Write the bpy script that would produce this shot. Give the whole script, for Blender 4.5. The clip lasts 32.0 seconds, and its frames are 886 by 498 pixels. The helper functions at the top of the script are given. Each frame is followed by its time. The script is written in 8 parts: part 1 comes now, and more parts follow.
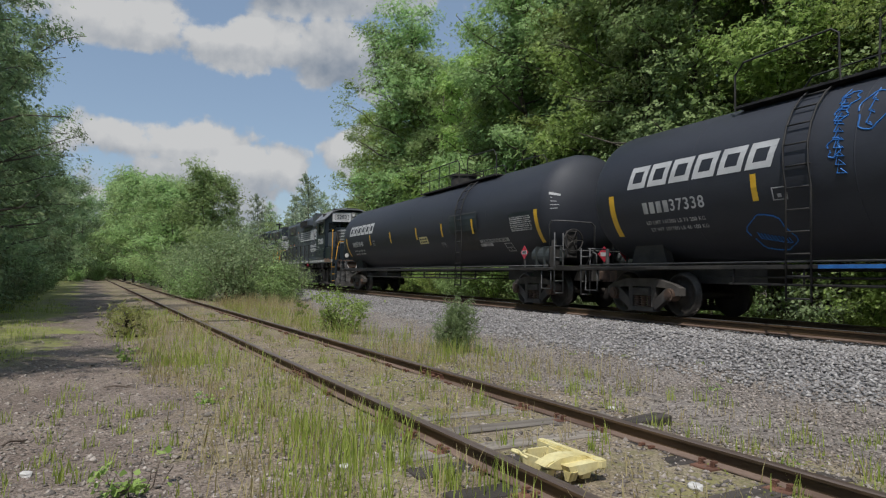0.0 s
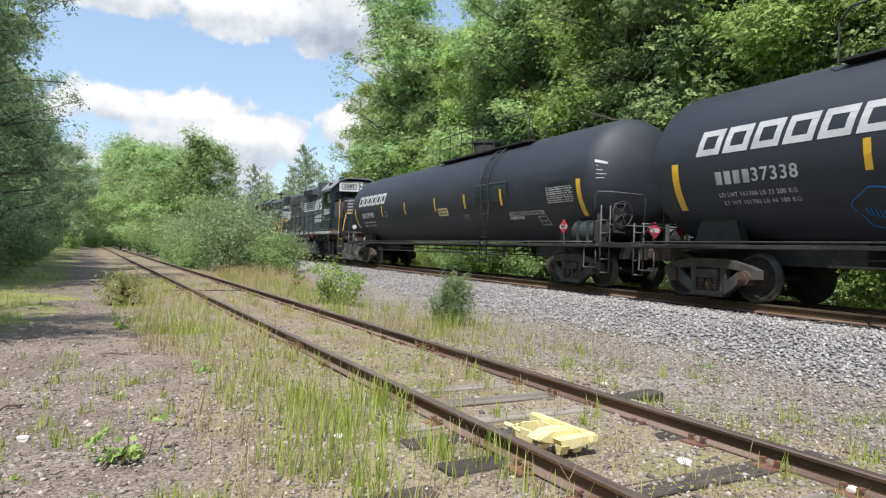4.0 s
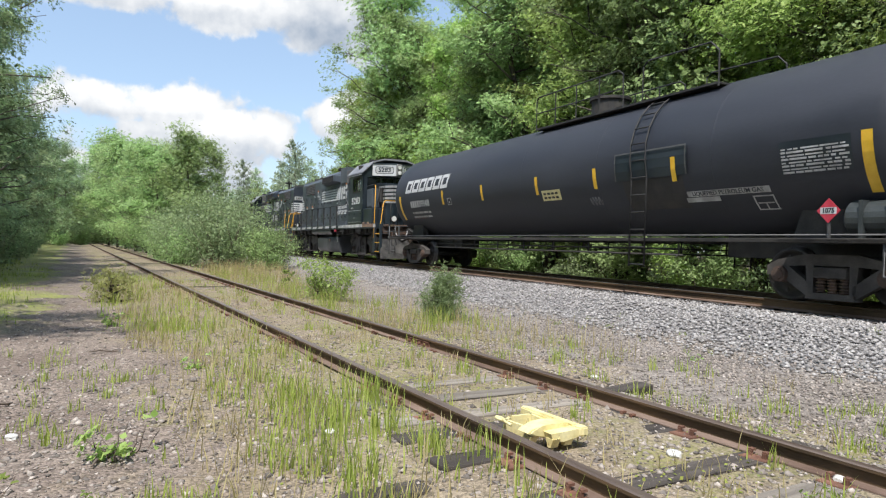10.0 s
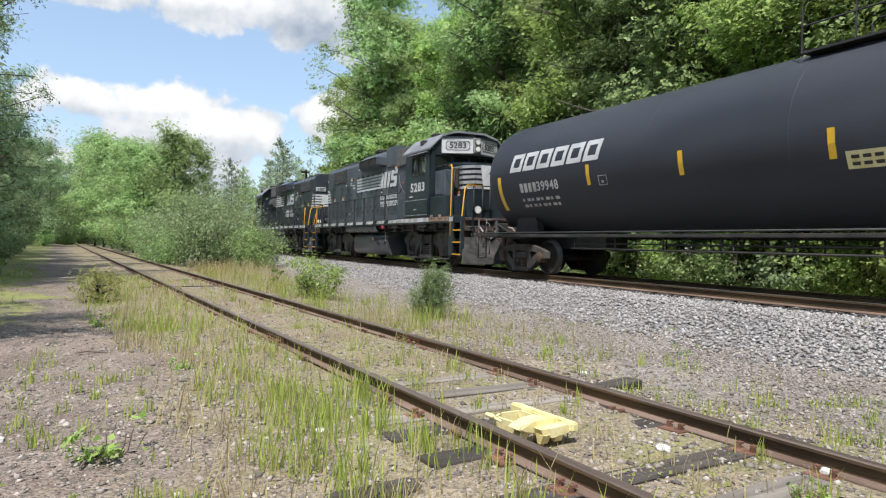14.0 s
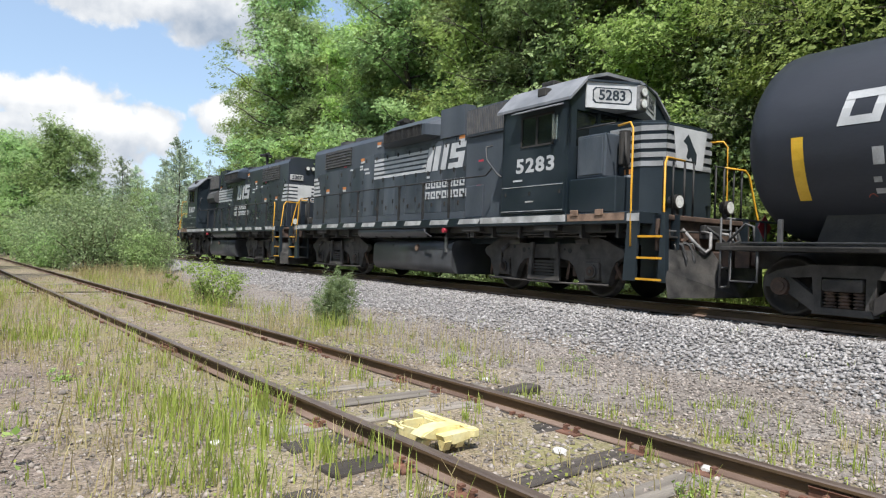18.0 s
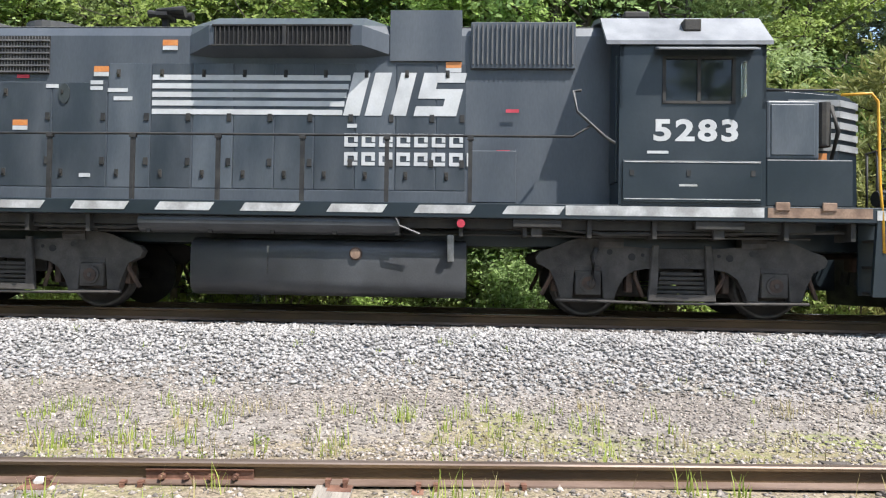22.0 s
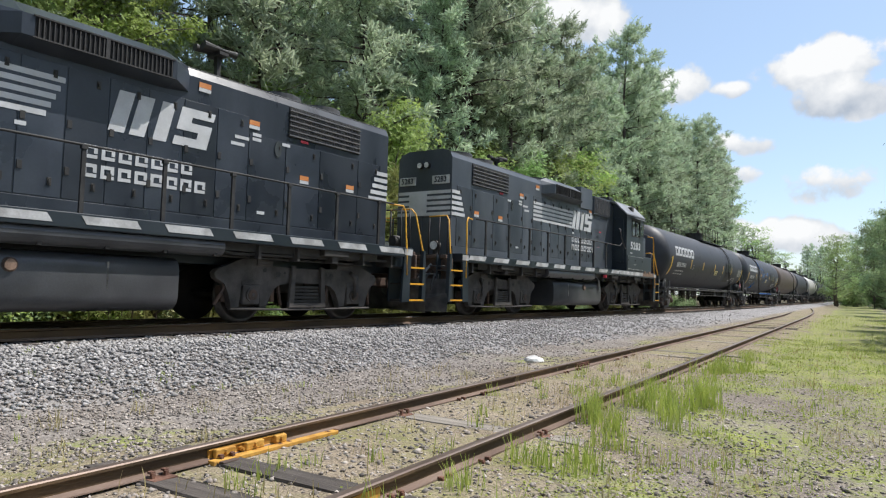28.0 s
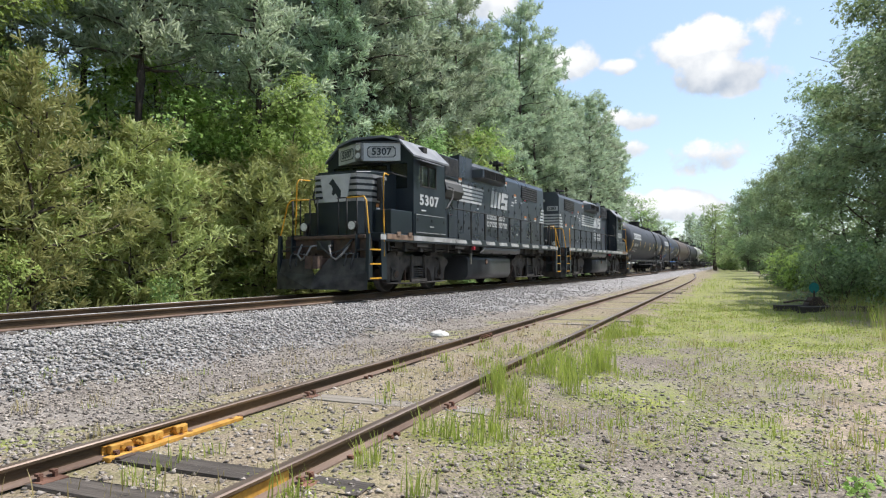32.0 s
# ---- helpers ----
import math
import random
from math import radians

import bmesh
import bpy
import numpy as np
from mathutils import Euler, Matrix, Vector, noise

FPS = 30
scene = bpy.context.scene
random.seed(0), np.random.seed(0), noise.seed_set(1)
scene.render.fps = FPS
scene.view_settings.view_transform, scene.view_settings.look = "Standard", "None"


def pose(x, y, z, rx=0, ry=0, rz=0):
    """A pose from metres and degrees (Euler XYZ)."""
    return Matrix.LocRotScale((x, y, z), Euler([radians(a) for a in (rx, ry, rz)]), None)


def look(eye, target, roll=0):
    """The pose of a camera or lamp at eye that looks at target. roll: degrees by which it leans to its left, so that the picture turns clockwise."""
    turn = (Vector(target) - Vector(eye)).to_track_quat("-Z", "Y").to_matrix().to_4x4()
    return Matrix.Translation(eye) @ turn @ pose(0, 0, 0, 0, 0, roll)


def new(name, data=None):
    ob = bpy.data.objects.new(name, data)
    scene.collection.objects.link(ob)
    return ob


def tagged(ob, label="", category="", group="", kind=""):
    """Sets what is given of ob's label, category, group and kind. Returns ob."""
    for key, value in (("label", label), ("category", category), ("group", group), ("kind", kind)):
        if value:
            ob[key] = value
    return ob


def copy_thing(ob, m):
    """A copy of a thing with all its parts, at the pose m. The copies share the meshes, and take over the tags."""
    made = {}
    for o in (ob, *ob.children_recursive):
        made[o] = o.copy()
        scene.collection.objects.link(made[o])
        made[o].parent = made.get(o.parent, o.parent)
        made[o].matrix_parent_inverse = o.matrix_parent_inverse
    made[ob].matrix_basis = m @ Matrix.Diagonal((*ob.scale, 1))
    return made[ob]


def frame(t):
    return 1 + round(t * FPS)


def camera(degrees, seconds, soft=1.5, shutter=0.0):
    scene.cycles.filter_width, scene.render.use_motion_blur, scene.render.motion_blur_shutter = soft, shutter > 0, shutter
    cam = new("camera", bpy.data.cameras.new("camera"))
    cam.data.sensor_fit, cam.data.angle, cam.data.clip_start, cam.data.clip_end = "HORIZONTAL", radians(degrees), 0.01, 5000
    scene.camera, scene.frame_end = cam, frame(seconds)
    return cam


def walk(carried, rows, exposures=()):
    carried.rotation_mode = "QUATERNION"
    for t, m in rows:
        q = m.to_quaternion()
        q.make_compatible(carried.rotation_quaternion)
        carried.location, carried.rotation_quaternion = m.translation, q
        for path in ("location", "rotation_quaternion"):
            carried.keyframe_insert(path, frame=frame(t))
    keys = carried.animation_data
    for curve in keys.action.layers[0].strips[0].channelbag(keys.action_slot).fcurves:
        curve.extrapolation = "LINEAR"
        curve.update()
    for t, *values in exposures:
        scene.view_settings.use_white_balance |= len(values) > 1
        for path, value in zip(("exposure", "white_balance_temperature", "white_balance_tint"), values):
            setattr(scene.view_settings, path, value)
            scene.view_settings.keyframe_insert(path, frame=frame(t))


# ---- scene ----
# the camera: hand-held at eye height on the path, turning with the train; y runs along the siding, x towards the main line
cam = camera(67.37, 32.0, soft=1.2)
PATH = [
    (0.0, pose(0, 0, 1.324, 92.34, -0.84, -28.14)),
    (0.5, pose(0, 0, 1.324, 90.93, -1.04, -28.34)),
    (1.0, pose(0, 0, 1.324, 90.68, -1.14, -28.17)),
    (1.5, pose(0, 0, 1.324, 89.99, -0.47, -28.44)),
    (2.0, pose(0, 0, 1.324, 89.26, -0.49, -28.49)),
    (2.5, pose(0, 0, 1.324, 90.20, -1.03, -28.84)),
    (3.0, pose(0, 0, 1.324, 90.52, -0.94, -28.51)),
    (3.5, pose(0, 0, 1.324, 90.60, -1.61, -28.74)),
    (4.0, pose(0, 0, 1.324, 90.11, -1.93, -28.42)),
    (4.5, pose(0, 0, 1.324, 90.11, -1.51, -27.91)),
    (6.5, pose(0, 0, 1.324, 90.19, -1.92, -27.88)),
    (7.0, pose(0, 0, 1.324, 89.90, -2.29, -27.96)),
    (7.5, pose(0, 0, 1.324, 89.92, -1.74, -27.73)),
    (8.0, pose(0, 0, 1.324, 89.91, -2.78, -28.10)),
    (8.5, pose(0, 0, 1.324, 90.40, -1.92, -28.52)),
    (9.0, pose(0, 0, 1.324, 90.39, -2.21, -29.71)),
    (9.5, pose(0, 0, 1.324, 89.11, -1.07, -29.41)),
    (10.0, pose(0, 0, 1.324, 89.68, -1.59, -29.26)),
    (10.5, pose(0, 0, 1.324, 90.28, -1.83, -28.85)),
    (11.0, pose(0, 0, 1.324, 90.67, -2.15, -29.33)),
    (11.5, pose(0, 0, 1.324, 90.40, -2.10, -29.53)),
    (12.0, pose(0, 0, 1.324, 90.79, -1.87, -29.56)),
    (12.5, pose(0, 0, 1.324, 90.77, -2.45, -29.09)),
    (13.0, pose(0, 0, 1.324, 90.85, -1.22, -29.51)),
    (13.5, pose(0, 0, 1.324, 90.00, -1.07, -29.95)),
    (15.5, pose(0, 0, 1.324, 89.40, -2.33, -32.99)),
    (16.0, pose(0, 0, 1.324, 90.47, -2.07, -35.55)),
    (16.5, pose(0, 0, 1.324, 91.71, -1.86, -35.56)),
    (17.0, pose(0, 0, 1.324, 91.67, -1.38, -36.25)),
    (17.5, pose(0, 0, 1.324, 90.51, -1.09, -37.21)),
    (18.0, pose(0, 0, 1.324, 90.35, -1.99, -38.39)),
    (18.5, pose(0, 0, 1.324, 91.02, -2.28, -42.45)),
    (19.0, pose(0, 0, 1.324, 90.40, -2.10, -46.64)),
    (19.5, pose(0, 0, 1.324, 90.26, -2.34, -46.15)),
    (20.0, pose(0, 0, 1.324, 90.58, -2.73, -52.20)),
    (20.5, pose(0, 0, 1.324, 92.10, -3.06, -62.30)),
    (21.0, pose(0, 0, 1.324, 90.79, -2.89, -77.04)),
    (21.5, pose(0, 0, 1.324, 89.35, -0.21, -88.90)),
    (22.0, pose(0, 0, 1.324, 91.23, -0.93, -91.35)),
    (22.5, pose(0, 0, 1.324, 94.92, -0.46, -95.96)),
    (23.0, pose(0, 0, 1.324, 96.07, 0.22, -102.97)),
    (23.5, pose(0, 0, 1.324, 96.14, -0.28, -110.78)),
    (24.0, pose(0, 0, 1.324, 95.27, -1.09, -119.14)),
    (24.5, pose(0, 0, 1.324, 94.37, 0.74, -133.32)),
    (25.0, pose(0, 0, 1.324, 93.94, 0.69, -141.72)),
    (25.5, pose(0, 0, 1.324, 91.83, 0.30, -141.92)),
    (27.5, pose(0, 0, 1.324, 91.58, -0.19, -150.66)),
    (28.0, pose(0, 0, 1.324, 93.24, -1.76, -148.42)),
    (28.5, pose(0, 0, 1.324, 91.65, -2.23, -152.39)),
    (29.0, pose(0, 0, 1.324, 94.26, -2.83, -153.35)),
    (29.5, pose(0, 0, 1.324, 93.15, -0.53, -150.49)),
    (30.0, pose(0, 0, 1.324, 93.13, -0.03, -150.98)),
    (30.5, pose(0, 0, 1.324, 92.60, -0.25, -152.58)),
    (31.0, pose(0, 0, 1.324, 92.21, 0.18, -153.43)),
    (31.5, pose(0, 0, 1.324, 92.08, 0.31, -154.51)),
    (32.0, pose(0, 0, 1.324, 91.38, 0.33, -156.71)),
]
walk(cam, PATH, exposures=[(0, -0.47), (0.3, 0.06), (0.5, 0.36), (18, 0.38), (19.5, 0.46), (20.5, 0.58), (21, 0.76), (21.5, 0.88), (22.5, 0.92), (24, 0.94), (25, 0.90), (25.5, 0.66), (27.5, 0.41), (28, 0.31), (29.5, 0.36), (32, 0.44)])

# where the middle of the second locomotive stands along the main line: seconds, metres
TRAIN = [
    (0.0, 43.53), (0.5, 43.37), (1.0, 43.18), (1.5, 42.94), (2.0, 42.68), (2.5, 42.40), (3.0, 42.13), (3.5, 41.84),
    (4.0, 41.53), (4.5, 41.19), (6.5, 39.11), (7.0, 38.55), (7.5, 37.97), (8.0, 37.32), (8.5, 36.60), (9.0, 35.88),
    (9.5, 35.12), (10.0, 34.30), (10.5, 33.45), (11.0, 32.52), (11.5, 31.54), (12.0, 30.53), (12.5, 29.46), (13.0, 28.33),
    (13.5, 27.14), (15.5, 22.38), (16.0, 20.97), (16.5, 19.55), (17.0, 18.12), (17.5, 16.64), (18.0, 15.10), (18.5, 13.51),
    (19.0, 11.89), (19.5, 10.20), (20.0, 8.42), (20.5, 6.62), (21.0, 4.86), (21.5, 3.12), (22.0, 1.32), (22.5, -0.59),
    (23.0, -2.51), (23.5, -4.49), (24.0, -6.52), (24.5, -8.51), (25.0, -10.53), (25.5, -12.62), (27.5, -20.90), (28.0, -23.10),
    (28.5, -25.35), (29.0, -27.60), (29.5, -29.90), (30.0, -32.25), (30.5, -34.65), (31.0, -37.05), (31.5, -39.50), (32.0, -42.00),
]

# ---- world, sun ----
SUN_AZ, SUN_EL = 221.0, 60.0   # degrees clockwise from +y, and above the ground
world = bpy.data.worlds.new("sky")
scene.world = world
world.use_nodes = True
wn, wl = world.node_tree.nodes, world.node_tree.links
sky = wn.new("ShaderNodeTexSky")
sky.sky_type, sky.sun_disc = "NISHITA", False
sky.sun_elevation, sky.sun_rotation = radians(SUN_EL), radians(SUN_AZ)
sky.dust_density, sky.air_density = 0.8, 1.0
wn["Background"].inputs["Strength"].default_value = 0.15
# thin high haze takes the depth out of the blue
veil = wn.new("ShaderNodeMix")
veil.data_type = "RGBA"
veil.inputs["Factor"].default_value = 0.42
wl.new(sky.outputs[0], veil.inputs["A"])
veil.inputs["B"].default_value = (2.8, 3.75, 5.05, 1)
wl.new(veil.outputs["Result"], wn["Background"].inputs["Color"])


def wmath(op, a, b=None, c=None):
    n = wn.new("ShaderNodeMath")
    n.operation = op
    for i, v in enumerate((a, b, c)):
        if v is None:
            continue
        if isinstance(v, (int, float)):
            n.inputs[i].default_value = v
        else:
            wl.new(v, n.inputs[i])
    return n.outputs[0]


def wdot(vec, d):
    n = wn.new("ShaderNodeVectorMath")
    n.operation = "DOT_PRODUCT"
    wl.new(vec, n.inputs[0])
    n.inputs[1].default_value = d
    return n.outputs["Value"]


# broken cumulus: azimuth, elevation, half width and half height of each cloud in degrees, and how grey its base is
CLOUDS = [(1.6, 10.1, 4.4, 2.1, 0.05), (7.0, 10.3, 5.2, 2.2, 0.0), (12.6, 8.9, 4.2, 1.8, 0.05), (7.5, 7.3, 9.6, 2.3, 0.5), (5.0, 5.0, 12.0, 1.9, 0.55), (19.8, 10.0, 2.2, 2.3, 0.0), (22.4, 11.2, 2.4, 2.6, 0.0),
          (3.0, 18.8, 8.5, 2.2, 0.1), (10.5, 18.4, 7.0, 2.3, 0.1), (18.8, 17.8, 5.0, 3.0, 0.7), (23.5, 15.8, 3.4, 2.0, 0.75), (14, 24, 14, 3.4, 0.6), (-14, 12, 9, 5, 0.3),
          (166.0, 16.6, 4.2, 2.2, 0.1), (178.4, 17.0, 5.4, 2.5, 0.05), (179.5, 14.6, 4.6, 1.9, 0.45), (171.8, 16.0, 1.7, 0.9, 0.0), (172.6, 11.9, 3.7, 1.2, 0.05), (171.0, 9.5, 3.2, 1.0, 0.05), (178.2, 8.7, 3.6, 1.8, 0.05), (174, 4.6, 6.0, 1.6, 0.1), (158.5, 22.0, 5.5, 1.9, 0.2),
          (196, 13, 8, 3.5, 0.3), (235, 22, 12, 6, 0.3), (285, 26, 14, 6, 0.3), (325, 18, 12, 5, 0.3), (60, 30, 14, 6, 0.3), (100, 24, 12, 5, 0.2), (126, 34, 13, 6, 0.2), (205, 45, 14, 8, 0.3), (20, 55, 18, 9, 0.3), (300, 60, 20, 9, 0.3)]
sky_dir = wn.new("ShaderNodeTexCoord").outputs["Generated"]


def sky_noise(scale, detail, rough):
    t = wn.new("ShaderNodeTexNoise")
    t.inputs["Scale"].default_value, t.inputs["Detail"].default_value, t.inputs["Roughness"].default_value = scale, detail, rough
    wl.new(sky_dir, t.inputs["Vector"])
    return t.outputs["Fac"]


puffs, billows = sky_noise(11.0, 8.0, 0.56), sky_noise(34.0, 5.0, 0.5)
cover, lit = None, None
for az, el, cw, ch, base in CLOUDS:
    a, e = radians(az), radians(el)
    c = Vector((math.sin(a) * math.cos(e), math.cos(a) * math.cos(e), math.sin(e)))
    hv = Vector((math.cos(a), -math.sin(a), 0))
    vv = hv.cross(c)
    if vv.z < 0:
        vv = -vv
    dh = wmath("MULTIPLY", wdot(sky_dir, hv), 1 / radians(cw))
    dv = wmath("MULTIPLY", wdot(sky_dir, vv), 1 / radians(ch))
    low = wmath("MULTIPLY", wmath("MINIMUM", dv, 0.0), 0.55)     # flatter below than above
    val = wmath("SUBTRACT", 1.0, wmath("ADD", wmath("MULTIPLY", dh, dh), wmath("SUBTRACT", wmath("MULTIPLY", dv, dv), wmath("MULTIPLY", low, 0.4))))
    val = wmath("MINIMUM", val, wmath("MULTIPLY", wdot(sky_dir, c), 4.0))
    val = wmath("MAXIMUM", val, -1.5)
    inside = wmath("MAXIMUM", val, 0.0)
    part_lit = wmath("MULTIPLY", inside, wmath("MULTIPLY_ADD", dv, 0.75, 0.45 - base))
    cover = val if cover is None else wmath("MAXIMUM", cover, val)
    lit = part_lit if lit is None else wmath("ADD", lit, part_lit)
edge = wmath("ADD", wmath("MULTIPLY_ADD", puffs, 4.4, -2.05), wmath("MULTIPLY_ADD", billows, 1.2, -0.6))
dens = wn.new("ShaderNodeMapRange")
dens.interpolation_type = "SMOOTHSTEP"
wl.new(wmath("ADD", cover, edge), dens.inputs["Value"])
dens.inputs["From Min"].default_value, dens.inputs["From Max"].default_value = 0.05, 0.62
tone = wn.new("ShaderNodeMapRange")
wl.new(wmath("ADD", lit, wmath("ADD", wmath("MULTIPLY_ADD", puffs, 1.5, -0.62), wmath("MULTIPLY_ADD", billows, 0.9, -0.45))), tone.inputs["Value"])
tone.inputs["From Min"].default_value, tone.inputs["From Max"].default_value = -0.35, 0.55
cloud_col = wn.new("ShaderNodeMix")
cloud_col.data_type = "RGBA"
wl.new(tone.outputs[0], cloud_col.inputs["Factor"])
cloud_col.inputs["A"].default_value, cloud_col.inputs["B"].default_value = (0.31, 0.37, 0.46, 1), (0.78, 0.79, 0.80, 1)
cloud_bg = wn.new("ShaderNodeBackground")
wl.new(cloud_col.outputs["Result"], cloud_bg.inputs["Color"])
sky_mix = wn.new("ShaderNodeMixShader")
wl.new(dens.outputs[0], sky_mix.inputs["Fac"])
wl.new(wn["Background"].outputs[0], sky_mix.inputs[1])
wl.new(cloud_bg.outputs[0], sky_mix.inputs[2])
wl.new(sky_mix.outputs[0], wn["World Output"].inputs["Surface"])

sun_lamp = new("sun", bpy.data.lights.new("sun", "SUN"))
sun_lamp.data.energy, sun_lamp.data.angle, sun_lamp.data.color = 4.4, radians(0.5), (1, 0.97, 0.93)
sun_way = Vector((math.sin(radians(SUN_AZ)) * math.cos(radians(SUN_EL)), math.cos(radians(SUN_AZ)) * math.cos(radians(SUN_EL)), math.sin(radians(SUN_EL))))
sun_lamp.matrix_world = look(sun_way * 200, (0, 0, 0))

# ---- materials ----
def mat(name, c1, c2, rough=0.7, metal=0.0, scale=2.0, fine=40.0, bump=0.15, vary=0.0, island=0.0, spec=0.5, cut=(0.35, 0.65), grain=0.25, stretch=(1, 1, 1)):
    """A surface of two colours in patches (scale), with fine grain, relief, and a change of tone from object to object (vary) or island to island (island)."""
    m = bpy.data.materials.new(name)
    m.use_nodes = True
    nt = m.node_tree
    n, l = nt.nodes, nt.links
    bsdf = n["Principled BSDF"]
    tc = n.new("ShaderNodeTexCoord")
    mp = n.new("ShaderNodeMapping")
    mp.inputs["Scale"].default_value = stretch
    l.new(tc.outputs["Object"], mp.inputs["Vector"])
    big, small = n.new("ShaderNodeTexNoise"), n.new("ShaderNodeTexNoise")
    for t, s, d in ((big, scale, 5), (small, fine, 3)):
        t.inputs["Scale"].default_value, t.inputs["Detail"].default_value = s, d
        l.new(mp.outputs[0], t.inputs["Vector"])
    ramp = n.new("ShaderNodeMapRange")
    ramp.inputs["From Min"].default_value, ramp.inputs["From Max"].default_value = cut
    l.new(big.outputs["Fac"], ramp.inputs["Value"])
    mix = n.new("ShaderNodeMix")
    mix.data_type = "RGBA"
    l.new(ramp.outputs[0], mix.inputs["Factor"])
    mix.inputs["A"].default_value, mix.inputs["B"].default_value = (*c1, 1), (*c2, 1)
    hsv = n.new("ShaderNodeHueSaturation")
    l.new(mix.outputs["Result"], hsv.inputs["Color"])
    val = n.new("ShaderNodeMath")
    val.operation = "MULTIPLY_ADD"
    l.new(small.outputs["Fac"], val.inputs[0])
    val.inputs[1].default_value, val.inputs[2].default_value = grain * 2, 1 - grain
    out = val.outputs[0]
    if vary or island:
        src = n.new("ShaderNodeNewGeometry").outputs["Random Per Island"] if island else n.new("ShaderNodeObjectInfo").outputs["Random"]
        k = island or vary
        add = n.new("ShaderNodeMath")
        add.operation = "MULTIPLY_ADD"
        l.new(src, add.inputs[0])
        add.inputs[1].default_value, add.inputs[2].default_value = 2 * k, 1 - k
        mul = n.new("ShaderNodeMath")
        mul.operation = "MULTIPLY"
        l.new(out, mul.inputs[0])
        l.new(add.outputs[0], mul.inputs[1])
        out = mul.outputs[0]
    l.new(out, hsv.inputs["Value"])
    l.new(hsv.outputs[0], bsdf.inputs["Base Color"])
    rr = n.new("ShaderNodeMath")
    rr.operation, rr.use_clamp = "MULTIPLY_ADD", True
    l.new(big.outputs["Fac"], rr.inputs[0])
    rr.inputs[1].default_value, rr.inputs[2].default_value = 0.3, rough - 0.15
    l.new(rr.outputs[0], bsdf.inputs["Roughness"])
    bsdf.inputs["Metallic"].default_value = metal
    bsdf.inputs["Specular IOR Level"].default_value = spec
    if bump:
        b = n.new("ShaderNodeBump")
        b.inputs["Strength"].default_value, b.inputs["Distance"].default_value = bump, 0.02
        l.new(small.outputs["Fac"], b.inputs["Height"])
        l.new(b.outputs[0], bsdf.inputs["Normal"])
    return m


def leaf_mat(name, c1, c2, thin=0.35, rough=0.55, sprays=0.0):
    """Leaves and needles: tone changes from leaf to leaf and from plant to plant; some light passes through. sprays: leaflets to the metre, with gaps between them."""
    m = bpy.data.materials.new(name)
    m.use_nodes = True
    n, l = m.node_tree.nodes, m.node_tree.links
    bsdf = n["Principled BSDF"]
    geo, info = n.new("ShaderNodeNewGeometry"), n.new("ShaderNodeObjectInfo")
    mix = n.new("ShaderNodeMix")
    mix.data_type = "RGBA"
    l.new(geo.outputs["Random Per Island"], mix.inputs["Factor"])
    mix.inputs["A"].default_value, mix.inputs["B"].default_value = (*c1, 1), (*c2, 1)
    hsv = n.new("ShaderNodeHueSaturation")
    l.new(mix.outputs["Result"], hsv.inputs["Color"])
    for key, a, b in (("Value", 0.5, 0.75), ("Hue", 0.035, 0.483)):
        k = n.new("ShaderNodeMath")
        k.operation = "MULTIPLY_ADD"
        l.new(info.outputs["Random"], k.inputs[0])
        k.inputs[1].default_value, k.inputs[2].default_value = a, b
        l.new(k.outputs[0], hsv.inputs[key])
    l.new(hsv.outputs[0], bsdf.inputs["Base Color"])
    bsdf.inputs["Roughness"].default_value = rough
    bsdf.inputs["Specular IOR Level"].default_value = 0.2 if sprays else 0.35
    tr = n.new("ShaderNodeBsdfTranslucent")
    l.new(hsv.outputs[0], tr.inputs["Color"])
    ms = n.new("ShaderNodeMixShader")
    ms.inputs["Fac"].default_value = thin
    l.new(bsdf.outputs[0], ms.inputs[1])
    l.new(tr.outputs[0], ms.inputs[2])
    surface = ms.outputs[0]
    if sprays:
        cell = n.new("ShaderNodeTexVoronoi")
        cell.inputs["Scale"].default_value = sprays
        l.new(n.new("ShaderNodeTexCoord").outputs["Object"], cell.inputs["Vector"])
        gap = n.new("ShaderNodeMath")
        gap.operation = "GREATER_THAN"
        l.new(cell.outputs["Distance"], gap.inputs[0])
        gap.inputs[1].default_value = 0.52
        leaflets = n.new("ShaderNodeMixShader")
        l.new(gap.outputs[0], leaflets.inputs["Fac"])
        l.new(surface, leaflets.inputs[1])
        l.new(n.new("ShaderNodeBsdfTransparent").outputs[0], leaflets.inputs[2])
        surface = leaflets.outputs[0]
    l.new(surface, n["Material Output"].inputs["Surface"])
    return m


def pane_mat(name, c, rough=0.05, alpha=1.0):
    m = bpy.data.materials.new(name)
    m.use_nodes = True
    b = m.node_tree.nodes["Principled BSDF"]
    b.inputs["Base Color"].default_value = (*c, 1)
    b.inputs["Roughness"].default_value = rough
    b.inputs["Transmission Weight"].default_value = alpha
    return m


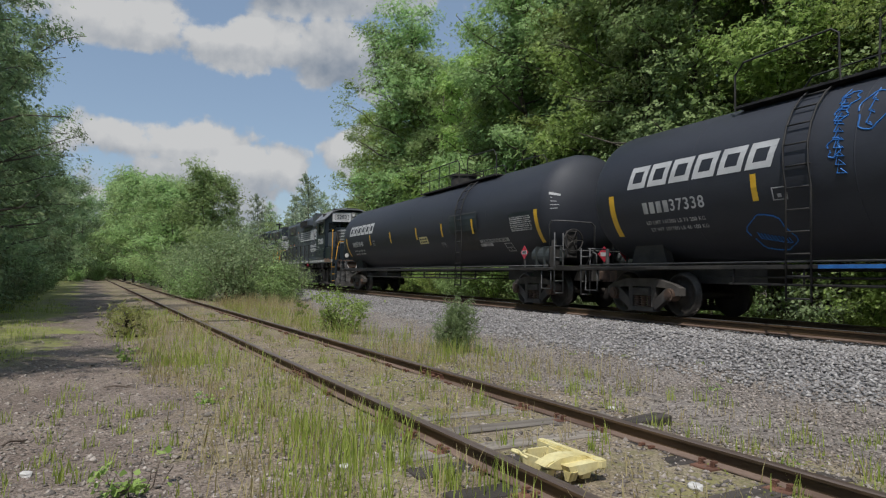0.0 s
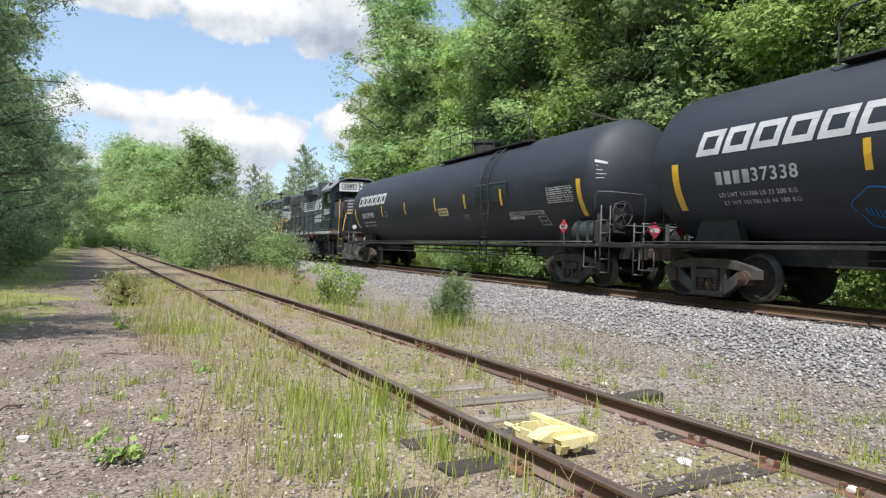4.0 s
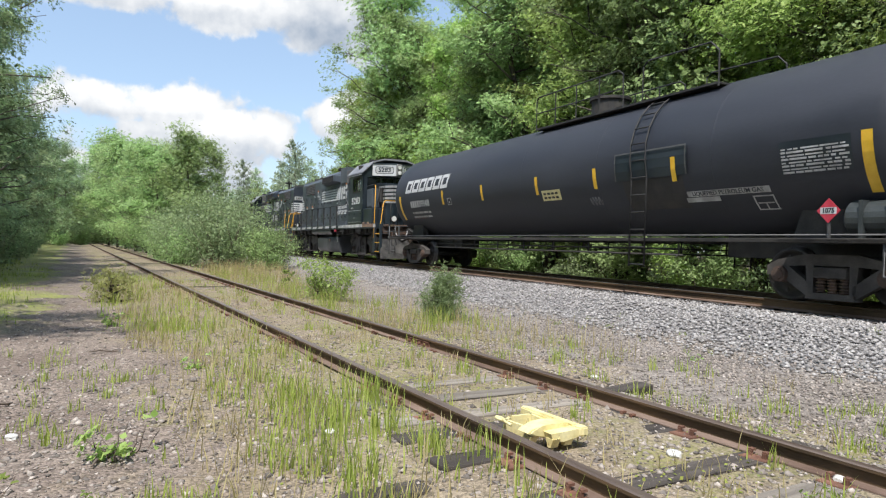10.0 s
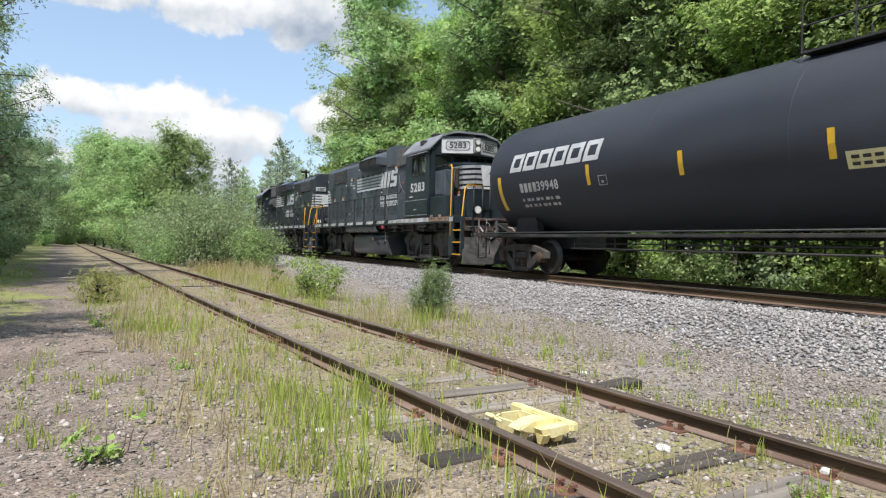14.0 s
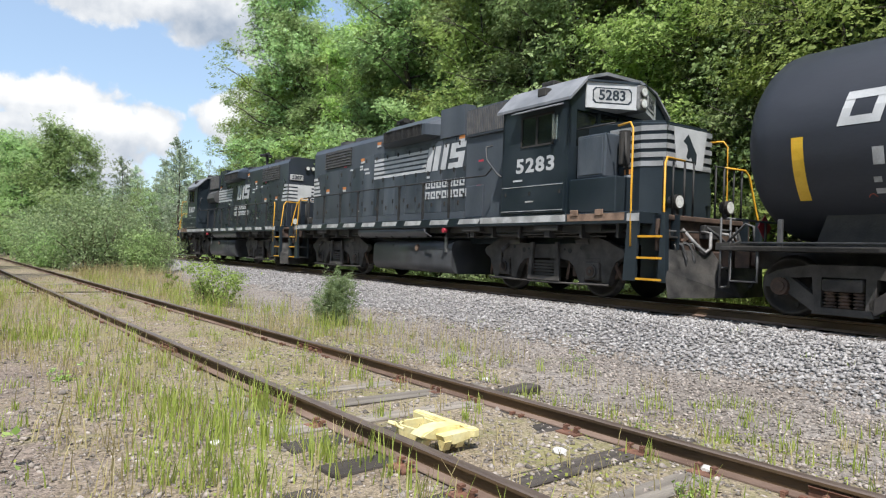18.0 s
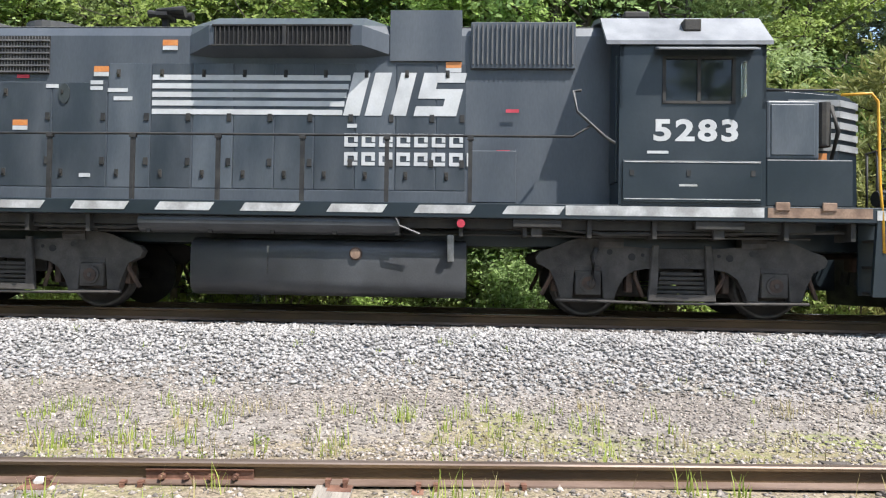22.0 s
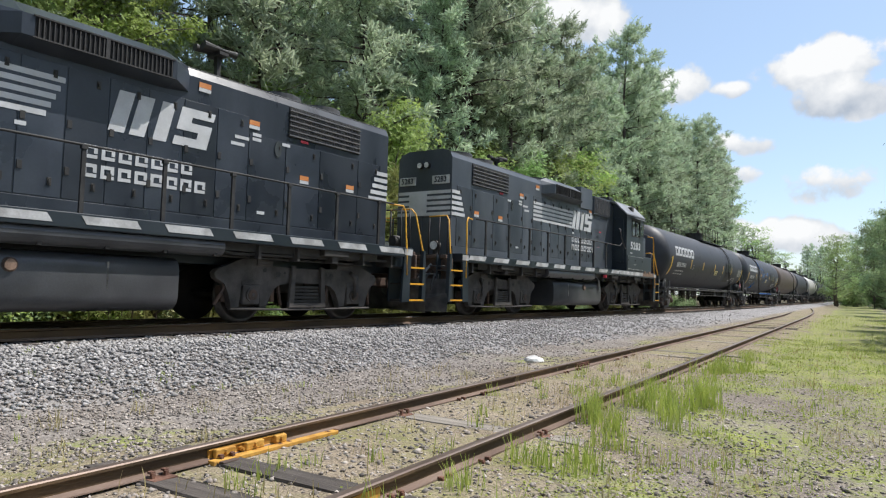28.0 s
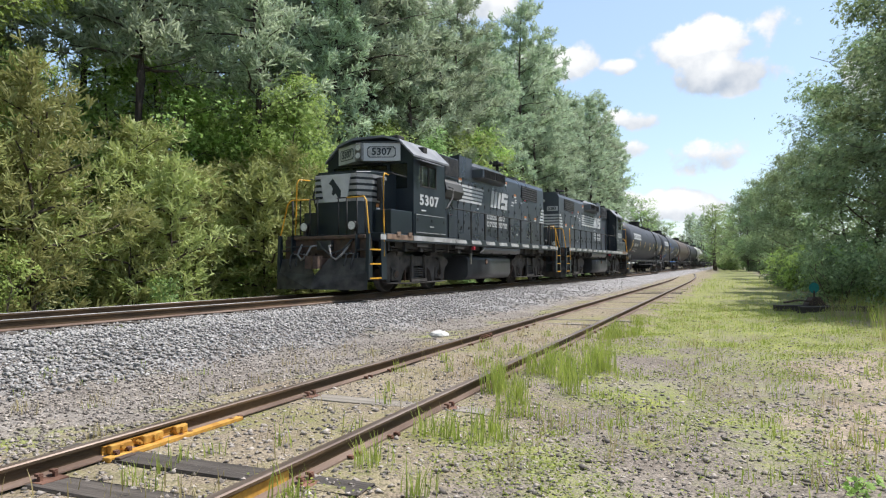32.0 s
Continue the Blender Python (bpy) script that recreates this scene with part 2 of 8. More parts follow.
LOCO = mat("black_engine_paint", (0.012, 0.019, 0.025), (0.027, 0.036, 0.044), rough=0.36, scale=0.9, fine=25, bump=0.03, grain=0.16)
HOODP = mat("dusty_hood_paint", (0.040, 0.049, 0.063), (0.100, 0.112, 0.129), rough=0.45, scale=0.7, fine=22, bump=0.03, grain=0.18, cut=(0.25, 0.75), stretch=(1, 1.6, 0.5))
BLUEBLACK = mat("washed_hood_paint", (0.018, 0.023, 0.032), (0.040, 0.047, 0.060), rough=0.30, scale=0.8, fine=22, bump=0.02, grain=0.14, stretch=(1, 1.6, 0.5))
DOORP = mat("door_paint", (0.038, 0.049, 0.062), (0.089, 0.101, 0.117), rough=0.43, scale=1.0, fine=26, bump=0.03, grain=0.18, vary=0.3, stretch=(1, 1.6, 0.5))
BLUEDOOR = mat("washed_door_paint", (0.019, 0.024, 0.033), (0.040, 0.047, 0.060), rough=0.30, scale=1.0, fine=26, bump=0.03, grain=0.15, vary=0.3)
ROOFP = mat("dusty_roof_paint", (0.05, 0.05, 0.052), (0.09, 0.088, 0.085), rough=0.6, scale=1.5, bump=0.05)
CABROOF = mat("pale_cab_roof", (0.15, 0.155, 0.17), (0.25, 0.255, 0.27), rough=0.55, scale=2, bump=0.05, grain=0.15)
GRILLE = mat("grille_steel", (0.012, 0.012, 0.013), (0.04, 0.038, 0.036), rough=0.7, scale=4, bump=0.1)
DUCTSHADE = mat("painted_duct_shade", (0.004, 0.004, 0.005), (0.008, 0.008, 0.009), rough=0.9, scale=3, bump=0)
SLATM = mat("grille_slat", (0.09, 0.09, 0.095), (0.14, 0.135, 0.13), rough=0.55, scale=5)
WHITE = mat("white_paint", (0.46, 0.465, 0.47), (0.58, 0.585, 0.59), rough=0.55, scale=2.5, bump=0.04, grain=0.1)
DIRTYWHITE = mat("dirty_white_paint", (0.32, 0.315, 0.31), (0.52, 0.52, 0.515), rough=0.6, scale=3, bump=0.04, cut=(0.4, 0.6))
YELLOW = mat("orange_handrail_paint", (0.62, 0.30, 0.02), (0.72, 0.38, 0.03), rough=0.5, scale=6, bump=0.02, grain=0.15)
REFLECT = mat("reflective_tape", (0.72, 0.42, 0.03), (0.78, 0.48, 0.05), rough=0.4, scale=8, bump=0.02, grain=0.1)
FRAME = mat("underframe_grime", (0.020, 0.019, 0.018), (0.05, 0.045, 0.04), rough=0.75, scale=3, fine=30, bump=0.2)
TRUCK = mat("truck_grime", (0.036, 0.032, 0.030), (0.092, 0.083, 0.076), rough=0.85, scale=3.0, fine=40, bump=0.25)
RUSTT = mat("rusty_truck_iron", (0.050, 0.034, 0.027), (0.115, 0.072, 0.052), rough=0.8, scale=5, fine=40, bump=0.25)
WHEEL = mat("wheel_steel", (0.020, 0.017, 0.015), (0.042, 0.035, 0.030), rough=0.75, scale=5, bump=0.15)
TREAD = mat("worn_wheel_rim", (0.045, 0.041, 0.038), (0.095, 0.088, 0.082), rough=0.5, metal=0.5, scale=8, bump=0.02)
FUEL = mat("fuel_tank_paint", (0.036, 0.037, 0.041), (0.070, 0.072, 0.077), rough=0.34, scale=1.5, bump=0.05, cut=(0.3, 0.7))
PLOW = mat("worn_plow_steel", (0.05, 0.05, 0.05), (0.16, 0.15, 0.14), rough=0.6, scale=3, bump=0.1)
PALEHOSE = mat("weathered_pale_hose", (0.16, 0.155, 0.15), (0.28, 0.27, 0.26), rough=0.7, scale=8)
HOSE = mat("rubber_hose", (0.03, 0.03, 0.03), (0.06, 0.06, 0.06), rough=0.7)
STEEL = mat("bare_steel", (0.20, 0.19, 0.18), (0.34, 0.33, 0.32), rough=0.45, metal=0.6, scale=6, bump=0.05)
DULL = mat("weathered_primer", (0.16, 0.10, 0.07), (0.30, 0.20, 0.14), rough=0.7, scale=5, bump=0.1)
GLASS = pane_mat("dark_cab_glass", (0.02, 0.025, 0.025), 0.05, 0.4)
PALEGLASS = pane_mat("clear_cab_glass", (0.75, 0.8, 0.7), 0.04, 0.9)
LENS = mat("lamp_glass", (0.55, 0.55, 0.52), (0.75, 0.75, 0.72), rough=0.15, scale=10, bump=0)
RED = mat("red_paint", (0.42, 0.03, 0.05), (0.52, 0.05, 0.08), rough=0.5, scale=6, bump=0.02)
ORANGEL = mat("orange_label", (0.55, 0.19, 0.05), (0.62, 0.25, 0.08), rough=0.5, scale=6, bump=0)
TANKP = mat("black_tank_paint", (0.020, 0.0225, 0.031), (0.039, 0.043, 0.055), rough=0.6, scale=0.6, fine=18, bump=0.02, grain=0.16, cut=(0.3, 0.75), stretch=(1, 0.5, 2))
TANKB = mat("brown_tank_paint", (0.05, 0.035, 0.028), (0.10, 0.07, 0.055), rough=0.55, scale=0.6, bump=0.03)
TANKW = mat("grey_white_tank_paint", (0.42, 0.40, 0.37), (0.60, 0.58, 0.55), rough=0.5, scale=0.8, bump=0.02)
GREENGREY = mat("grey_green_paint", (0.030, 0.037, 0.038), (0.055, 0.062, 0.062), rough=0.5, scale=3)
GRAFB = mat("blue_spray_paint", (0.02, 0.12, 0.38), (0.03, 0.18, 0.5), rough=0.6, scale=5, bump=0)
GRAFR = mat("red_spray_paint", (0.25, 0.05, 0.03), (0.35, 0.08, 0.05), rough=0.6, scale=5, bump=0)
GRAFW = mat("grey_spray_paint", (0.2, 0.2, 0.2), (0.3, 0.3, 0.3), rough=0.6, scale=5, bump=0)
DUST = mat("brown_road_dust", (0.034, 0.032, 0.033), (0.062, 0.057, 0.053), rough=0.75, scale=3, bump=0.04)
RAILFOOT = mat("dusty_rail_foot", (0.12, 0.076, 0.056), (0.21, 0.148, 0.115), rough=0.9, scale=4, fine=60, bump=0.2, stretch=(1, 0.3, 1))
RAILSIDE = mat("rusty_rail", (0.052, 0.032, 0.016), (0.125, 0.075, 0.036), rough=0.8, scale=3, fine=60, bump=0.2, stretch=(1, 0.3, 1))
RAILTOP = mat("rail_head_dull", (0.13, 0.09, 0.07), (0.22, 0.17, 0.14), rough=0.45, metal=0.5, scale=6, bump=0.05, stretch=(1, 0.1, 1))
RAILSHINE = mat("rail_head_polished", (0.40, 0.37, 0.35), (0.5, 0.47, 0.45), rough=0.28, metal=0.9, scale=6, bump=0.02, stretch=(1, 0.1, 1))
TIE = mat("weathered_tie", (0.17, 0.145, 0.12), (0.30, 0.265, 0.225), rough=0.9, scale=2.5, fine=14, bump=0.5, vary=0.35, stretch=(0.4, 5, 3))
DARKTIE = mat("creosote_tie", (0.045, 0.036, 0.03), (0.09, 0.075, 0.065), rough=0.85, scale=3, fine=16, bump=0.4, vary=0.3, stretch=(0.4, 5, 3))
PLATE = mat("rusty_tie_plate", (0.12, 0.055, 0.035), (0.24, 0.12, 0.08), rough=0.85, scale=8, bump=0.2, vary=0.2)
DERAIL = mat("pale_yellow_paint", (0.68, 0.57, 0.25), (0.80, 0.72, 0.40), rough=0.55, scale=7, bump=0.08, grain=0.2)
OCHRE = mat("ochre_painted_iron", (0.42, 0.20, 0.03), (0.58, 0.32, 0.06), rough=0.65, scale=9, bump=0.15)
BARK = mat("grey_brown_bark", (0.07, 0.055, 0.045), (0.15, 0.125, 0.105), rough=0.9, scale=3, fine=22, bump=0.6, stretch=(3, 3, 0.6))
PINEBARK = mat("dark_pine_bark", (0.045, 0.034, 0.028), (0.10, 0.075, 0.06), rough=0.9, scale=3, fine=20, bump=0.7, stretch=(3, 3, 0.7))
TWIG = mat("dry_twig", (0.10, 0.075, 0.06), (0.2, 0.16, 0.13), rough=0.9, scale=6)
LEAF = leaf_mat("broad_leaves", (0.205, 0.295, 0.105), (0.45, 0.585, 0.255), thin=0.48, sprays=13)
LEAFDARK = leaf_mat("oak_leaves", (0.14, 0.20, 0.092), (0.39, 0.49, 0.255), thin=0.46, sprays=13)
LEAFBRIGHT = leaf_mat("young_maple_leaves", (0.22, 0.32, 0.075), (0.48, 0.61, 0.20), thin=0.48, sprays=14)
LEAFSAGE = leaf_mat("silvery_shrub_leaves", (0.16, 0.22, 0.10), (0.38, 0.46, 0.24), thin=0.42, sprays=16)
NEEDLE = leaf_mat("pine_needles", (0.26, 0.32, 0.205), (0.59, 0.675, 0.475), thin=0.45)
NEEDLEYOUNG = leaf_mat("young_pine_needles", (0.30, 0.34, 0.12), (0.48, 0.50, 0.20), thin=0.35)
NEEDLEBLUE = leaf_mat("cedar_needles", (0.17, 0.24, 0.11), (0.31, 0.39, 0.18), thin=0.4)
GRASS = leaf_mat("grass_blades", (0.26, 0.33, 0.06), (0.44, 0.48, 0.12), thin=0.42)
GRASSDRY = leaf_mat("dry_grass", (0.40, 0.34, 0.15), (0.56, 0.49, 0.25), thin=0.35)
MOSS = leaf_mat("low_weeds", (0.19, 0.235, 0.045), (0.37, 0.40, 0.09), thin=0.35)
STONE = mat("crushed_stone", (0.245, 0.229, 0.220), (0.375, 0.357, 0.346), rough=0.85, scale=20, fine=120, bump=0.2, island=0.42)
PEBBLE = mat("path_pebble", (0.196, 0.164, 0.141), (0.34, 0.298, 0.264), rough=0.85, scale=20, fine=120, bump=0.2, island=0.6)


# ---- mesh tools ----
SPLIT = {"brake_housing", "white_stripe", "emblem", "lettering_band", "warning_label", "sill_stripe", "rust_patch", "end_stripe", "nose_stripe", "hinge", "panel_latch",
         "jacking_pad", "reflector", "marking_band", "notice_print", "sight_hole", "latch", "brake_cylinder", "air_hose", "graffiti", "cab_wall", "brake_rigging", "end_stencil",
         "gauge_glass", "emergency_cutoff", "roof_vent", "top_railing", "piping"}


def islands(bm):
    """The mesh's separate pieces, each as a bmesh of its own."""
    left, out = set(bm.faces), []
    for f0 in bm.faces:
        if f0 not in left:
            continue
        left.discard(f0)
        todo, got = [f0], []
        while todo:
            f = todo.pop()
            got.append(f)
            for v in f.verts:
                for g in v.link_faces:
                    if g in left:
                        left.discard(g)
                        todo.append(g)
        b, vs = bmesh.new(), {}
        for f in got:
            for v in f.verts:
                if v not in vs:
                    vs[v] = b.verts.new(v.co)
            b.faces.new([vs[v] for v in f.verts]).material_index = f.material_index
        out.append(b)
    bm.free()
    return out


def part(name, bm, material, parent=None, label="", smooth=False):
    if name in SPLIT:
        return [one_part(name, b, material, parent, label, smooth) for b in islands(bm)][0]
    return one_part(name, bm, material, parent, label, smooth)


def one_part(name, bm, material, parent=None, label="", smooth=False):
    me = bpy.data.meshes.new(name)
    bmesh.ops.recalc_face_normals(bm, faces=bm.faces)
    bm.to_mesh(me)
    bm.free()
    for m in material if isinstance(material, (list, tuple)) else (material,):
        me.materials.append(m)
    if smooth:
        me.shade_smooth()
    ob = new(name, me)
    ob.parent = parent
    if label:
        tagged(ob, label)
    return ob


def piece(name, me, parent, m):
    """One more object on a shared mesh."""
    ob = new(name, me)
    ob.parent = parent
    ob.matrix_basis = m
    return ob


def box(bm, x0, x1, y0, y1, z0, z1, bevel=0.0, mi=0):
    ret = bmesh.ops.create_cube(bm, size=1, matrix=Matrix.Translation(((x0 + x1) / 2, (y0 + y1) / 2, (z0 + z1) / 2)) @ Matrix.Diagonal((abs(x1 - x0), abs(y1 - y0), abs(z1 - z0), 1)))
    fs = set()
    for v in ret["verts"]:
        fs.update(v.link_faces)
    for f in fs:
        f.material_index = mi
    if bevel:
        es = set()
        for v in ret["verts"]:
            es.update(v.link_edges)
        out = bmesh.ops.bevel(bm, geom=list(es), offset=bevel, segments=2, affect="EDGES", profile=0.5)
        for f in out["faces"]:
            f.material_index = mi
    return bm


def cyl(bm, p0, p1, r, seg=12, r2=None, mi=0, cap=True):
    p0, p1 = Vector(p0), Vector(p1)
    d = p1 - p0
    m = Matrix.Translation((p0 + p1) / 2) @ d.to_track_quat("Z", "Y").to_matrix().to_4x4()
    ret = bmesh.ops.create_cone(bm, cap_ends=cap, segments=seg, radius1=r, radius2=r if r2 is None else r2, depth=d.length, matrix=m)
    fs = set()
    for v in ret["verts"]:
        fs.update(v.link_faces)
    for f in fs:
        f.material_index = mi
    return bm


def tube(bm, pts, r, seg=6, mi=0):
    """A bent pipe along the points."""
    pts = [Vector(p) for p in pts]
    rings = []
    for i, p in enumerate(pts):
        d = (pts[min(i + 1, len(pts) - 1)] - pts[max(i - 1, 0)]).normalized()
        side = d.cross(Vector((0, 0, 1)))
        if side.length < 0.05:
            side = d.cross(Vector((1, 0, 0)))
        side.normalize()
        up = side.cross(d)
        rad = r[i] if isinstance(r, (list, tuple)) else r
        rings.append([bm.verts.new(p + (side * math.cos(6.2832 * k / seg) + up * math.sin(6.2832 * k / seg)) * rad) for k in range(seg)])
    for a, b in zip(rings, rings[1:]):
        for k in range(seg):
            f = bm.faces.new((a[k], a[(k + 1) % seg], b[(k + 1) % seg], b[k]))
            f.material_index = mi
            f.smooth = True
    for ring in (rings[0], rings[-1]):
        bm.faces.new(ring).material_index = mi
    return bm


def prism(bm, poly, axis, a, b, mi=0):
    """A flat outline pushed along an axis from a to b: axis x takes (y, z) points, y takes (x, z), z takes (x, y)."""
    def at(p, k):
        return {"x": (k, p[0], p[1]), "y": (p[0], k, p[1]), "z": (p[0], p[1], k)}[axis]
    lo, hi = [bm.verts.new(at(p, a)) for p in poly], [bm.verts.new(at(p, b)) for p in poly]
    n = len(poly)
    fs = [bm.faces.new(lo), bm.faces.new(hi)] + [bm.faces.new((lo[i], lo[(i + 1) % n], hi[(i + 1) % n], hi[i])) for i in range(n)]
    for f in fs:
        f.material_index = mi
    return bm


def turned(bm, profile, seg=32, axis="y", mi=0):
    """A shape turned about an axis through the origin; the profile is (along, radius)."""
    rings = []
    for a, r in profile:
        ring = []
        for k in range(seg):
            c, s = r * math.cos(6.28318 * k / seg), r * math.sin(6.28318 * k / seg)
            ring.append(bm.verts.new({"y": (c, a, s), "x": (a, c, s), "z": (c, s, a)}[axis]))
        rings.append(ring)
    for a, b in zip(rings, rings[1:]):
        for k in range(seg):
            f = bm.faces.new((a[k], a[(k + 1) % seg], b[(k + 1) % seg], b[k]))
            f.material_index = mi
            f.smooth = True
    for ring in (rings[0], rings[-1]):
        bm.faces.new(ring).material_index = mi
    return bm


def letters(name, text, size, material, parent, m, bold=0.0, spacing=1.0, label="", align="CENTER"):
    """Raised paint lettering in the built-in font."""
    cu = bpy.data.curves.new(name, "FONT")
    cu.body, cu.size, cu.extrude, cu.offset, cu.space_character, cu.align_x, cu.align_y = text, size, 0.002, bold, spacing, align, "CENTER"
    cu.resolution_u = 3
    ob = bpy.data.objects.new(name, cu)
    me = bpy.data.meshes.new_from_object(ob)
    bpy.data.objects.remove(ob)
    me.materials.clear()
    me.materials.append(material)
    out = new(name, me)
    out.parent = parent
    out.matrix_basis = m
    if label:
        tagged(out, label)
    return out


def leafy(name, centres, normals, sizes, material, parent=None, label="", aspect=0.72, fold=0.25, rng=None):
    """Many small leaves as one mesh: each a folded rhomb of four points."""
    c, nrm, s = np.asarray(centres), np.asarray(normals), np.asarray(sizes)[:, None]
    nrm = nrm / np.maximum(np.linalg.norm(nrm, axis=1), 1e-6)[:, None]
    ref = rng.normal(size=c.shape)
    t = np.cross(nrm, ref)
    t /= np.maximum(np.linalg.norm(t, axis=1), 1e-6)[:, None]
    b = np.cross(nrm, t)
    v = np.stack([c - t * s * 0.5, c + b * s * 0.5 * aspect + nrm * s * fold * 0.4, c + t * s * 0.5, c - b * s * 0.5 * aspect + nrm * s * fold * 0.4], 1).reshape(-1, 3)
    return quads(name, v, len(c), material, parent, label)


def quads(name, v, count, material, parent=None, label=""):
    me = bpy.data.meshes.new(name)
    me.vertices.add(len(v))
    me.vertices.foreach_set("co", np.ascontiguousarray(v, dtype=np.float32).ravel())
    me.loops.add(count * 4)
    me.loops.foreach_set("vertex_index", np.arange(count * 4, dtype=np.int32))
    me.polygons.add(count)
    me.polygons.foreach_set("loop_start", np.arange(0, count * 4, 4, dtype=np.int32))
    me.materials.append(material)
    me.update(calc_edges=True)
    ob = new(name, me)
    ob.parent = parent
    if label:
        tagged(ob, label)
    return ob


# ---- the main line's course: a slight angle to the siding, easing out to the south ----
RAIL_Z, SIDING_Z, NEAR_X = 0.544, 0.15, 2.443


def heading(y):
    k = min(1.0, max(0.0, (-15.0 - y) / 60.0))
    return radians(3.83 * (1 - k) + 0.7 * k)


def lay_course():
    pts = {0: (11.162, 0.0)}
    for sgn in (1, -1):
        x, y = 11.162, 0.0
        for i in range(1, 801):
            h = heading(y)
            x, y = x + sgn * math.sin(h) * 0.5, y + sgn * math.cos(h) * 0.5
            pts[sgn * i] = (x, y)
    return pts


COURSE = lay_course()


def main_at(u):
    """The main line's centre u metres along it."""
    i = math.floor(u / 0.5)
    i = max(-800, min(799, i))
    k = u / 0.5 - i
    a, b = COURSE[i], COURSE[i + 1]
    return a[0] + (b[0] - a[0]) * k, a[1] + (b[1] - a[1]) * k


MAIN_YS = np.array([COURSE[i][1] for i in range(-800, 801)])
MAIN_XS = np.array([COURSE[i][0] for i in range(-800, 801)])


def main_x(y):
    return float(np.interp(y, MAIN_YS, MAIN_XS))


def siding_bend(y):
    """How far the siding swings over to the main line, far to the south."""
    k = min(max(-44 - y, 0.0), 46.0)
    return k * k * 0.0009 + max(0.0, -90 - y) * 0.0828

# ---- ground ----
def smooth(a, b, v):
    k = np.clip((v - a) / (b - a), 0, 1)
    return k * k * (3 - 2 * k)


def ground_z(x, y):
    """Height of the ground: flat by the siding, a ballast bank under the main line, a shallow ditch behind it."""
    x, y = np.asarray(x, float), np.asarray(y, float)
    d = x - np.interp(y, MAIN_YS, MAIN_XS)
    z = 0.36 * smooth(-4.6, -1.7, d) - 0.56 * smooth(1.6, 4.2, d) + 0.25 * smooth(5, 12, d)
    z = z + 0.35 * smooth(-4.5, -14, x) * np.clip(-x, 0, 12) / 12
    wob = 0.03 * np.sin(x * 1.7 + y * 0.6) * np.sin(y * 0.9 - x * 0.4) + 0.02 * np.sin(x * 3.1 - y * 2.3)
    flat = np.where(np.abs(d) < 2.2, 0.15, 1.0) * np.where((x > NEAR_X - 0.7) & (x < NEAR_X + 2.2), 0.3, 1.0)
    bed = smooth(NEAR_X - 1.0, NEAR_X - 0.3, x) * (1 - smooth(NEAR_X + 1.9, NEAR_X + 2.8, x))
    return z + wob * flat - 0.035 + 0.053 * bed


# kinds of ground: bare colour, its patches, low growth, stone size (0 fine, 1 coarse), where growth begins
GROUNDS = {
    "path": ((0.174, 0.137, 0.115), (0.244, 0.199, 0.167), (0.164, 0.156, 0.062), 0.10, 0.62),
    "verge": ((0.215, 0.170, 0.123), (0.278, 0.229, 0.167), (0.205, 0.205, 0.070), 0.25, 0.47),
    "south": ((0.177, 0.147, 0.123), (0.242, 0.207, 0.174), (0.228, 0.259, 0.055), 0.25, 0.455),
    "ballast": ((0.221, 0.209, 0.205), (0.295, 0.282, 0.278), (0.172, 0.164, 0.106), 0.85, 0.72),
    "wood": ((0.066, 0.054, 0.033), (0.106, 0.082, 0.049), (0.057, 0.074, 0.025), 1.0, 0.50),
    "sand": ((0.246, 0.192, 0.141), (0.328, 0.267, 0.205), (0.197, 0.180, 0.074), 0.40, 0.58),
    "lean": ((0.193, 0.167, 0.146), (0.262, 0.233, 0.209), (0.180, 0.180, 0.074), 0.45, 0.60),
    "grass": ((0.180, 0.156, 0.106), (0.221, 0.197, 0.127), (0.232, 0.259, 0.064), 0.5, 0.34),
}


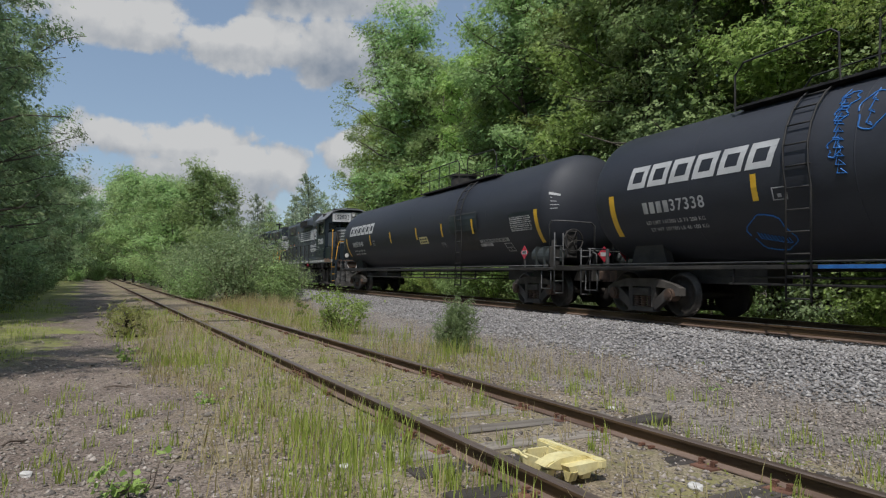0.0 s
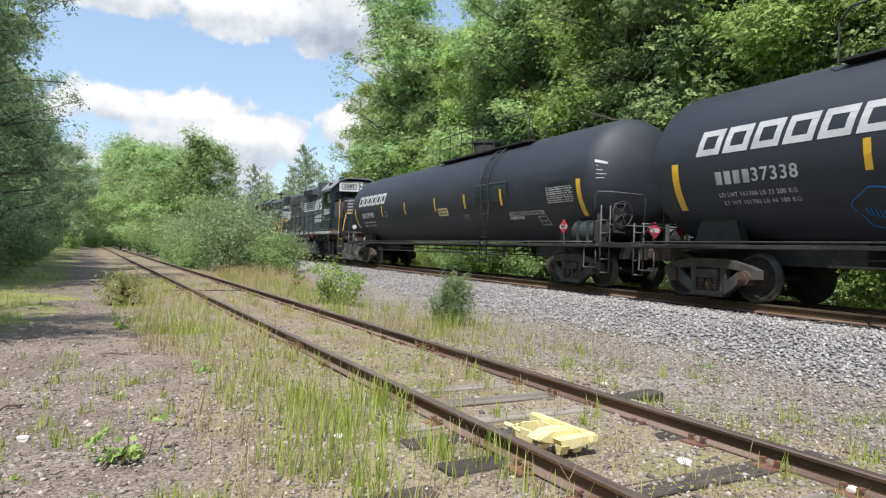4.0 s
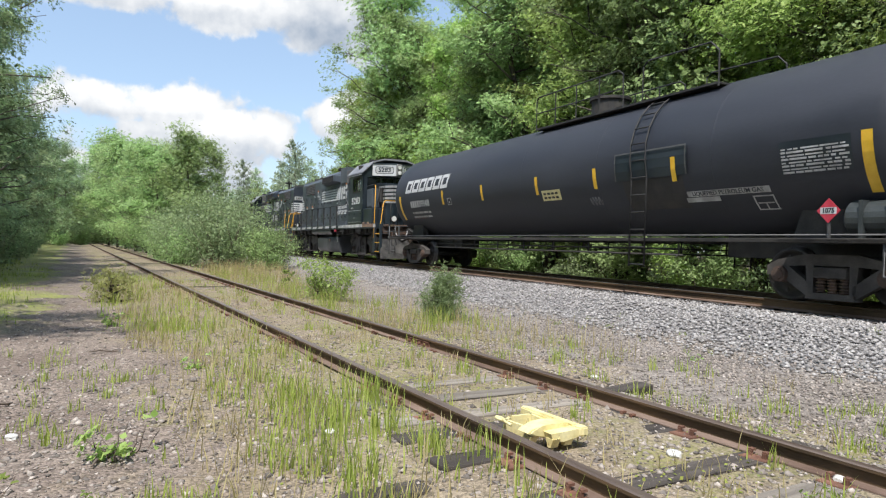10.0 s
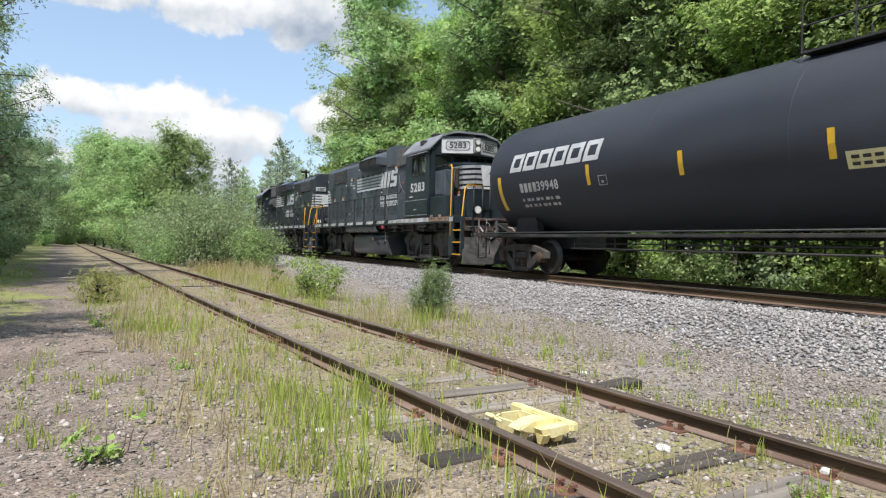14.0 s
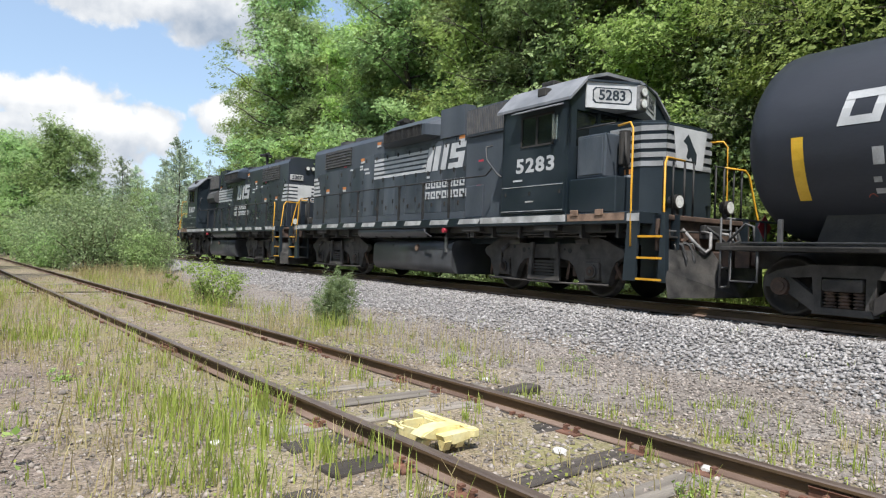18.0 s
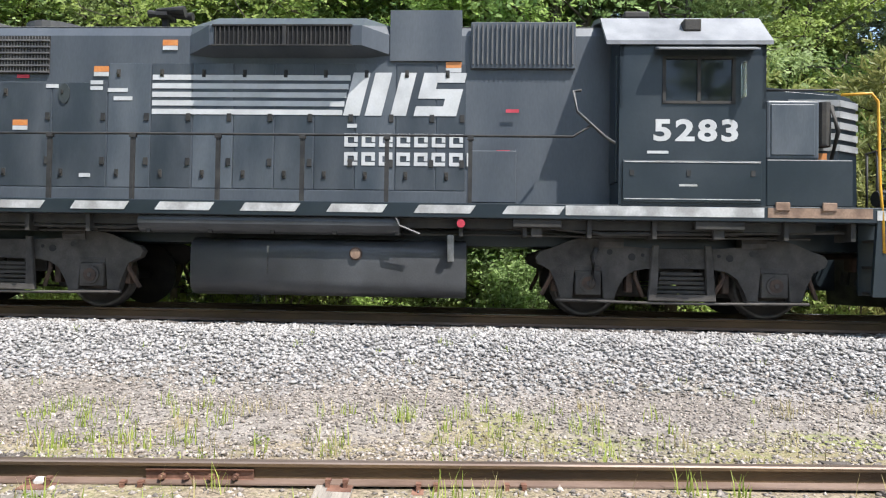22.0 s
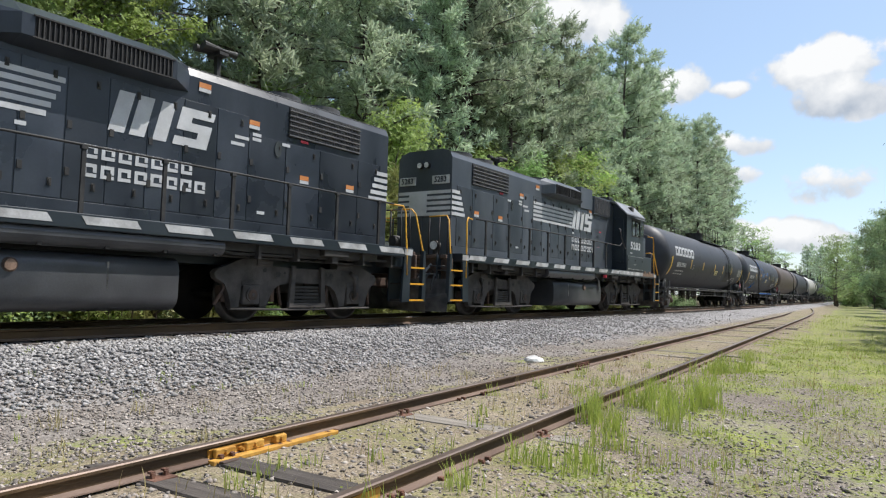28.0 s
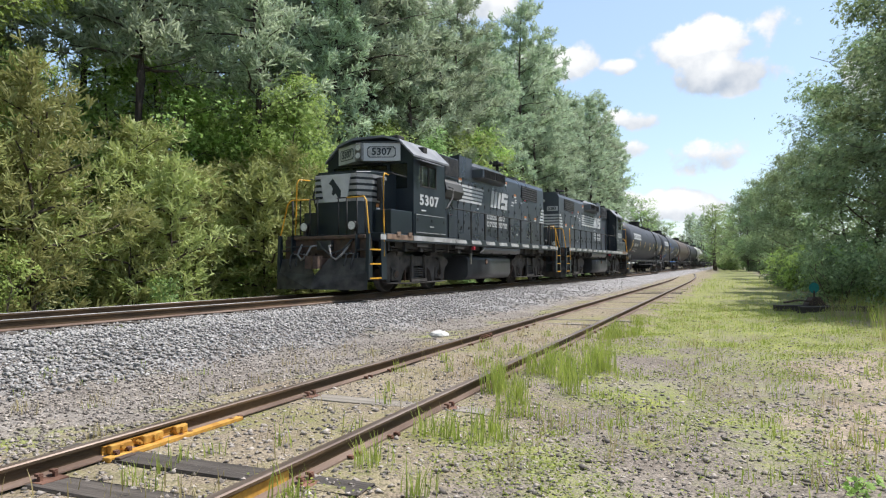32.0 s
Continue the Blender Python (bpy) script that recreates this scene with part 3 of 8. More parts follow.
def ground_material():
    """Earth, gravel and low growth in patches with small stones; the mesh says which kind of ground lies where."""
    m = bpy.data.materials.new("gravelly_ground")
    m.use_nodes = True
    n, l = m.node_tree.nodes, m.node_tree.links
    bsdf = n["Principled BSDF"]
    pos = n.new("ShaderNodeTexCoord").outputs["Object"]

    def noise_tex(s, d=5, rough=0.55):
        t = n.new("ShaderNodeTexNoise")
        t.inputs["Scale"].default_value, t.inputs["Detail"].default_value, t.inputs["Roughness"].default_value = s, d, rough
        l.new(pos, t.inputs["Vector"])
        return t.outputs["Fac"]

    def mathn(op, a, b):
        k = n.new("ShaderNodeMath")
        k.operation = op
        for i, v in enumerate((a, b)):
            if isinstance(v, (int, float)):
                k.inputs[i].default_value = v
            else:
                l.new(v, k.inputs[i])
        return k.outputs[0]

    def ramp(v, a, b):
        r = n.new("ShaderNodeMapRange")
        r.inputs["From Min"].default_value, r.inputs["From Max"].default_value = a, b
        l.new(v, r.inputs["Value"])
        return r.outputs[0]

    def blend(f, a, b):
        k = n.new("ShaderNodeMix")
        k.data_type = "RGBA"
        l.new(f, k.inputs["Factor"])
        l.new(a, k.inputs["A"])
        l.new(b, k.inputs["B"])
        return k.outputs["Result"]

    def kind(name):
        a = n.new("ShaderNodeAttribute")
        a.attribute_name = name
        return a.outputs["Color"]
    mixed = n.new("ShaderNodeSeparateColor")
    l.new(kind("stone_and_growth"), mixed.inputs[0])
    coarse, begin = mixed.outputs[0], mixed.outputs[1]
    stones = []
    for size in (62, 30):
        v = n.new("ShaderNodeTexVoronoi")
        v.inputs["Scale"].default_value = size
        l.new(pos, v.inputs["Vector"])
        sep = n.new("ShaderNodeSeparateColor")
        l.new(v.outputs["Color"], sep.inputs[0])
        stones.append((sep.outputs[0], v.outputs["Distance"]))

    def either(i):
        return mathn("ADD", mathn("MULTIPLY", stones[0][i], mathn("SUBTRACT", 1.0, coarse)), mathn("MULTIPLY", stones[1][i], coarse))
    col = blend(ramp(noise_tex(1.0), 0.35, 0.65), kind("bare"), kind("patch"))
    hsv = n.new("ShaderNodeHueSaturation")
    l.new(col, hsv.inputs["Color"])
    l.new(mathn("ADD", mathn("MULTIPLY", either(0), 1.1), 0.45), hsv.inputs["Value"])
    spread = ramp(mathn("SUBTRACT", noise_tex(0.55, 8, 0.68), begin), 0.0, 0.16)
    cover_ = mathn("MULTIPLY", spread, ramp(noise_tex(22, 4, 0.7), 0.36, 0.58))
    growth = n.new("ShaderNodeHueSaturation")
    l.new(kind("growth"), growth.inputs["Color"])
    tufty = noise_tex(3.5, 6, 0.6)
    l.new(mathn("ADD", mathn("MULTIPLY", ramp(tufty, 0.35, 0.65), 0.45), 0.85), growth.inputs["Value"])
    l.new(mathn("ADD", mathn("MULTIPLY", ramp(tufty, 0.35, 0.65), -0.03), 0.515), growth.inputs["Hue"])
    l.new(blend(cover_, hsv.outputs[0], growth.outputs[0]), bsdf.inputs["Base Color"])
    bsdf.inputs["Roughness"].default_value = 0.95
    bsdf.inputs["Specular IOR Level"].default_value = 0.2
    b = n.new("ShaderNodeBump")
    b.inputs["Strength"].default_value, b.inputs["Distance"].default_value = 0.7, 0.010
    l.new(mathn("SUBTRACT", 1.0, either(1)), b.inputs["Height"])
    l.new(b.outputs[0], bsdf.inputs["Normal"])
    return m


def ground_kinds(x, y):
    """The share of each kind of ground at each point: wandering, softened borders."""
    d = x - np.interp(y, MAIN_YS, MAIN_XS)
    jit = 0.3 * np.sin(y * 2.1 + x) + 0.25 * np.sin(y * 0.63 - 1.3 * x) + 0.16 * np.sin(5.1 * y + 2.3 * x) + np.random.RandomState(4).normal(0, 0.22, x.shape)

    def more(v, edge, soft=0.35):
        return smooth(edge - soft, edge + soft, v)
    share = {"verge": np.ones_like(x)}

    def lay(name, w):
        for k in share:
            share[k] = share[k] * (1 - w)
        share[name] = share.get(name, 0) + w
    lay("path", more(-(x + jit), -0.9) * more(y, -1))
    lay("south", more(-(y - jit), 1))
    lay("wood", np.maximum(more(-(x - jit), 4.2), more(d - jit, 3.2)))
    lay("sand", more(-(x + jit), 0.7) * more(x, -7) * more(-(y + jit), 5.5) * more(y + jit, -12))
    lay("sand", more(-(x + jit), 2.8) * more(x, -7) * more(-y, 12) * more(y, -26))
    lay("grass", more(x + jit, -2.8) * more(-x, -2.2) * more(-(y + 2 * jit), 12, 1.5))
    lay("grass", more(-(x + jit), 0.5) * more(x, -4.6) * more(y + 2 * jit, 11, 1.5))
    lay("lean", more(x + jit, 5.2 + 0.6 * (y > 11)) * more(-d, 4))
    lay("ballast", more(d - jit * 0.6, -3.9, 0.5) * more(-(d - jit), -3.2))
    lay("verge", more(x + jit * 0.5, NEAR_X - 0.7, 0.2) * more(-(x + jit * 0.5), -NEAR_X - 2.3, 0.2) * more(-d, 3.5))
    return share


def make_ground():
    xs = np.concatenate([[-900, -500, -250, -120, -70, -45, -30, -22, -17, -14], np.arange(-12, -6, 0.4), np.arange(-6, 8.4, 0.15), np.arange(8.4, 24.01, 0.4), [26, 29, 33, 40, 55, 80, 130, 250, 500, 900]])
    ys = np.concatenate([[-1400, -900, -600, -400, -300, -220, -170, -130, -105, -90, -80, -72, -65], np.arange(-60, -30, 1.5), np.arange(-30, -16, 0.5), np.arange(-16, 20, 0.16), np.arange(20, 45, 0.5), np.arange(45, 80.1, 2.0), [86, 94, 105, 120, 140, 170, 220, 300, 400, 600, 900, 1400]])
    X, Y = np.meshgrid(xs, ys)
    Z = ground_z(X, Y)
    nx, ny = len(xs), len(ys)
    verts = np.stack([X, Y, Z], 2).reshape(-1, 3)
    idx = np.arange(nx * ny).reshape(ny, nx)
    q = np.stack([idx[:-1, :-1], idx[:-1, 1:], idx[1:, 1:], idx[1:, :-1]], 2).reshape(-1, 4)
    me = bpy.data.meshes.new("ground")
    me.from_pydata(verts.tolist(), [], q.tolist())
    share = ground_kinds(verts[:, 0], verts[:, 1])
    for i, name in enumerate(("bare", "patch", "growth", "stone_and_growth")):
        rgba = np.ones((len(verts), 4), np.float32)
        rgba[:, :3] = sum(share[k][:, None] * np.array(GROUNDS[k][i] if i < 3 else (GROUNDS[k][3], GROUNDS[k][4], 0)) for k in share)
        me.attributes.new(name, "FLOAT_COLOR", "POINT").data.foreach_set("color", rgba.ravel())
    me.materials.append(ground_material())
    me.shade_smooth()
    ob = new("ground", me)
    return tagged(ob, "gravelly ground with weeds, ballast and forest floor", "ground", kind="structure")


make_ground()


# ---- tracks ----
def rail_path(side):
    """Rail heads of the siding (a, b) and of the main line (c, d)."""
    if side in "ab":
        ys = list(range(-152, -44, 4)) + list(range(-44, 300, 6))
        return [(NEAR_X + (1.505 if side == "b" else 0) + siding_bend(y), y, SIDING_Z) for y in ys]
    out = []
    for i in range(-720, 640, 12):
        x, y = COURSE[i]
        h = heading(y)
        k = -0.7525 if side == "c" else 0.7525
        out.append((x + k * math.cos(h), y - k * math.sin(h), RAIL_Z))
    return out


def make_rail(name, pts, material, top, height=0.16):
    """A rail of T section swept along its course: foot, web, head with a worn running face."""
    k = height / 0.17
    prof = [(-0.07, -0.17 * k), (0.07, -0.17 * k), (0.068, -0.158 * k), (0.012, -0.138 * k), (0.010, -0.048 * k), (0.036, -0.036 * k), (0.036, -0.008), (0.026, 0.0), (-0.026, 0.0), (-0.036, -0.008), (-0.036, -0.036 * k), (-0.010, -0.048 * k), (-0.012, -0.138 * k), (-0.068, -0.158 * k)]
    bm = bmesh.new()
    rings = []
    for i, p in enumerate(pts):
        a, b = Vector(pts[max(i - 1, 0)]), Vector(pts[min(i + 1, len(pts) - 1)])
        t = (b - a).normalized()
        side = Vector((t.y, -t.x, 0)).normalized()
        rings.append([bm.verts.new(Vector(p) + side * u + Vector((0, 0, w))) for u, w in prof])
    n = len(prof)
    for a, b in zip(rings, rings[1:]):
        for j in range(n):
            f = bm.faces.new((a[j], a[(j + 1) % n], b[(j + 1) % n], b[j]))
            f.material_index = 1 if j in (6, 7, 8) else 2 if j in (1, 2, 12, 13) else 0
    return part(name, bm, [material, top, RAILFOOT])


siding = tagged(new("siding_track"), "rusty disused railway siding with sunken wooden ties", "railway track", kind="structure")
mainline = tagged(new("main_track"), "main railway track on grey ballast", "railway track", kind="structure")
for side_, par in (("a", siding), ("b", siding), ("c", mainline), ("d", mainline)):
    rail_ = make_rail("rail", rail_path(side_), RAILSIDE, RAILTOP if side_ in "ab" else RAILSHINE, 0.122 if side_ in "ab" else 0.17)
    rail_.parent = par

# ---- the train ----
STEELGREY = mat("grey_rail_paint", (0.05, 0.05, 0.052), (0.09, 0.09, 0.09), rough=0.55, scale=5)


def decal(bm, side, x, y0, y1, z0, z1, slant=0.0, th=0.006, mi=0):
    """A painted patch on a side wall at x (side +1 or -1), leaning by slant."""
    poly = [(y0, z0), (y1, z0), (y1 + slant, z1), (y0 + slant, z1)]
    prism(bm, poly, "x", side * x, side * (x + th), mi)


def wheelset_mesh(name, r):
    bm = bmesh.new()
    cyl(bm, (-1.1, 0, 0), (1.1, 0, 0), 0.085, 12, mi=0)
    for s in (-1, 1):
        prof = [(s * 0.67, 0.12), (s * 0.66, r + 0.028), (s * 0.695, r + 0.026), (s * 0.705, r), (s * 0.80, r - 0.006), (s * 0.805, r - 0.045), (s * 0.79, r - 0.075), (s * 0.745, r - 0.10), (s * 0.73, 0.19), (s * 0.80, 0.15), (s * 0.81, 0.10)]
        turned(bm, prof, 28, "x", 0)
        for k in range(5):
            a = k * 6.2832 / 5
            c = Vector((s * 0.745, math.cos(a) * 0.3, math.sin(a) * 0.3))
            cyl(bm, c, c + Vector((s * 0.012, 0, 0)), 0.035, 8, mi=2)
    for f in bm.faces:
        rr = [math.hypot(v.co.y, v.co.z) for v in f.verts]
        if min(rr) > r - 0.06 and f.material_index == 0:
            f.material_index = 1
    me = bpy.data.meshes.new(name)
    bmesh.ops.recalc_face_normals(bm, faces=bm.faces)
    bm.to_mesh(me)
    bm.free()
    for m in (WHEEL, TREAD, FRAME):
        me.materials.append(m)
    return me


LOCO_WHEEL, CAR_WHEEL = wheelset_mesh("wheelset", 0.508), wheelset_mesh("wheelset", 0.457)
SPIN = []      # wheelset, its place in its truck, radius, direction


def axle(truck, me, y, r, sign):
    ob = piece("wheelset", me, truck, pose(0, y, r))
    SPIN.append((ob, y, r, sign))


def loco_truck(loco, yc, sign):
    """A two-axle locomotive truck with an arched side frame, springs, hangers and brake gear."""
    bm = bmesh.new()
    box(bm, -0.62, 0.62, -0.35, 0.35, 0.55, 1.05, 0.04)
    box(bm, -0.5, 0.5, -1.1, -0.45, 0.3, 0.85, 0.05)
    box(bm, -0.5, 0.5, 0.45, 1.1, 0.3, 0.85, 0.05)
    truck = part("truck", bm, FRAME, loco)
    truck.location = (0, yc, 0)
    half = [(0.0, 0.76), (0.50, 0.76), (0.70, 0.72), (0.84, 0.62), (0.93, 0.46), (0.98, 0.28), (1.14, 0.28), (1.16, 0.78), (1.58, 0.78), (1.60, 0.28), (1.78, 0.28), (1.84, 0.50), (1.93, 0.72), (2.12, 0.80), (2.16, 0.90), (2.10, 0.98), (1.90, 1.03), (1.68, 1.14), (1.50, 1.20), (1.24, 1.20), (1.04, 1.13), (0.86, 1.07), (0.40, 1.05), (0.0, 1.05)]
    poly = half + [(-y, z) for y, z in reversed(half[1:-1])]
    for s in (-1, 1):
        bm = bmesh.new()
        prism(bm, poly, "x", s * 0.90, s * 1.06)
        bmesh.ops.bevel(bm, geom=bm.edges[:], offset=0.012, segments=1, affect="EDGES")
        side = part("side_frame", bm, TRUCK, truck)
        for k, zr, rr in ((-0.72, 0.92, 0.055), (0.72, 0.92, 0.055), (-0.56, 0.95, 0.028), (0.56, 0.95, 0.028), (-1.05, 0.99, 0.045), (1.05, 0.99, 0.045)):
            bm = bmesh.new()
            cyl(bm, (s * 1.056, k, zr), (s * 1.064, k, zr), rr, 12)
            part("frame_hole", bm, GRILLE, side)
        for ya in (-1.37, 1.37):
            bm = bmesh.new()
            box(bm, s * 0.93, s * 1.055, ya - 0.40, ya + 0.40, 0.235, 0.285, 0.008)
            part("pedestal_tie", bm, TRUCK, side)
        for ya in (-1.37, 1.37):
            bm = bmesh.new()
            box(bm, s * 0.94, s * 1.10, ya - 0.19, ya + 0.19, 0.34, 0.70, 0.02)
            cyl(bm, (s * 1.10, ya, 0.52), (s * 1.14, ya, 0.52), 0.135, 16)
            cyl(bm, (s * 1.14, ya, 0.52), (s * 1.155, ya, 0.52), 0.10, 16, mi=1)
            cyl(bm, (s * 1.155, ya, 0.52), (s * 1.165, ya, 0.52), 0.035, 8)
            for k in range(4):
                cyl(bm, (s * 1.02, ya - 0.20, 0.715 + k * 0.016), (s * 1.02, ya + 0.20, 0.715 + k * 0.016), 0.05, 8, mi=0)
            part("axle_box", bm, [TRUCK, RUSTT], truck)
        bm = bmesh.new()
        for k in range(5):
            box(bm, s * 0.98, s * 1.10, -0.36 + 0.012 * k, 0.36 - 0.012 * k, 0.38 + 0.068 * k, 0.430 + 0.068 * k, 0.010)
        part("leaf_spring", bm, FRAME, truck)
        bm = bmesh.new()
        prism(bm, [(-0.50, 0.27), (0.50, 0.27), (0.43, 1.10), (0.335, 1.10), (0.375, 0.36), (-0.375, 0.36), (-0.335, 1.10), (-0.43, 1.10)], "x", s * 1.075, s * 1.15)
        bmesh.ops.bevel(bm, geom=bm.edges[:], offset=0.012, segments=1, affect="EDGES")
        part("spring_hanger", bm, TRUCK, truck)
        for ya, sy in ((-1.95, -1), (-0.62, 1), (0.62, -1), (1.95, 1)):
            bm = bmesh.new()
            tube(bm, [(s * 0.98, ya, 0.98), (s * 1.0, ya - sy * 0.04, 0.62), (s * 0.92, ya + sy * 0.10, 0.33)], 0.035, 5)
            box(bm, s * 0.72, s * 0.92, ya - sy * 0.10 - 0.05, ya - sy * 0.10 + 0.05, 0.38, 0.68, 0.02)
            part("brake_rigging", bm, RUSTT, truck)
        bm = bmesh.new()
        for ya in (-1.05, 1.05):
            cyl(bm, (s * 0.98, ya - 0.16, 1.14), (s * 0.98, ya + 0.2, 1.14), 0.12, 12)
            tube(bm, [(s * 0.98, ya, 1.2), (s * 1.02, ya * 0.7, 1.28), (s * 1.0, ya * 0.3, 1.22)], 0.025, 5)
        part("brake_cylinder", bm, TRUCK, truck)
        bm = bmesh.new()
        tube(bm, [(s * 1.12, -1.85, 0.26), (s * 1.12, -0.5, 0.24), (s * 1.12, 0.5, 0.24), (s * 1.12, 1.85, 0.26)], 0.022, 5)
        part("brake_rod", bm, TRUCK, truck)
        bm = bmesh.new()
        tube(bm, [(s * 1.09, -1.25, 1.02), (s * 1.19, -1.32, 0.92), (s * 1.19, -1.32, 0.52), (s * 1.09, -1.34, 0.44)], 0.05, 6)
        part("damper", bm, TRUCK, truck)
    for ya in (-1.37, 1.37):
        axle(truck, LOCO_WHEEL, ya, 0.508, sign)
    return truck


def rail_post(parent, x, y, z0, z1, material):
    bm = bmesh.new()
    box(bm, x - 0.022, x + 0.022, y - 0.03, y + 0.03, z0, z1)
    box(bm, x - 0.035, x + 0.035, y - 0.045, y + 0.045, z1 - 0.05, z1 + 0.01)
    return part("handrail_post", bm, material, parent)


def locomotive(number, label, sign, second):
    """A four-axle road switcher: frame and walkways, long hood, cab, short hood, trucks, tank, rails and steps. Its cab faces +y."""
    loco = tagged(new("locomotive"), label, "locomotive")
    # frame and walkway
    bm = bmesh.new()
    box(bm, -1.53, 1.53, -8.05, 8.0, 1.44, 1.66, 0.012)
    box(bm, -0.7, 0.7, -8.3, 8.3, 1.05, 1.46, 0.02)
    part("frame", bm, LOCO, loco)
    bm = bmesh.new()
    box(bm, -1.36, 1.36, -7.0, 7.0, 1.30, 1.44)
    for s in (-1, 1):
        for y in np.arange(-7.4, 7.5, 0.93):
            box(bm, s * 1.0, s * 1.45, y - 0.03, y + 0.03, 1.18, 1.44)
        tube(bm, [(s * 1.3, -7.6, 1.32), (s * 1.32, -3.2, 1.25), (s * 1.3, -2.6, 1.34), (s * 1.3, 3.2, 1.33), (s * 1.34, 4.0, 1.24), (s * 1.3, 7.6, 1.32)], 0.03, 5)
        tube(bm, [(s * 1.2, -7.0, 1.2), (s * 1.2, 7.0, 1.22)], 0.022, 5)
    part("piping", bm, FRAME, loco)
    for s in (-1, 1):
        bm = bmesh.new()
        y = -7.75
        while y < 3.0:
            decal(bm, s, 1.531, y, y + 0.82, 1.505, 1.625, 0.08)
            y += 1.28
        decal(bm, s, 1.531, 3.4, 6.2, 1.50, 1.64)
        part("sill_stripe", bm, DIRTYWHITE, loco, "dirty white sill stripes")
        bm = bmesh.new()
        decal(bm, s, 1.531, 6.25, 7.7, 1.50, 1.64)
        for y in (6.35, 7.0):
            box(bm, s * 1.53, s * 1.56, y, y + 0.2, 1.60, 1.72, 0.01)
        part("rust_patch", bm, DULL, loco, "rust-stained sill edge")
    # long hood
    bm = bmesh.new()
    prof = [(-0.92, 1.66), (0.92, 1.66), (0.92, 4.30), (0.84, 4.46), (0.60, 4.54), (-0.60, 4.54), (-0.84, 4.46), (-0.92, 4.30)]
    prism(bm, prof, "y", -7.75, 4.16)
    hood_paint, door_paint = (BLUEBLACK, BLUEDOOR) if second else (HOODP, DOORP)
    hood = part("long_hood", bm, hood_paint, loco)
    bm = bmesh.new()
    prism(bm, [(-0.85, 4.462), (-0.6, 4.545), (0.6, 4.545), (0.85, 4.462), (0.83, 4.475), (0.6, 4.56), (-0.6, 4.56), (-0.83, 4.475)], "y", -7.72, 4.0)
    part("roof_skin", bm, ROOFP, hood, "dusty grey roof")
    # dynamic brake flare with its intake grilles
    bm = bmesh.new()
    for s in (-1, 1):
        prism(bm, [(s * 0.92, 3.95), (s * 1.22, 4.06), (s * 1.22, 4.36), (s * 0.86, 4.60), (s * 0.4, 4.62), (s * 0.4, 3.95)], "y", -2.0, 0.35)
        for ya, yb in ((-2.0, -2.42), (0.35, 0.77)):
            vs = [bm.verts.new((s * a, y, z)) for a, y, z in ((0.92, ya, 3.95), (1.22, ya, 4.06), (1.22, ya, 4.36), (0.86, ya, 4.60), (0.925, yb, 4.0), (0.925, yb, 4.30), (0.84, yb, 4.47))]
            for f in ((0, 1, 4), (1, 2, 5, 4), (2, 3, 6, 5)):
                bm.faces.new([vs[i] for i in f])
    part("brake_housing", bm, hood_paint, hood, "flared dynamic brake housing")
    for s in (-1, 1):
        bm = bmesh.new()
        # near-black sheet behind the slats: the intake's inner shade, painted on the flare
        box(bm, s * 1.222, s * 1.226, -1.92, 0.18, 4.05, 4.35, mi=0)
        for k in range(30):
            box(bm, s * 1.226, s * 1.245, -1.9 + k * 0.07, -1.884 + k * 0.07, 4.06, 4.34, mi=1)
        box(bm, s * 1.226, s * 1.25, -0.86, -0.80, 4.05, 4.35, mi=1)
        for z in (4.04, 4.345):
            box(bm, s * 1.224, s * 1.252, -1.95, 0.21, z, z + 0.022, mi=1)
        part("intake_grille", bm, [DUCTSHADE, GRILLE], hood)
        # radiator shutters at the rear, exhaust box, filter louvres by the cab
        bm = bmesh.new()
        box(bm, s * 0.915, s * 0.935, -6.75, -4.68, 3.68, 4.29, mi=0)
        for k in range(6):
            box(bm, s * 0.93, s * 0.965, -6.75, -4.68, 3.70 + k * 0.1, 3.725 + k * 0.1, mi=1)
        for k in range(42):
            box(bm, s * 0.945, s * 0.955, -6.72 + k * 0.0488, -6.714 + k * 0.0488, 3.69, 4.28, mi=1)
        part("radiator_grille", bm, [GRILLE, SLATM], hood)
        bm = bmesh.new()
        box(bm, s * 0.90, s * 0.98, 2.0, 3.6, 3.78, 4.50, 0.01, mi=0)
        for k in range(22):
            box(bm, s * 0.978, s * 1.01, 2.03 + k * 0.072, 2.05 + k * 0.072, 3.84, 4.46, mi=1)
        part("filter_louvre", bm, [hood_paint, SLATM], hood)
        bm = bmesh.new()
        prism(bm, [(s * 0.6, 3.9), (s * 0.96, 3.9), (s * 0.96, 4.69), (s * 0.6, 4.69)], "y", 0.75, 1.86)
        part("silencer_box", bm, hood_paint, hood)
        # engine-room doors with hinges and latches
        cuts = [-7.5, -6.72, -5.55, -4.62, -3.72, -3.02, -2.35, -1.7, -1.05, -0.42, 0.22, 0.85, 1.48, 1.95]
        for a, b in zip(cuts, cuts[1:]):
            bm = bmesh.new()
            z1 = 3.55 if a < -3.8 else 3.86
            box(bm, s * 0.915, s * 0.932, a + 0.012, b - 0.012, 1.90, z1, 0.004)
            d = part("hood_door", bm, door_paint, loco)
            bm = bmesh.new()
            for z in (2.12, z1 - 0.16):
                box(bm, s * 0.93, s * 0.945, a + 0.14, a + 0.20, z - 0.06, z + 0.06, 0.004)
                box(bm, s * 0.945, s * 0.962, a + 0.155, a + 0.185, z - 0.02, z + 0.035)
            part("latch", bm, FRAME, d)
            bm = bmesh.new()
            for z in (2.25, 2.95):
                box(bm, s * 0.93, s * 0.948, b - 0.10, b - 0.03, z, z + 0.12, 0.004)
            part("hinge", bm, GRILLE, d)
        bm = bmesh.new()
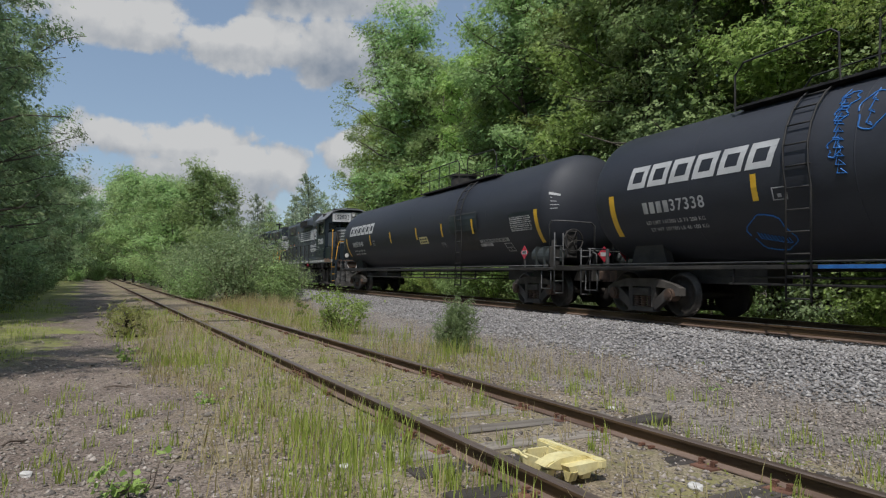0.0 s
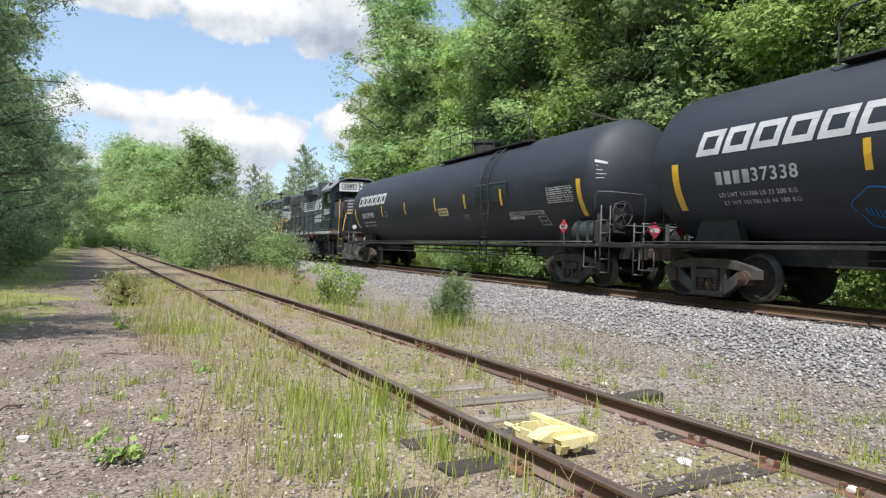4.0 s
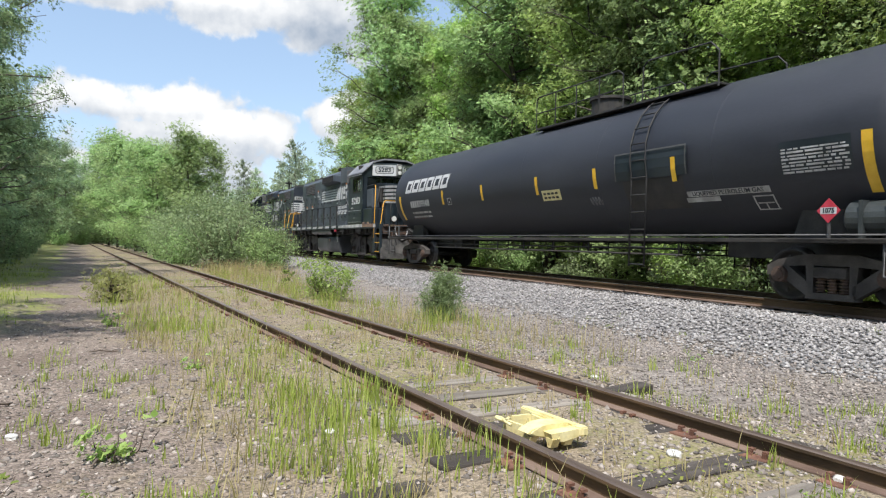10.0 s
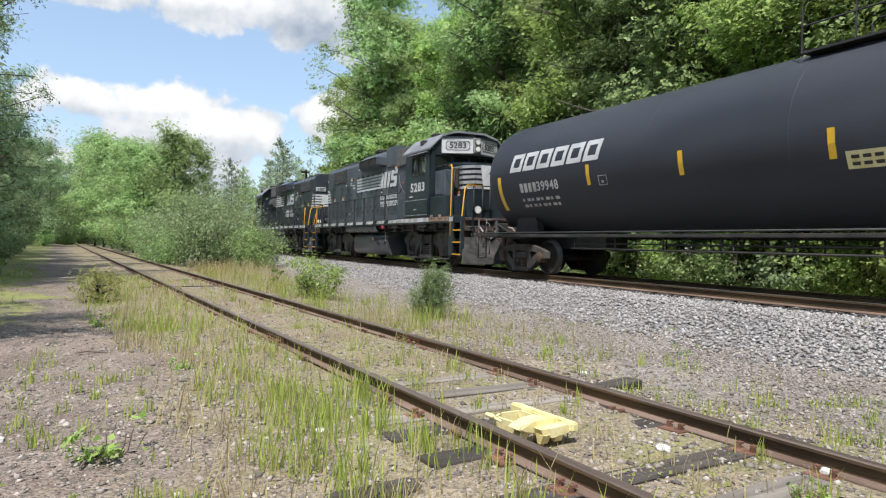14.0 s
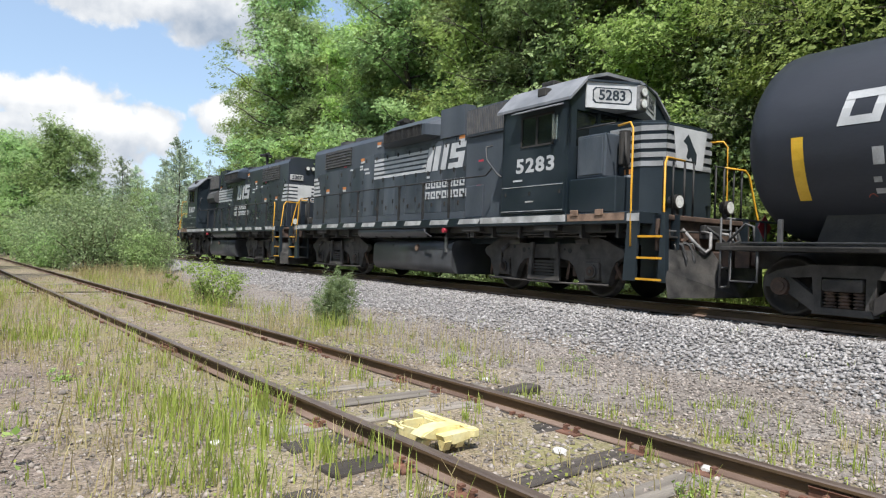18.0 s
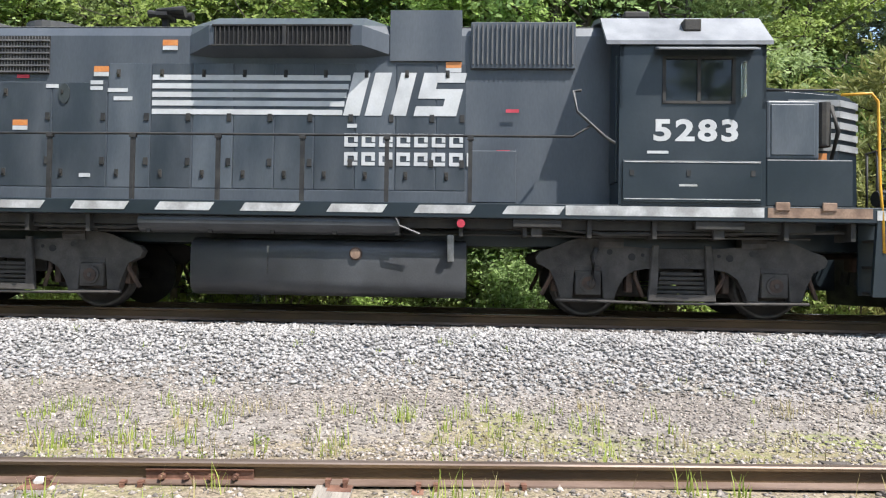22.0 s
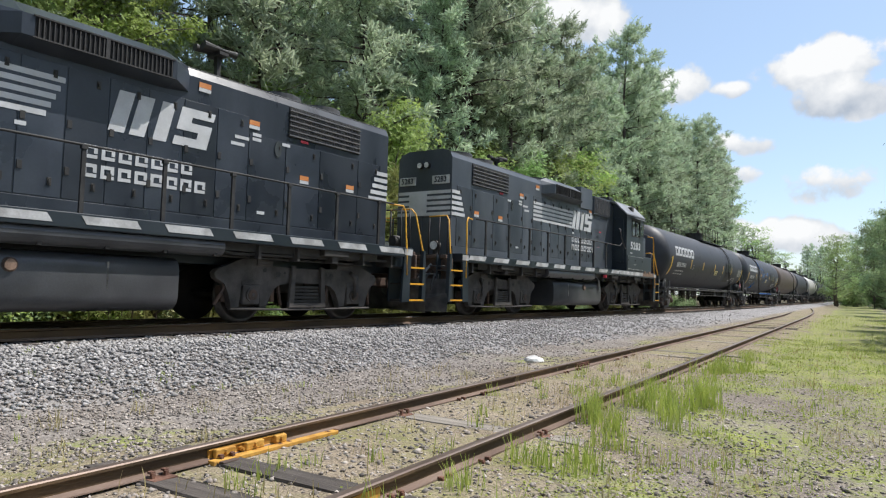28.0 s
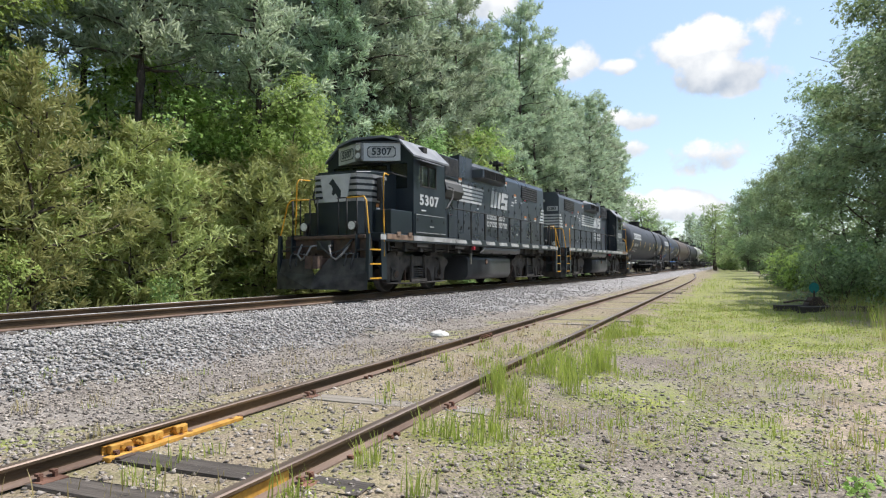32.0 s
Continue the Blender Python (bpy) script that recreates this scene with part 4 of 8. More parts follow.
        box(bm, s * 0.92, s * 0.97, -7.7, 1.95, 1.66, 1.88, 0.006)
        part("battery_ledge", bm, hood_paint, hood)
        bm = bmesh.new()
        box(bm, s * 0.92, s * 0.96, 2.02, 2.72, 1.72, 2.52, 0.012)
        part("equipment_box", bm, hood_paint, hood)
        if second:
            bm = bmesh.new()
            prism(bm, [(s * 0.92, 3.05), (s * 1.12, 3.08), (s * 1.22, 3.3), (s * 1.16, 3.55), (s * 0.92, 3.72)], "y", 2.05, 3.4)
            part("filter_duct", bm, ROOFP, hood, "rounded grey filter duct")
        # stripes, emblem and plain bars of lettering
        bm = bmesh.new()
        for k in range(5):
            z = 3.055 + k * 0.135
            if s > 0:
                decal(bm, s, 0.9335, -3.0, 0.02 + k * 0.03, z, z + 0.082)
            else:
                decal(bm, s, 0.9335, -0.15 - k * 0.06, 2.05, z, z + 0.082)
        part("white_stripe", bm, WHITE, hood, "five white stripes")
        bm = bmesh.new()
        c0 = 0.93 if s > 0 else -1.95
        for dy, w, z0, z1 in ((-0.90, 0.26, 3.05, 3.72), (-0.56, 0.26, 3.05, 3.72), (-0.16, 0.24, 3.05, 3.72)):
            a = c0 + s * dy - (w if s < 0 else 0)
            decal(bm, s, 0.9345, a, a + w, z0, z1, s * 0.16 * (z1 - z0) / 0.67)
        hook = [(0.20, 3.05), (0.86, 3.05), (0.86, 3.47), (0.44, 3.47), (0.44, 3.57), (0.86, 3.57), (0.86, 3.72), (0.20, 3.72), (0.20, 3.32), (0.62, 3.32), (0.62, 3.20), (0.20, 3.20)]
        prism(bm, [(c0 + s * (y + 0.16 * (z - 3.05) / 0.67), z) for y, z in hook], "x", s * 0.9345, s * 0.9405)
        part("emblem", bm, WHITE, hood, "plain white slanted emblem blocks")
        bm = bmesh.new()
        for z0, n in ((2.565, 7), (2.275, 8)):
            for k in range(n):
                a = (0.06 + k * 0.272) if s > 0 else (-0.72 - k * 0.272 - 0.2)
                bent = [(0, 0), (0.21, 0), (0.21, 0.055), (0.055, 0.055), (0.055, 0.15), (0.155, 0.15), (0.155, 0.075), (0.21, 0.075), (0.21, 0.205), (0, 0.205)]
                prism(bm, [(a + (y if s > 0 else 0.21 - y), z0 + z) for y, z in bent], "x", s * 0.9345, s * 0.9405)
        part("lettering_band", bm, WHITE, hood, "rows of plain white lettering blocks")
        bm = bmesh.new()
        for y, z in ((-3.95, 3.72), (-5.25, 2.86), (-6.6, 2.86), (-2.85, 4.14), (1.62, 3.80)):
            decal(bm, s, 0.9335, y, y + 0.24, z, z + 0.09, mi=0)
            decal(bm, s, 0.9335, y, y + 0.24, z - 0.07, z - 0.005, mi=1)
        for y, z, w in ((-4.0, 3.52, 0.2), (-4.0, 3.43, 0.2), (-3.72, 3.40, 0.32), (-3.62, 3.27, 0.3), (-4.72, 3.46, 0.2), (-4.15, 2.05, 0.18), (0.1, 2.86, 0.15), (2.5, 2.08, 0.16)):
            decal(bm, s, 0.9335, y, y + w, z, z + 0.06, mi=1)
        for y, z in ((-5.2, 3.62), (0.9, 4.0), (2.55, 3.1), (2.42, 2.48)):
            decal(bm, s, 0.9845 if y > 2 and z > 2.5 else 0.9335, y, y + 0.2, z, z + 0.05, mi=2)
        part("warning_label", bm, [ORANGEL, WHITE, RED], hood, "orange, white and red warning labels")
        bm = bmesh.new()
        prism(bm, [(-4.42 + 0.09 * math.cos(t), 3.37 + 0.16 * math.sin(t)) for t in np.linspace(0, 6.28, 14)[:-1]], "x", s * 0.93, s * 0.95)
        part("sight_hole", bm, GREENGREY, hood)
    # rear end of the long hood: stripes, number boards, lamps
    bm = bmesh.new()
    for k in range(5):
        z = 2.72 + k * 0.15
        box(bm, -0.90, 0.90, -7.757, -7.751, z, z + 0.09)
    for s in (-1, 1):
        for k in range(5):
            z = 2.72 + k * 0.15
            decal(bm, s, 0.9345, -7.74, -7.1 - 0.06 * k, z, z + 0.09)
    part("end_stripe", bm, WHITE, hood, "white warning stripes")
    bm = bmesh.new()
    box(bm, -0.5, 0.1, -7.77, -7.752, 2.75, 3.40)
    part("end_emblem", bm, WHITE, hood, "plain white emblem panel")
    for s in (-1, 1):
        bm = bmesh.new()
        box(bm, s * 0.28, s * 0.86, -7.79, -7.75, 3.58, 3.82, 0.02)
        nb = part("number_board", bm, DIRTYWHITE, loco, "white number board")
        letters("road_number", number, 0.21, LOCO, nb, pose(s * 0.57, -7.795, 3.70, 90, 0, 0), 0.006)
    bm = bmesh.new()
    for s in (-1, 1):
        cyl(bm, (s * 0.12, -7.75, 4.12), (s * 0.12, -7.85, 4.12), 0.09, 14, mi=0)
        cyl(bm, (s * 0.12, -7.85, 4.12), (s * 0.12, -7.86, 4.12), 0.075, 14, mi=1)
    part("headlight", bm, [GRILLE, LENS], hood)
    # roof gear: fans, horn, hatches
    for y in (-6.3, -5.1, -1.4, -0.3):
        bm = bmesh.new()
        cyl(bm, (0, y, 4.55), (0, y, 4.70), 0.52, 24)
        fan = part("roof_fan", bm, ROOFP, loco)
        for k in range(4):
            bm = bmesh.new()
            a = k * 0.785
            tube(bm, [(0.5 * math.cos(a), y + 0.5 * math.sin(a), 4.708), (-0.5 * math.cos(a), y - 0.5 * math.sin(a), 4.708)], 0.014, 5)
            part("fan_guard_bar", bm, GRILLE, fan)
    bm = bmesh.new()
    box(bm, -0.35, -0.25, -3.45, -3.35, 4.55, 4.72)
    box(bm, -0.5, -0.1, -3.5, -3.3, 4.70, 4.76)
    for x, y1 in ((-0.45, -2.98), (-0.3, -3.05), (-0.15, -3.0)):
        cyl(bm, (x, -3.5, 4.80), (x, y1, 4.80), 0.025, 10, 0.075)
    cyl(bm, (-0.38, -3.3, 4.82), (-0.38, -3.75, 4.82), 0.025, 10, 0.07)
    bmesh.ops.translate(bm, verts=bm.verts, vec=(-0.1, 0, 0.32))
    box(bm, -0.45, -0.35, -3.44, -3.36, 4.5, 4.9)
    bmesh.ops.translate(bm, verts=bm.verts, vec=(0.1, 0, 0))
    part("horn", bm, GRILLE, hood)
    # cab
    bm = bmesh.new()
    cabp = [(-1.53, 1.66), (1.53, 1.66), (1.53, 3.98), (1.06, 4.45), (0.55, 4.60), (-0.55, 4.60), (-1.06, 4.45), (-1.53, 3.98)]
    wall = 0.06
    for s in (-1, 1):
        x0, x1 = sorted((s * 1.53, s * (1.53 - wall)))
        box(bm, x0, x1, 4.15, 6.22, 1.66, 3.12)
        box(bm, x0, x1, 4.15, 4.76, 3.12, 3.98)
        box(bm, x0, x1, 5.78, 6.22, 3.12, 3.98)
        box(bm, x0, x1, 4.76, 5.78, 3.80, 3.98)
    for y0, y1, holes in ((4.15, 4.21, ((-1.4, -1.0), (1.0, 1.4))), (6.16, 6.22, ((-1.32, -0.72), (0.72, 1.32), (-0.62, -0.06), (0.06, 0.62)))):
        lo, hi = (3.05, 3.80)
        xs = sorted({-1.53, 1.53, *[v for h in holes for v in h]})
        box(bm, -1.47, 1.47, y0, y1, 1.66, lo)
        prism(bm, [(-1.53, hi), (1.53, hi), (1.53, 3.98), (1.06, 4.45), (-1.06, 4.45), (-1.53, 3.98)], "y", y0, y1)
        for a, b in zip(xs, xs[1:]):
            if not any(abs(a - h[0]) < 1e-6 for h in holes):
                box(bm, a, b, y0, y1, lo, hi)
    walls = bm
    bm = bmesh.new()
    box(bm, -1.45, 1.45, 4.2, 6.2, 1.66, 1.72)
    cab = part("cab", bm, LOCO, loco)
    part("cab_wall", walls, LOCO, cab)
    bm = bmesh.new()
    roof = [(-1.58, 3.96), (-1.08, 4.45), (-0.55, 4.61), (0.55, 4.61), (1.08, 4.45), (1.58, 3.96), (1.58, 4.02), (1.08, 4.52), (0.55, 4.68), (-0.55, 4.68), (-1.08, 4.52), (-1.58, 4.02)]
    prism(bm, roof, "y", 3.95, 6.30)
    part("cab_roof", bm, CABROOF, cab, "pale grey cab roof")
    bm = bmesh.new()
    for y, x in ((4.6, 0.3), (5.4, -0.3), (5.0, 0.0)):
        box(bm, x - 0.35, x + 0.35, y - 0.2, y + 0.2, 4.68, 4.80, 0.03)
    for s in (-1, 1):
        box(bm, s * 1.2, s * 1.4, 5.1, 5.35, 4.22, 4.40, 0.02)
    part("roof_vent", bm, FRAME, cab)
    for s in (-1, 1):
        bm = bmesh.new()
        prism(bm, [(s * 1.53, 3.90), (s * 1.74, 3.84), (s * 1.74, 3.86), (s * 1.53, 3.94)], "y", 4.65, 6.05)
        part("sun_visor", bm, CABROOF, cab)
        bm = bmesh.new()
        x = s * 1.515
        for y in (4.76, 5.25, 5.74):
            box(bm, x - 0.03, x + 0.03, y, y + 0.045, 3.12, 3.80)
        for z in (3.12, 3.76):
            box(bm, x - 0.03, x + 0.03, 4.76, 5.785, z, z + 0.04)
        part("side_window_frame", bm, FRAME, cab)
        for y0, y1 in ((4.8, 5.25), (5.29, 5.74)):
            bm = bmesh.new()
            box(bm, x - 0.008, x + 0.008, y0, y1, 3.15, 3.77)
            part("side_window", bm, GLASS, cab)
        bm = bmesh.new()
        box(bm, s * 1.54, s * 1.66, 5.86, 5.9, 3.20, 3.70, 0.01)
        part("wind_deflector", bm, PALEGLASS, cab)
        for xa, xb in ((0.72, 1.32), (0.06, 0.62)):
            bm = bmesh.new()
            box(bm, s * xa, s * xb, 6.18, 6.195, 3.06, 3.79)
            part("windscreen", bm, GLASS, cab)
        # number boards over the windscreen, splayed outwards from the headlight
        bm = bmesh.new()
        for z0, z1, poly in ((3.87, 4.40, [(0.13, 6.23), (0.13, 6.76), (1.10, 6.26), (1.10, 6.23)]), (4.40, 4.44, [(0.10, 6.20), (0.10, 6.80), (1.16, 6.28), (1.16, 6.20)])):
            prism(bm, [(s * x, y) for x, y in poly], "z", z0, z1, mi=1 if z0 > 4 else 0)
        nb = part("number_board", bm, [WHITE, LOCO], loco, "white number board")
        face = pose(s * 0.615, 6.51, 4.13, 0, 0, -s * 27.27)
        for w, h, y0, material, name in ((0.42, 0.165, 0.004, LOCO, "number_panel"), (0.395, 0.14, 0.009, DIRTYWHITE, "number_field")):
            bm = bmesh.new()
            k = 0.06
            prism(bm, [(-w + k, -h), (w - k, -h), (w, -h + k), (w, h - k), (w - k, h), (-w + k, h), (-w, h - k), (-w, -h + k)], "y", 0.0, y0)
            ob = part(name, bm, material, nb)
            ob.matrix_basis = face
        letters("road_number", number, 0.29, LOCO, nb, face @ pose(0, 0.011, 0, 90, 0, 180), 0.008, 1.02)
        # number and lower cab panel
        letters("road_number", number, 0.42, WHITE, cab, pose(s * 1.534, 5.24, 2.72, 90, 0, 90 * s) @ Matrix.Diagonal((1.3, 1, 1, 1)), 0.014, 1.16, "white road number")
        bm = bmesh.new()
        decal(bm, s, 1.531, 5.45 if s < 0 else 4.55, 5.75 if s < 0 else 4.85, 2.40, 2.44)
        part("lettering_bar", bm, WHITE, cab)
        bm = bmesh.new()
        box(bm, s * 1.52, s * 1.56, 4.2, 6.15, 1.70, 2.30, 0.008)
        lp = part("lower_panel", bm, LOCO, loco)
        bm = bmesh.new()
        for z in (1.74, 2.27):
            box(bm, s * 1.56, s * 1.568, 4.22, 6.13, z, z + 0.014)
        part("pale_edge", bm, DIRTYWHITE, lp)
        bm = bmesh.new()
        for y in (4.3, 5.1, 6.0):
            box(bm, s * 1.56, s * 1.57, y, y + 0.06, 2.08, 2.16, mi=0)
        box(bm, s * 1.56, s * 1.565, 5.0, 5.25, 1.93, 1.96, mi=1)
        part("panel_latch", bm, [GRILLE, DIRTYWHITE], lp)
        bm = bmesh.new()
        box(bm, s * 1.0, s * 1.4, 4.12, 4.16, 2.0, 3.85, 0.01)
        part("cab_door", bm, LOCO, cab)
        bm = bmesh.new()
        tube(bm, [(s * 1.5, 4.1, 2.55), (s * 1.52, 3.95, 2.64), (s * 1.52, 3.55, 3.0), (s * 1.5, 3.5, 3.3), (s * 1.4, 3.62, 3.34)], 0.022, 6)
        part("grab_rail", bm, STEELGREY, cab)
    # short hood
    bm = bmesh.new()
    nose = [(-0.95, 6.22), (0.95, 6.22), (0.95, 7.55), (0.70, 7.95), (-0.70, 7.95), (-0.95, 7.55)]
    lo = [bm.verts.new((x, y, 1.66)) for x, y in nose]
    hi = [bm.verts.new((x * 0.98, y - 0.02, 3.56 - 0.14 * (y - 6.22) / 1.73)) for x, y in nose]
    bm.faces.new(hi)
    bm.faces.new(lo)
    for i in range(6):
        bm.faces.new((lo[i], lo[(i + 1) % 6], hi[(i + 1) % 6], hi[i]))
    bmesh.ops.bevel(bm, geom=[e for e in bm.edges if all(v.co.z > 3 for v in e.verts)], offset=0.06, segments=3, affect="EDGES")
    nose_ob = part("short_hood", bm, LOCO, loco)
    bm = bmesh.new()
    for k in range(5):
        z = 2.56 + k * 0.168
        t = 0.098
        ring = [(-0.952, 7.15 - 0.09 * k), (-0.952, 7.55), (-0.705, 7.952), (0.705, 7.952), (0.952, 7.55), (0.952, 7.15 - 0.09 * k)]
        for (xa, ya), (xb, yb) in zip(ring, ring[1:]):
            d = Vector((ya - yb, xb - xa, 0)).normalized()
            d = d if d.dot(Vector((xa + xb, ya + yb - 14, 0))) > 0 else -d
            vs = [bm.verts.new((x + d.x * 0.006, y + d.y * 0.006, zz)) for x, y, zz in ((xa, ya, z), (xb, yb, z), (xb, yb, z + t), (xa, ya, z + t))]
            bm.faces.new(vs)
    ret = bmesh.ops.solidify(bm, geom=bm.faces[:], thickness=0.004)
    part("nose_stripe", bm, WHITE, nose_ob, "white wrap-round stripes")
    bm = bmesh.new()
    prism(bm, [(-0.40, 2.56), (0.40, 2.56), (0.52, 3.33), (-0.52, 3.33)], "y", 7.955, 7.966)
    part("nose_emblem", bm, WHITE, nose_ob, "plain white emblem panel")
    bm = bmesh.new()
    prism(bm, [(-0.18, 2.66), (-0.10, 2.66), (-0.02, 2.80), (0.06, 2.74), (0.12, 2.78), (0.08, 2.92), (0.12, 3.02), (0.22, 3.08), (0.08, 3.22), (-0.04, 3.06), (-0.12, 2.96), (-0.20, 2.86)], "y", 7.966, 7.972)
    part("dark_emblem", bm, LOCO, nose_ob)
    for s in (-1, 1):
        bm = bmesh.new()
        box(bm, s * 0.95, s * 1.50, 6.24, 7.45, 1.66, 2.34, 0.02)
        bx = part("side_box", bm, LOCO, loco)
        if not second:
            bm = bmesh.new()
            box(bm, s * 0.95, s * 1.36, 6.30, 7.05, 2.36, 3.22, 0.03)
            box(bm, s * 1.355, s * 1.375, 6.36, 6.98, 2.42, 3.16, 0.01, mi=0)
            part("tool_locker", bm, DOORP, loco)
        bm = bmesh.new()
        cyl(bm, (s * 1.05, 7.25, 2.6), (s * 1.05, 7.25, 3.25), 0.11, 12)
        tube(bm, [(s * 1.08, 7.36, 2.4), (s * 1.2, 7.4, 2.8), (s * 1.12, 7.34, 3.2)], 0.03, 6)
        part("air_gear", bm, FRAME, loco)
        bm = bmesh.new()
        decal(bm, s, 0.956, 7.18, 7.36, 2.42, 2.52, mi=0)
        decal(bm, s, 0.956, 7.18, 7.36, 2.32, 2.41, mi=1)
        part("warning_label", bm, [ORANGEL, WHITE], nose_ob)
    # twin lamps between the number boards, ditch lights on the deck
    bm = bmesh.new()
    box(bm, -0.15, 0.15, 6.22, 6.80, 3.86, 4.41, 0.05, mi=0)
    for z in (4.02, 4.26):
        cyl(bm, (0, 6.79, z), (0, 6.84, z), 0.105, 16, mi=0)
        cyl(bm, (0, 6.835, z), (0, 6.842, z), 0.085, 16, mi=1)
    part("headlight", bm, [STEEL, LENS], cab)
    for e in (1, -1):
        for s in (-1, 1):
            bm = bmesh.new()
            cyl(bm, (s * 0.8, e * 8.16, 1.86), (s * 0.8, e * 8.34, 1.86), 0.12, 14, 0.14, mi=0)
            cyl(bm, (s * 0.8, e * 8.335, 1.86), (s * 0.8, e * 8.345, 1.86), 0.115, 14, mi=1)
            box(bm, s * 0.8 - 0.05, s * 0.8 + 0.05, e * 8.2, e * 8.3, 1.6, 1.78)
            part("ditch_light", bm, [FRAME, LENS], loco)
    # handrails
    for s in (-1, 1):
        ys = [-6.85, -5.55, -4.27, -3.0, -1.71, -0.45, 0.8, 2.02]
        for y in ys:
            rail_post(loco, s * 1.49, y, 1.62, 2.63, GRILLE)
        bm = bmesh.new()
        tube(bm, [(s * 1.49, -7.35, 2.62), (s * 1.49, -3, 2.64), (s * 1.49, 1.0, 2.64), (s * 1.49, 3.5, 2.64), (s * 1.5, 3.75, 2.8)], 0.02, 6)
        part("side_handrail", bm, GRILLE, loco)
        bm = bmesh.new()
        tube(bm, [(s * 1.36, 6.3, 3.36), (s * 1.4, 7.3, 3.36)], 0.018, 5)
        part("nose_handrail", bm, GRILLE, loco)
        for e in (1, -1):
            tall = 3.30 if e > 0 else 2.62
            bm = bmesh.new()
            tube(bm, [(s * 1.36, e * 7.35, tall), (s * 1.46, e * 7.72, tall), (s * 1.48, e * 7.8, tall - 0.12), (s * 1.50, e * 7.82, 2.0), (s * 1.52, e * 7.84, 1.6), (s * 1.53, e * 7.86, 1.02)], 0.021, 6)
            part("step_handrail", bm, YELLOW, loco, "orange-yellow step handrail")
            bm = bmesh.new()
            tube(bm, [(s * 0.62, e * 8.30, 2.62), (s * 1.22, e * 8.36, 2.62), (s * 1.32, e * 8.4, 2.5), (s * 1.45, e * 8.5, 1.75), (s * 1.50, e * 8.54, 1.5), (s * 1.50, e * 8.56, 1.02)], 0.021, 6)
            part("step_handrail", bm, YELLOW, loco, "orange-yellow step handrail")
            bm = bmesh.new()
            for x in (0.35, 0.95):
                tube(bm, [(s * x, e * 8.30, 1.6), (s * x, e * 8.30, 2.62)], 0.02, 5)
            tube(bm, [(s * 0.3, e * 8.30, 2.62), (s * 0.95, e * 8.30, 2.62)], 0.018, 5)
            part("end_handrail", bm, GRILLE, loco)
    # steps and end platforms
    for e in (1, -1):
        bm = bmesh.new()
        box(bm, -1.0, 1.0, e * 8.0, e * 8.38, 1.50, 1.60, 0.01)
        platform = part("end_platform", bm, FRAME, loco)
        bm = bmesh.new()
        box(bm, -1.42, 1.42, e * 8.30, e * 8.38, 0.95, 1.52, 0.02)
        box(bm, -1.30, 1.30, e * 8.36, e * 8.46, 1.50, 1.60, 0.02)
        part("buffer_beam", bm, RUSTT, platform, "rusty buffer beam")
        for s in (-1, 1):
            bm = bmesh.new()
            tube(bm, [(s * 0.22, e * 8.40, 1.34), (s * 0.30, e * 8.66, 1.30), (s * 0.42, e * 8.74, 1.02), (s * 0.58, e * 8.74, 0.94), (s * 0.74, e * 8.68, 1.08), (s * 0.80, e * 8.42, 1.36)], 0.030, 7)
            part("cable_loop", bm, PALEHOSE, platform, "pale grey cable loop")
            bm = bmesh.new()
            tube(bm, [(s * 0.62, e * 8.56, 0.98), (s * 0.62, e * 8.52, 1.10), (s * 1.10, e * 8.48, 1.10), (s * 1.10, e * 8.50, 0.98)], 0.016, 6)
            part("plow_grab", bm, STEEL, platform)
            for x in (0.62, 1.22):
                bm = bmesh.new()
                tube(bm, [(s * x, e * 8.30, 1.58), (s * x, e * 8.30, 2.62)], 0.022, 6)
                part("platform_post", bm, GRILLE, platform)
        for s in (-1, 1):
            bm = bmesh.new()
            prism(bm, [(e * 7.78, 1.62), (e * 8.02, 1.62), (e * 7.98, 0.40), (e * 7.70, 0.40)], "x", s * 1.47, s * 1.53)
            prism(bm, [(e * 8.50, 1.62), (e * 8.58, 1.62), (e * 8.62, 0.40), (e * 8.46, 0.40)], "x", s * 1.42, s * 1.52)
            box(bm, s * 1.05, s * 1.09, e * 7.75, e * 8.55, 0.4, 1.6)
            st = part("step_well", bm, LOCO, loco)
            for k in range(3):
                z = 0.42 + 0.38 * k
                bm = bmesh.new()
                box(bm, s * 1.08, s * 1.52, e * 7.80, e * 8.54, z, z + 0.035, 0.005, mi=0)
                box(bm, s * 1.505, s * 1.523, e * 7.80, e * 8.54, z + 0.002, z + 0.04, mi=1)
                part("step", bm, [FRAME, YELLOW], st, "step with an orange edge")
            bm = bmesh.new()
            decal(bm, s, 1.532, min(e * 7.76, e * 8.04), max(e * 7.76, e * 8.04), 1.48, 1.62)
            part("white_mark", bm, DIRTYWHITE, st)
        # plow, coupler, hoses
        bm = bmesh.new()
        for s in (-1, 1):
            vs = [bm.verts.new(p) for p in ((0, e * 9.12, 0.16), (s * 1.50, e * 8.66, 0.14), (s * 1.50, e * 8.60, 0.62), (s * 1.44, e * 8.50, 0.98), (s * 0.34, e * 8.72, 0.98), (0, e * 8.90, 0.52))]
            bm.faces.new((vs[0], vs[1], vs[2], vs[5]))
            bm.faces.new((vs[5], vs[2], vs[3], vs[4]))
        bmesh.ops.solidify(bm, geom=bm.faces[:], thickness=0.03)
        part("plow", bm, PLOW, loco, "worn steel snow plow")
        bm = bmesh.new()
        box(bm, -0.14, 0.14, e * 8.2, e * 8.82, 0.74, 0.98, 0.03)
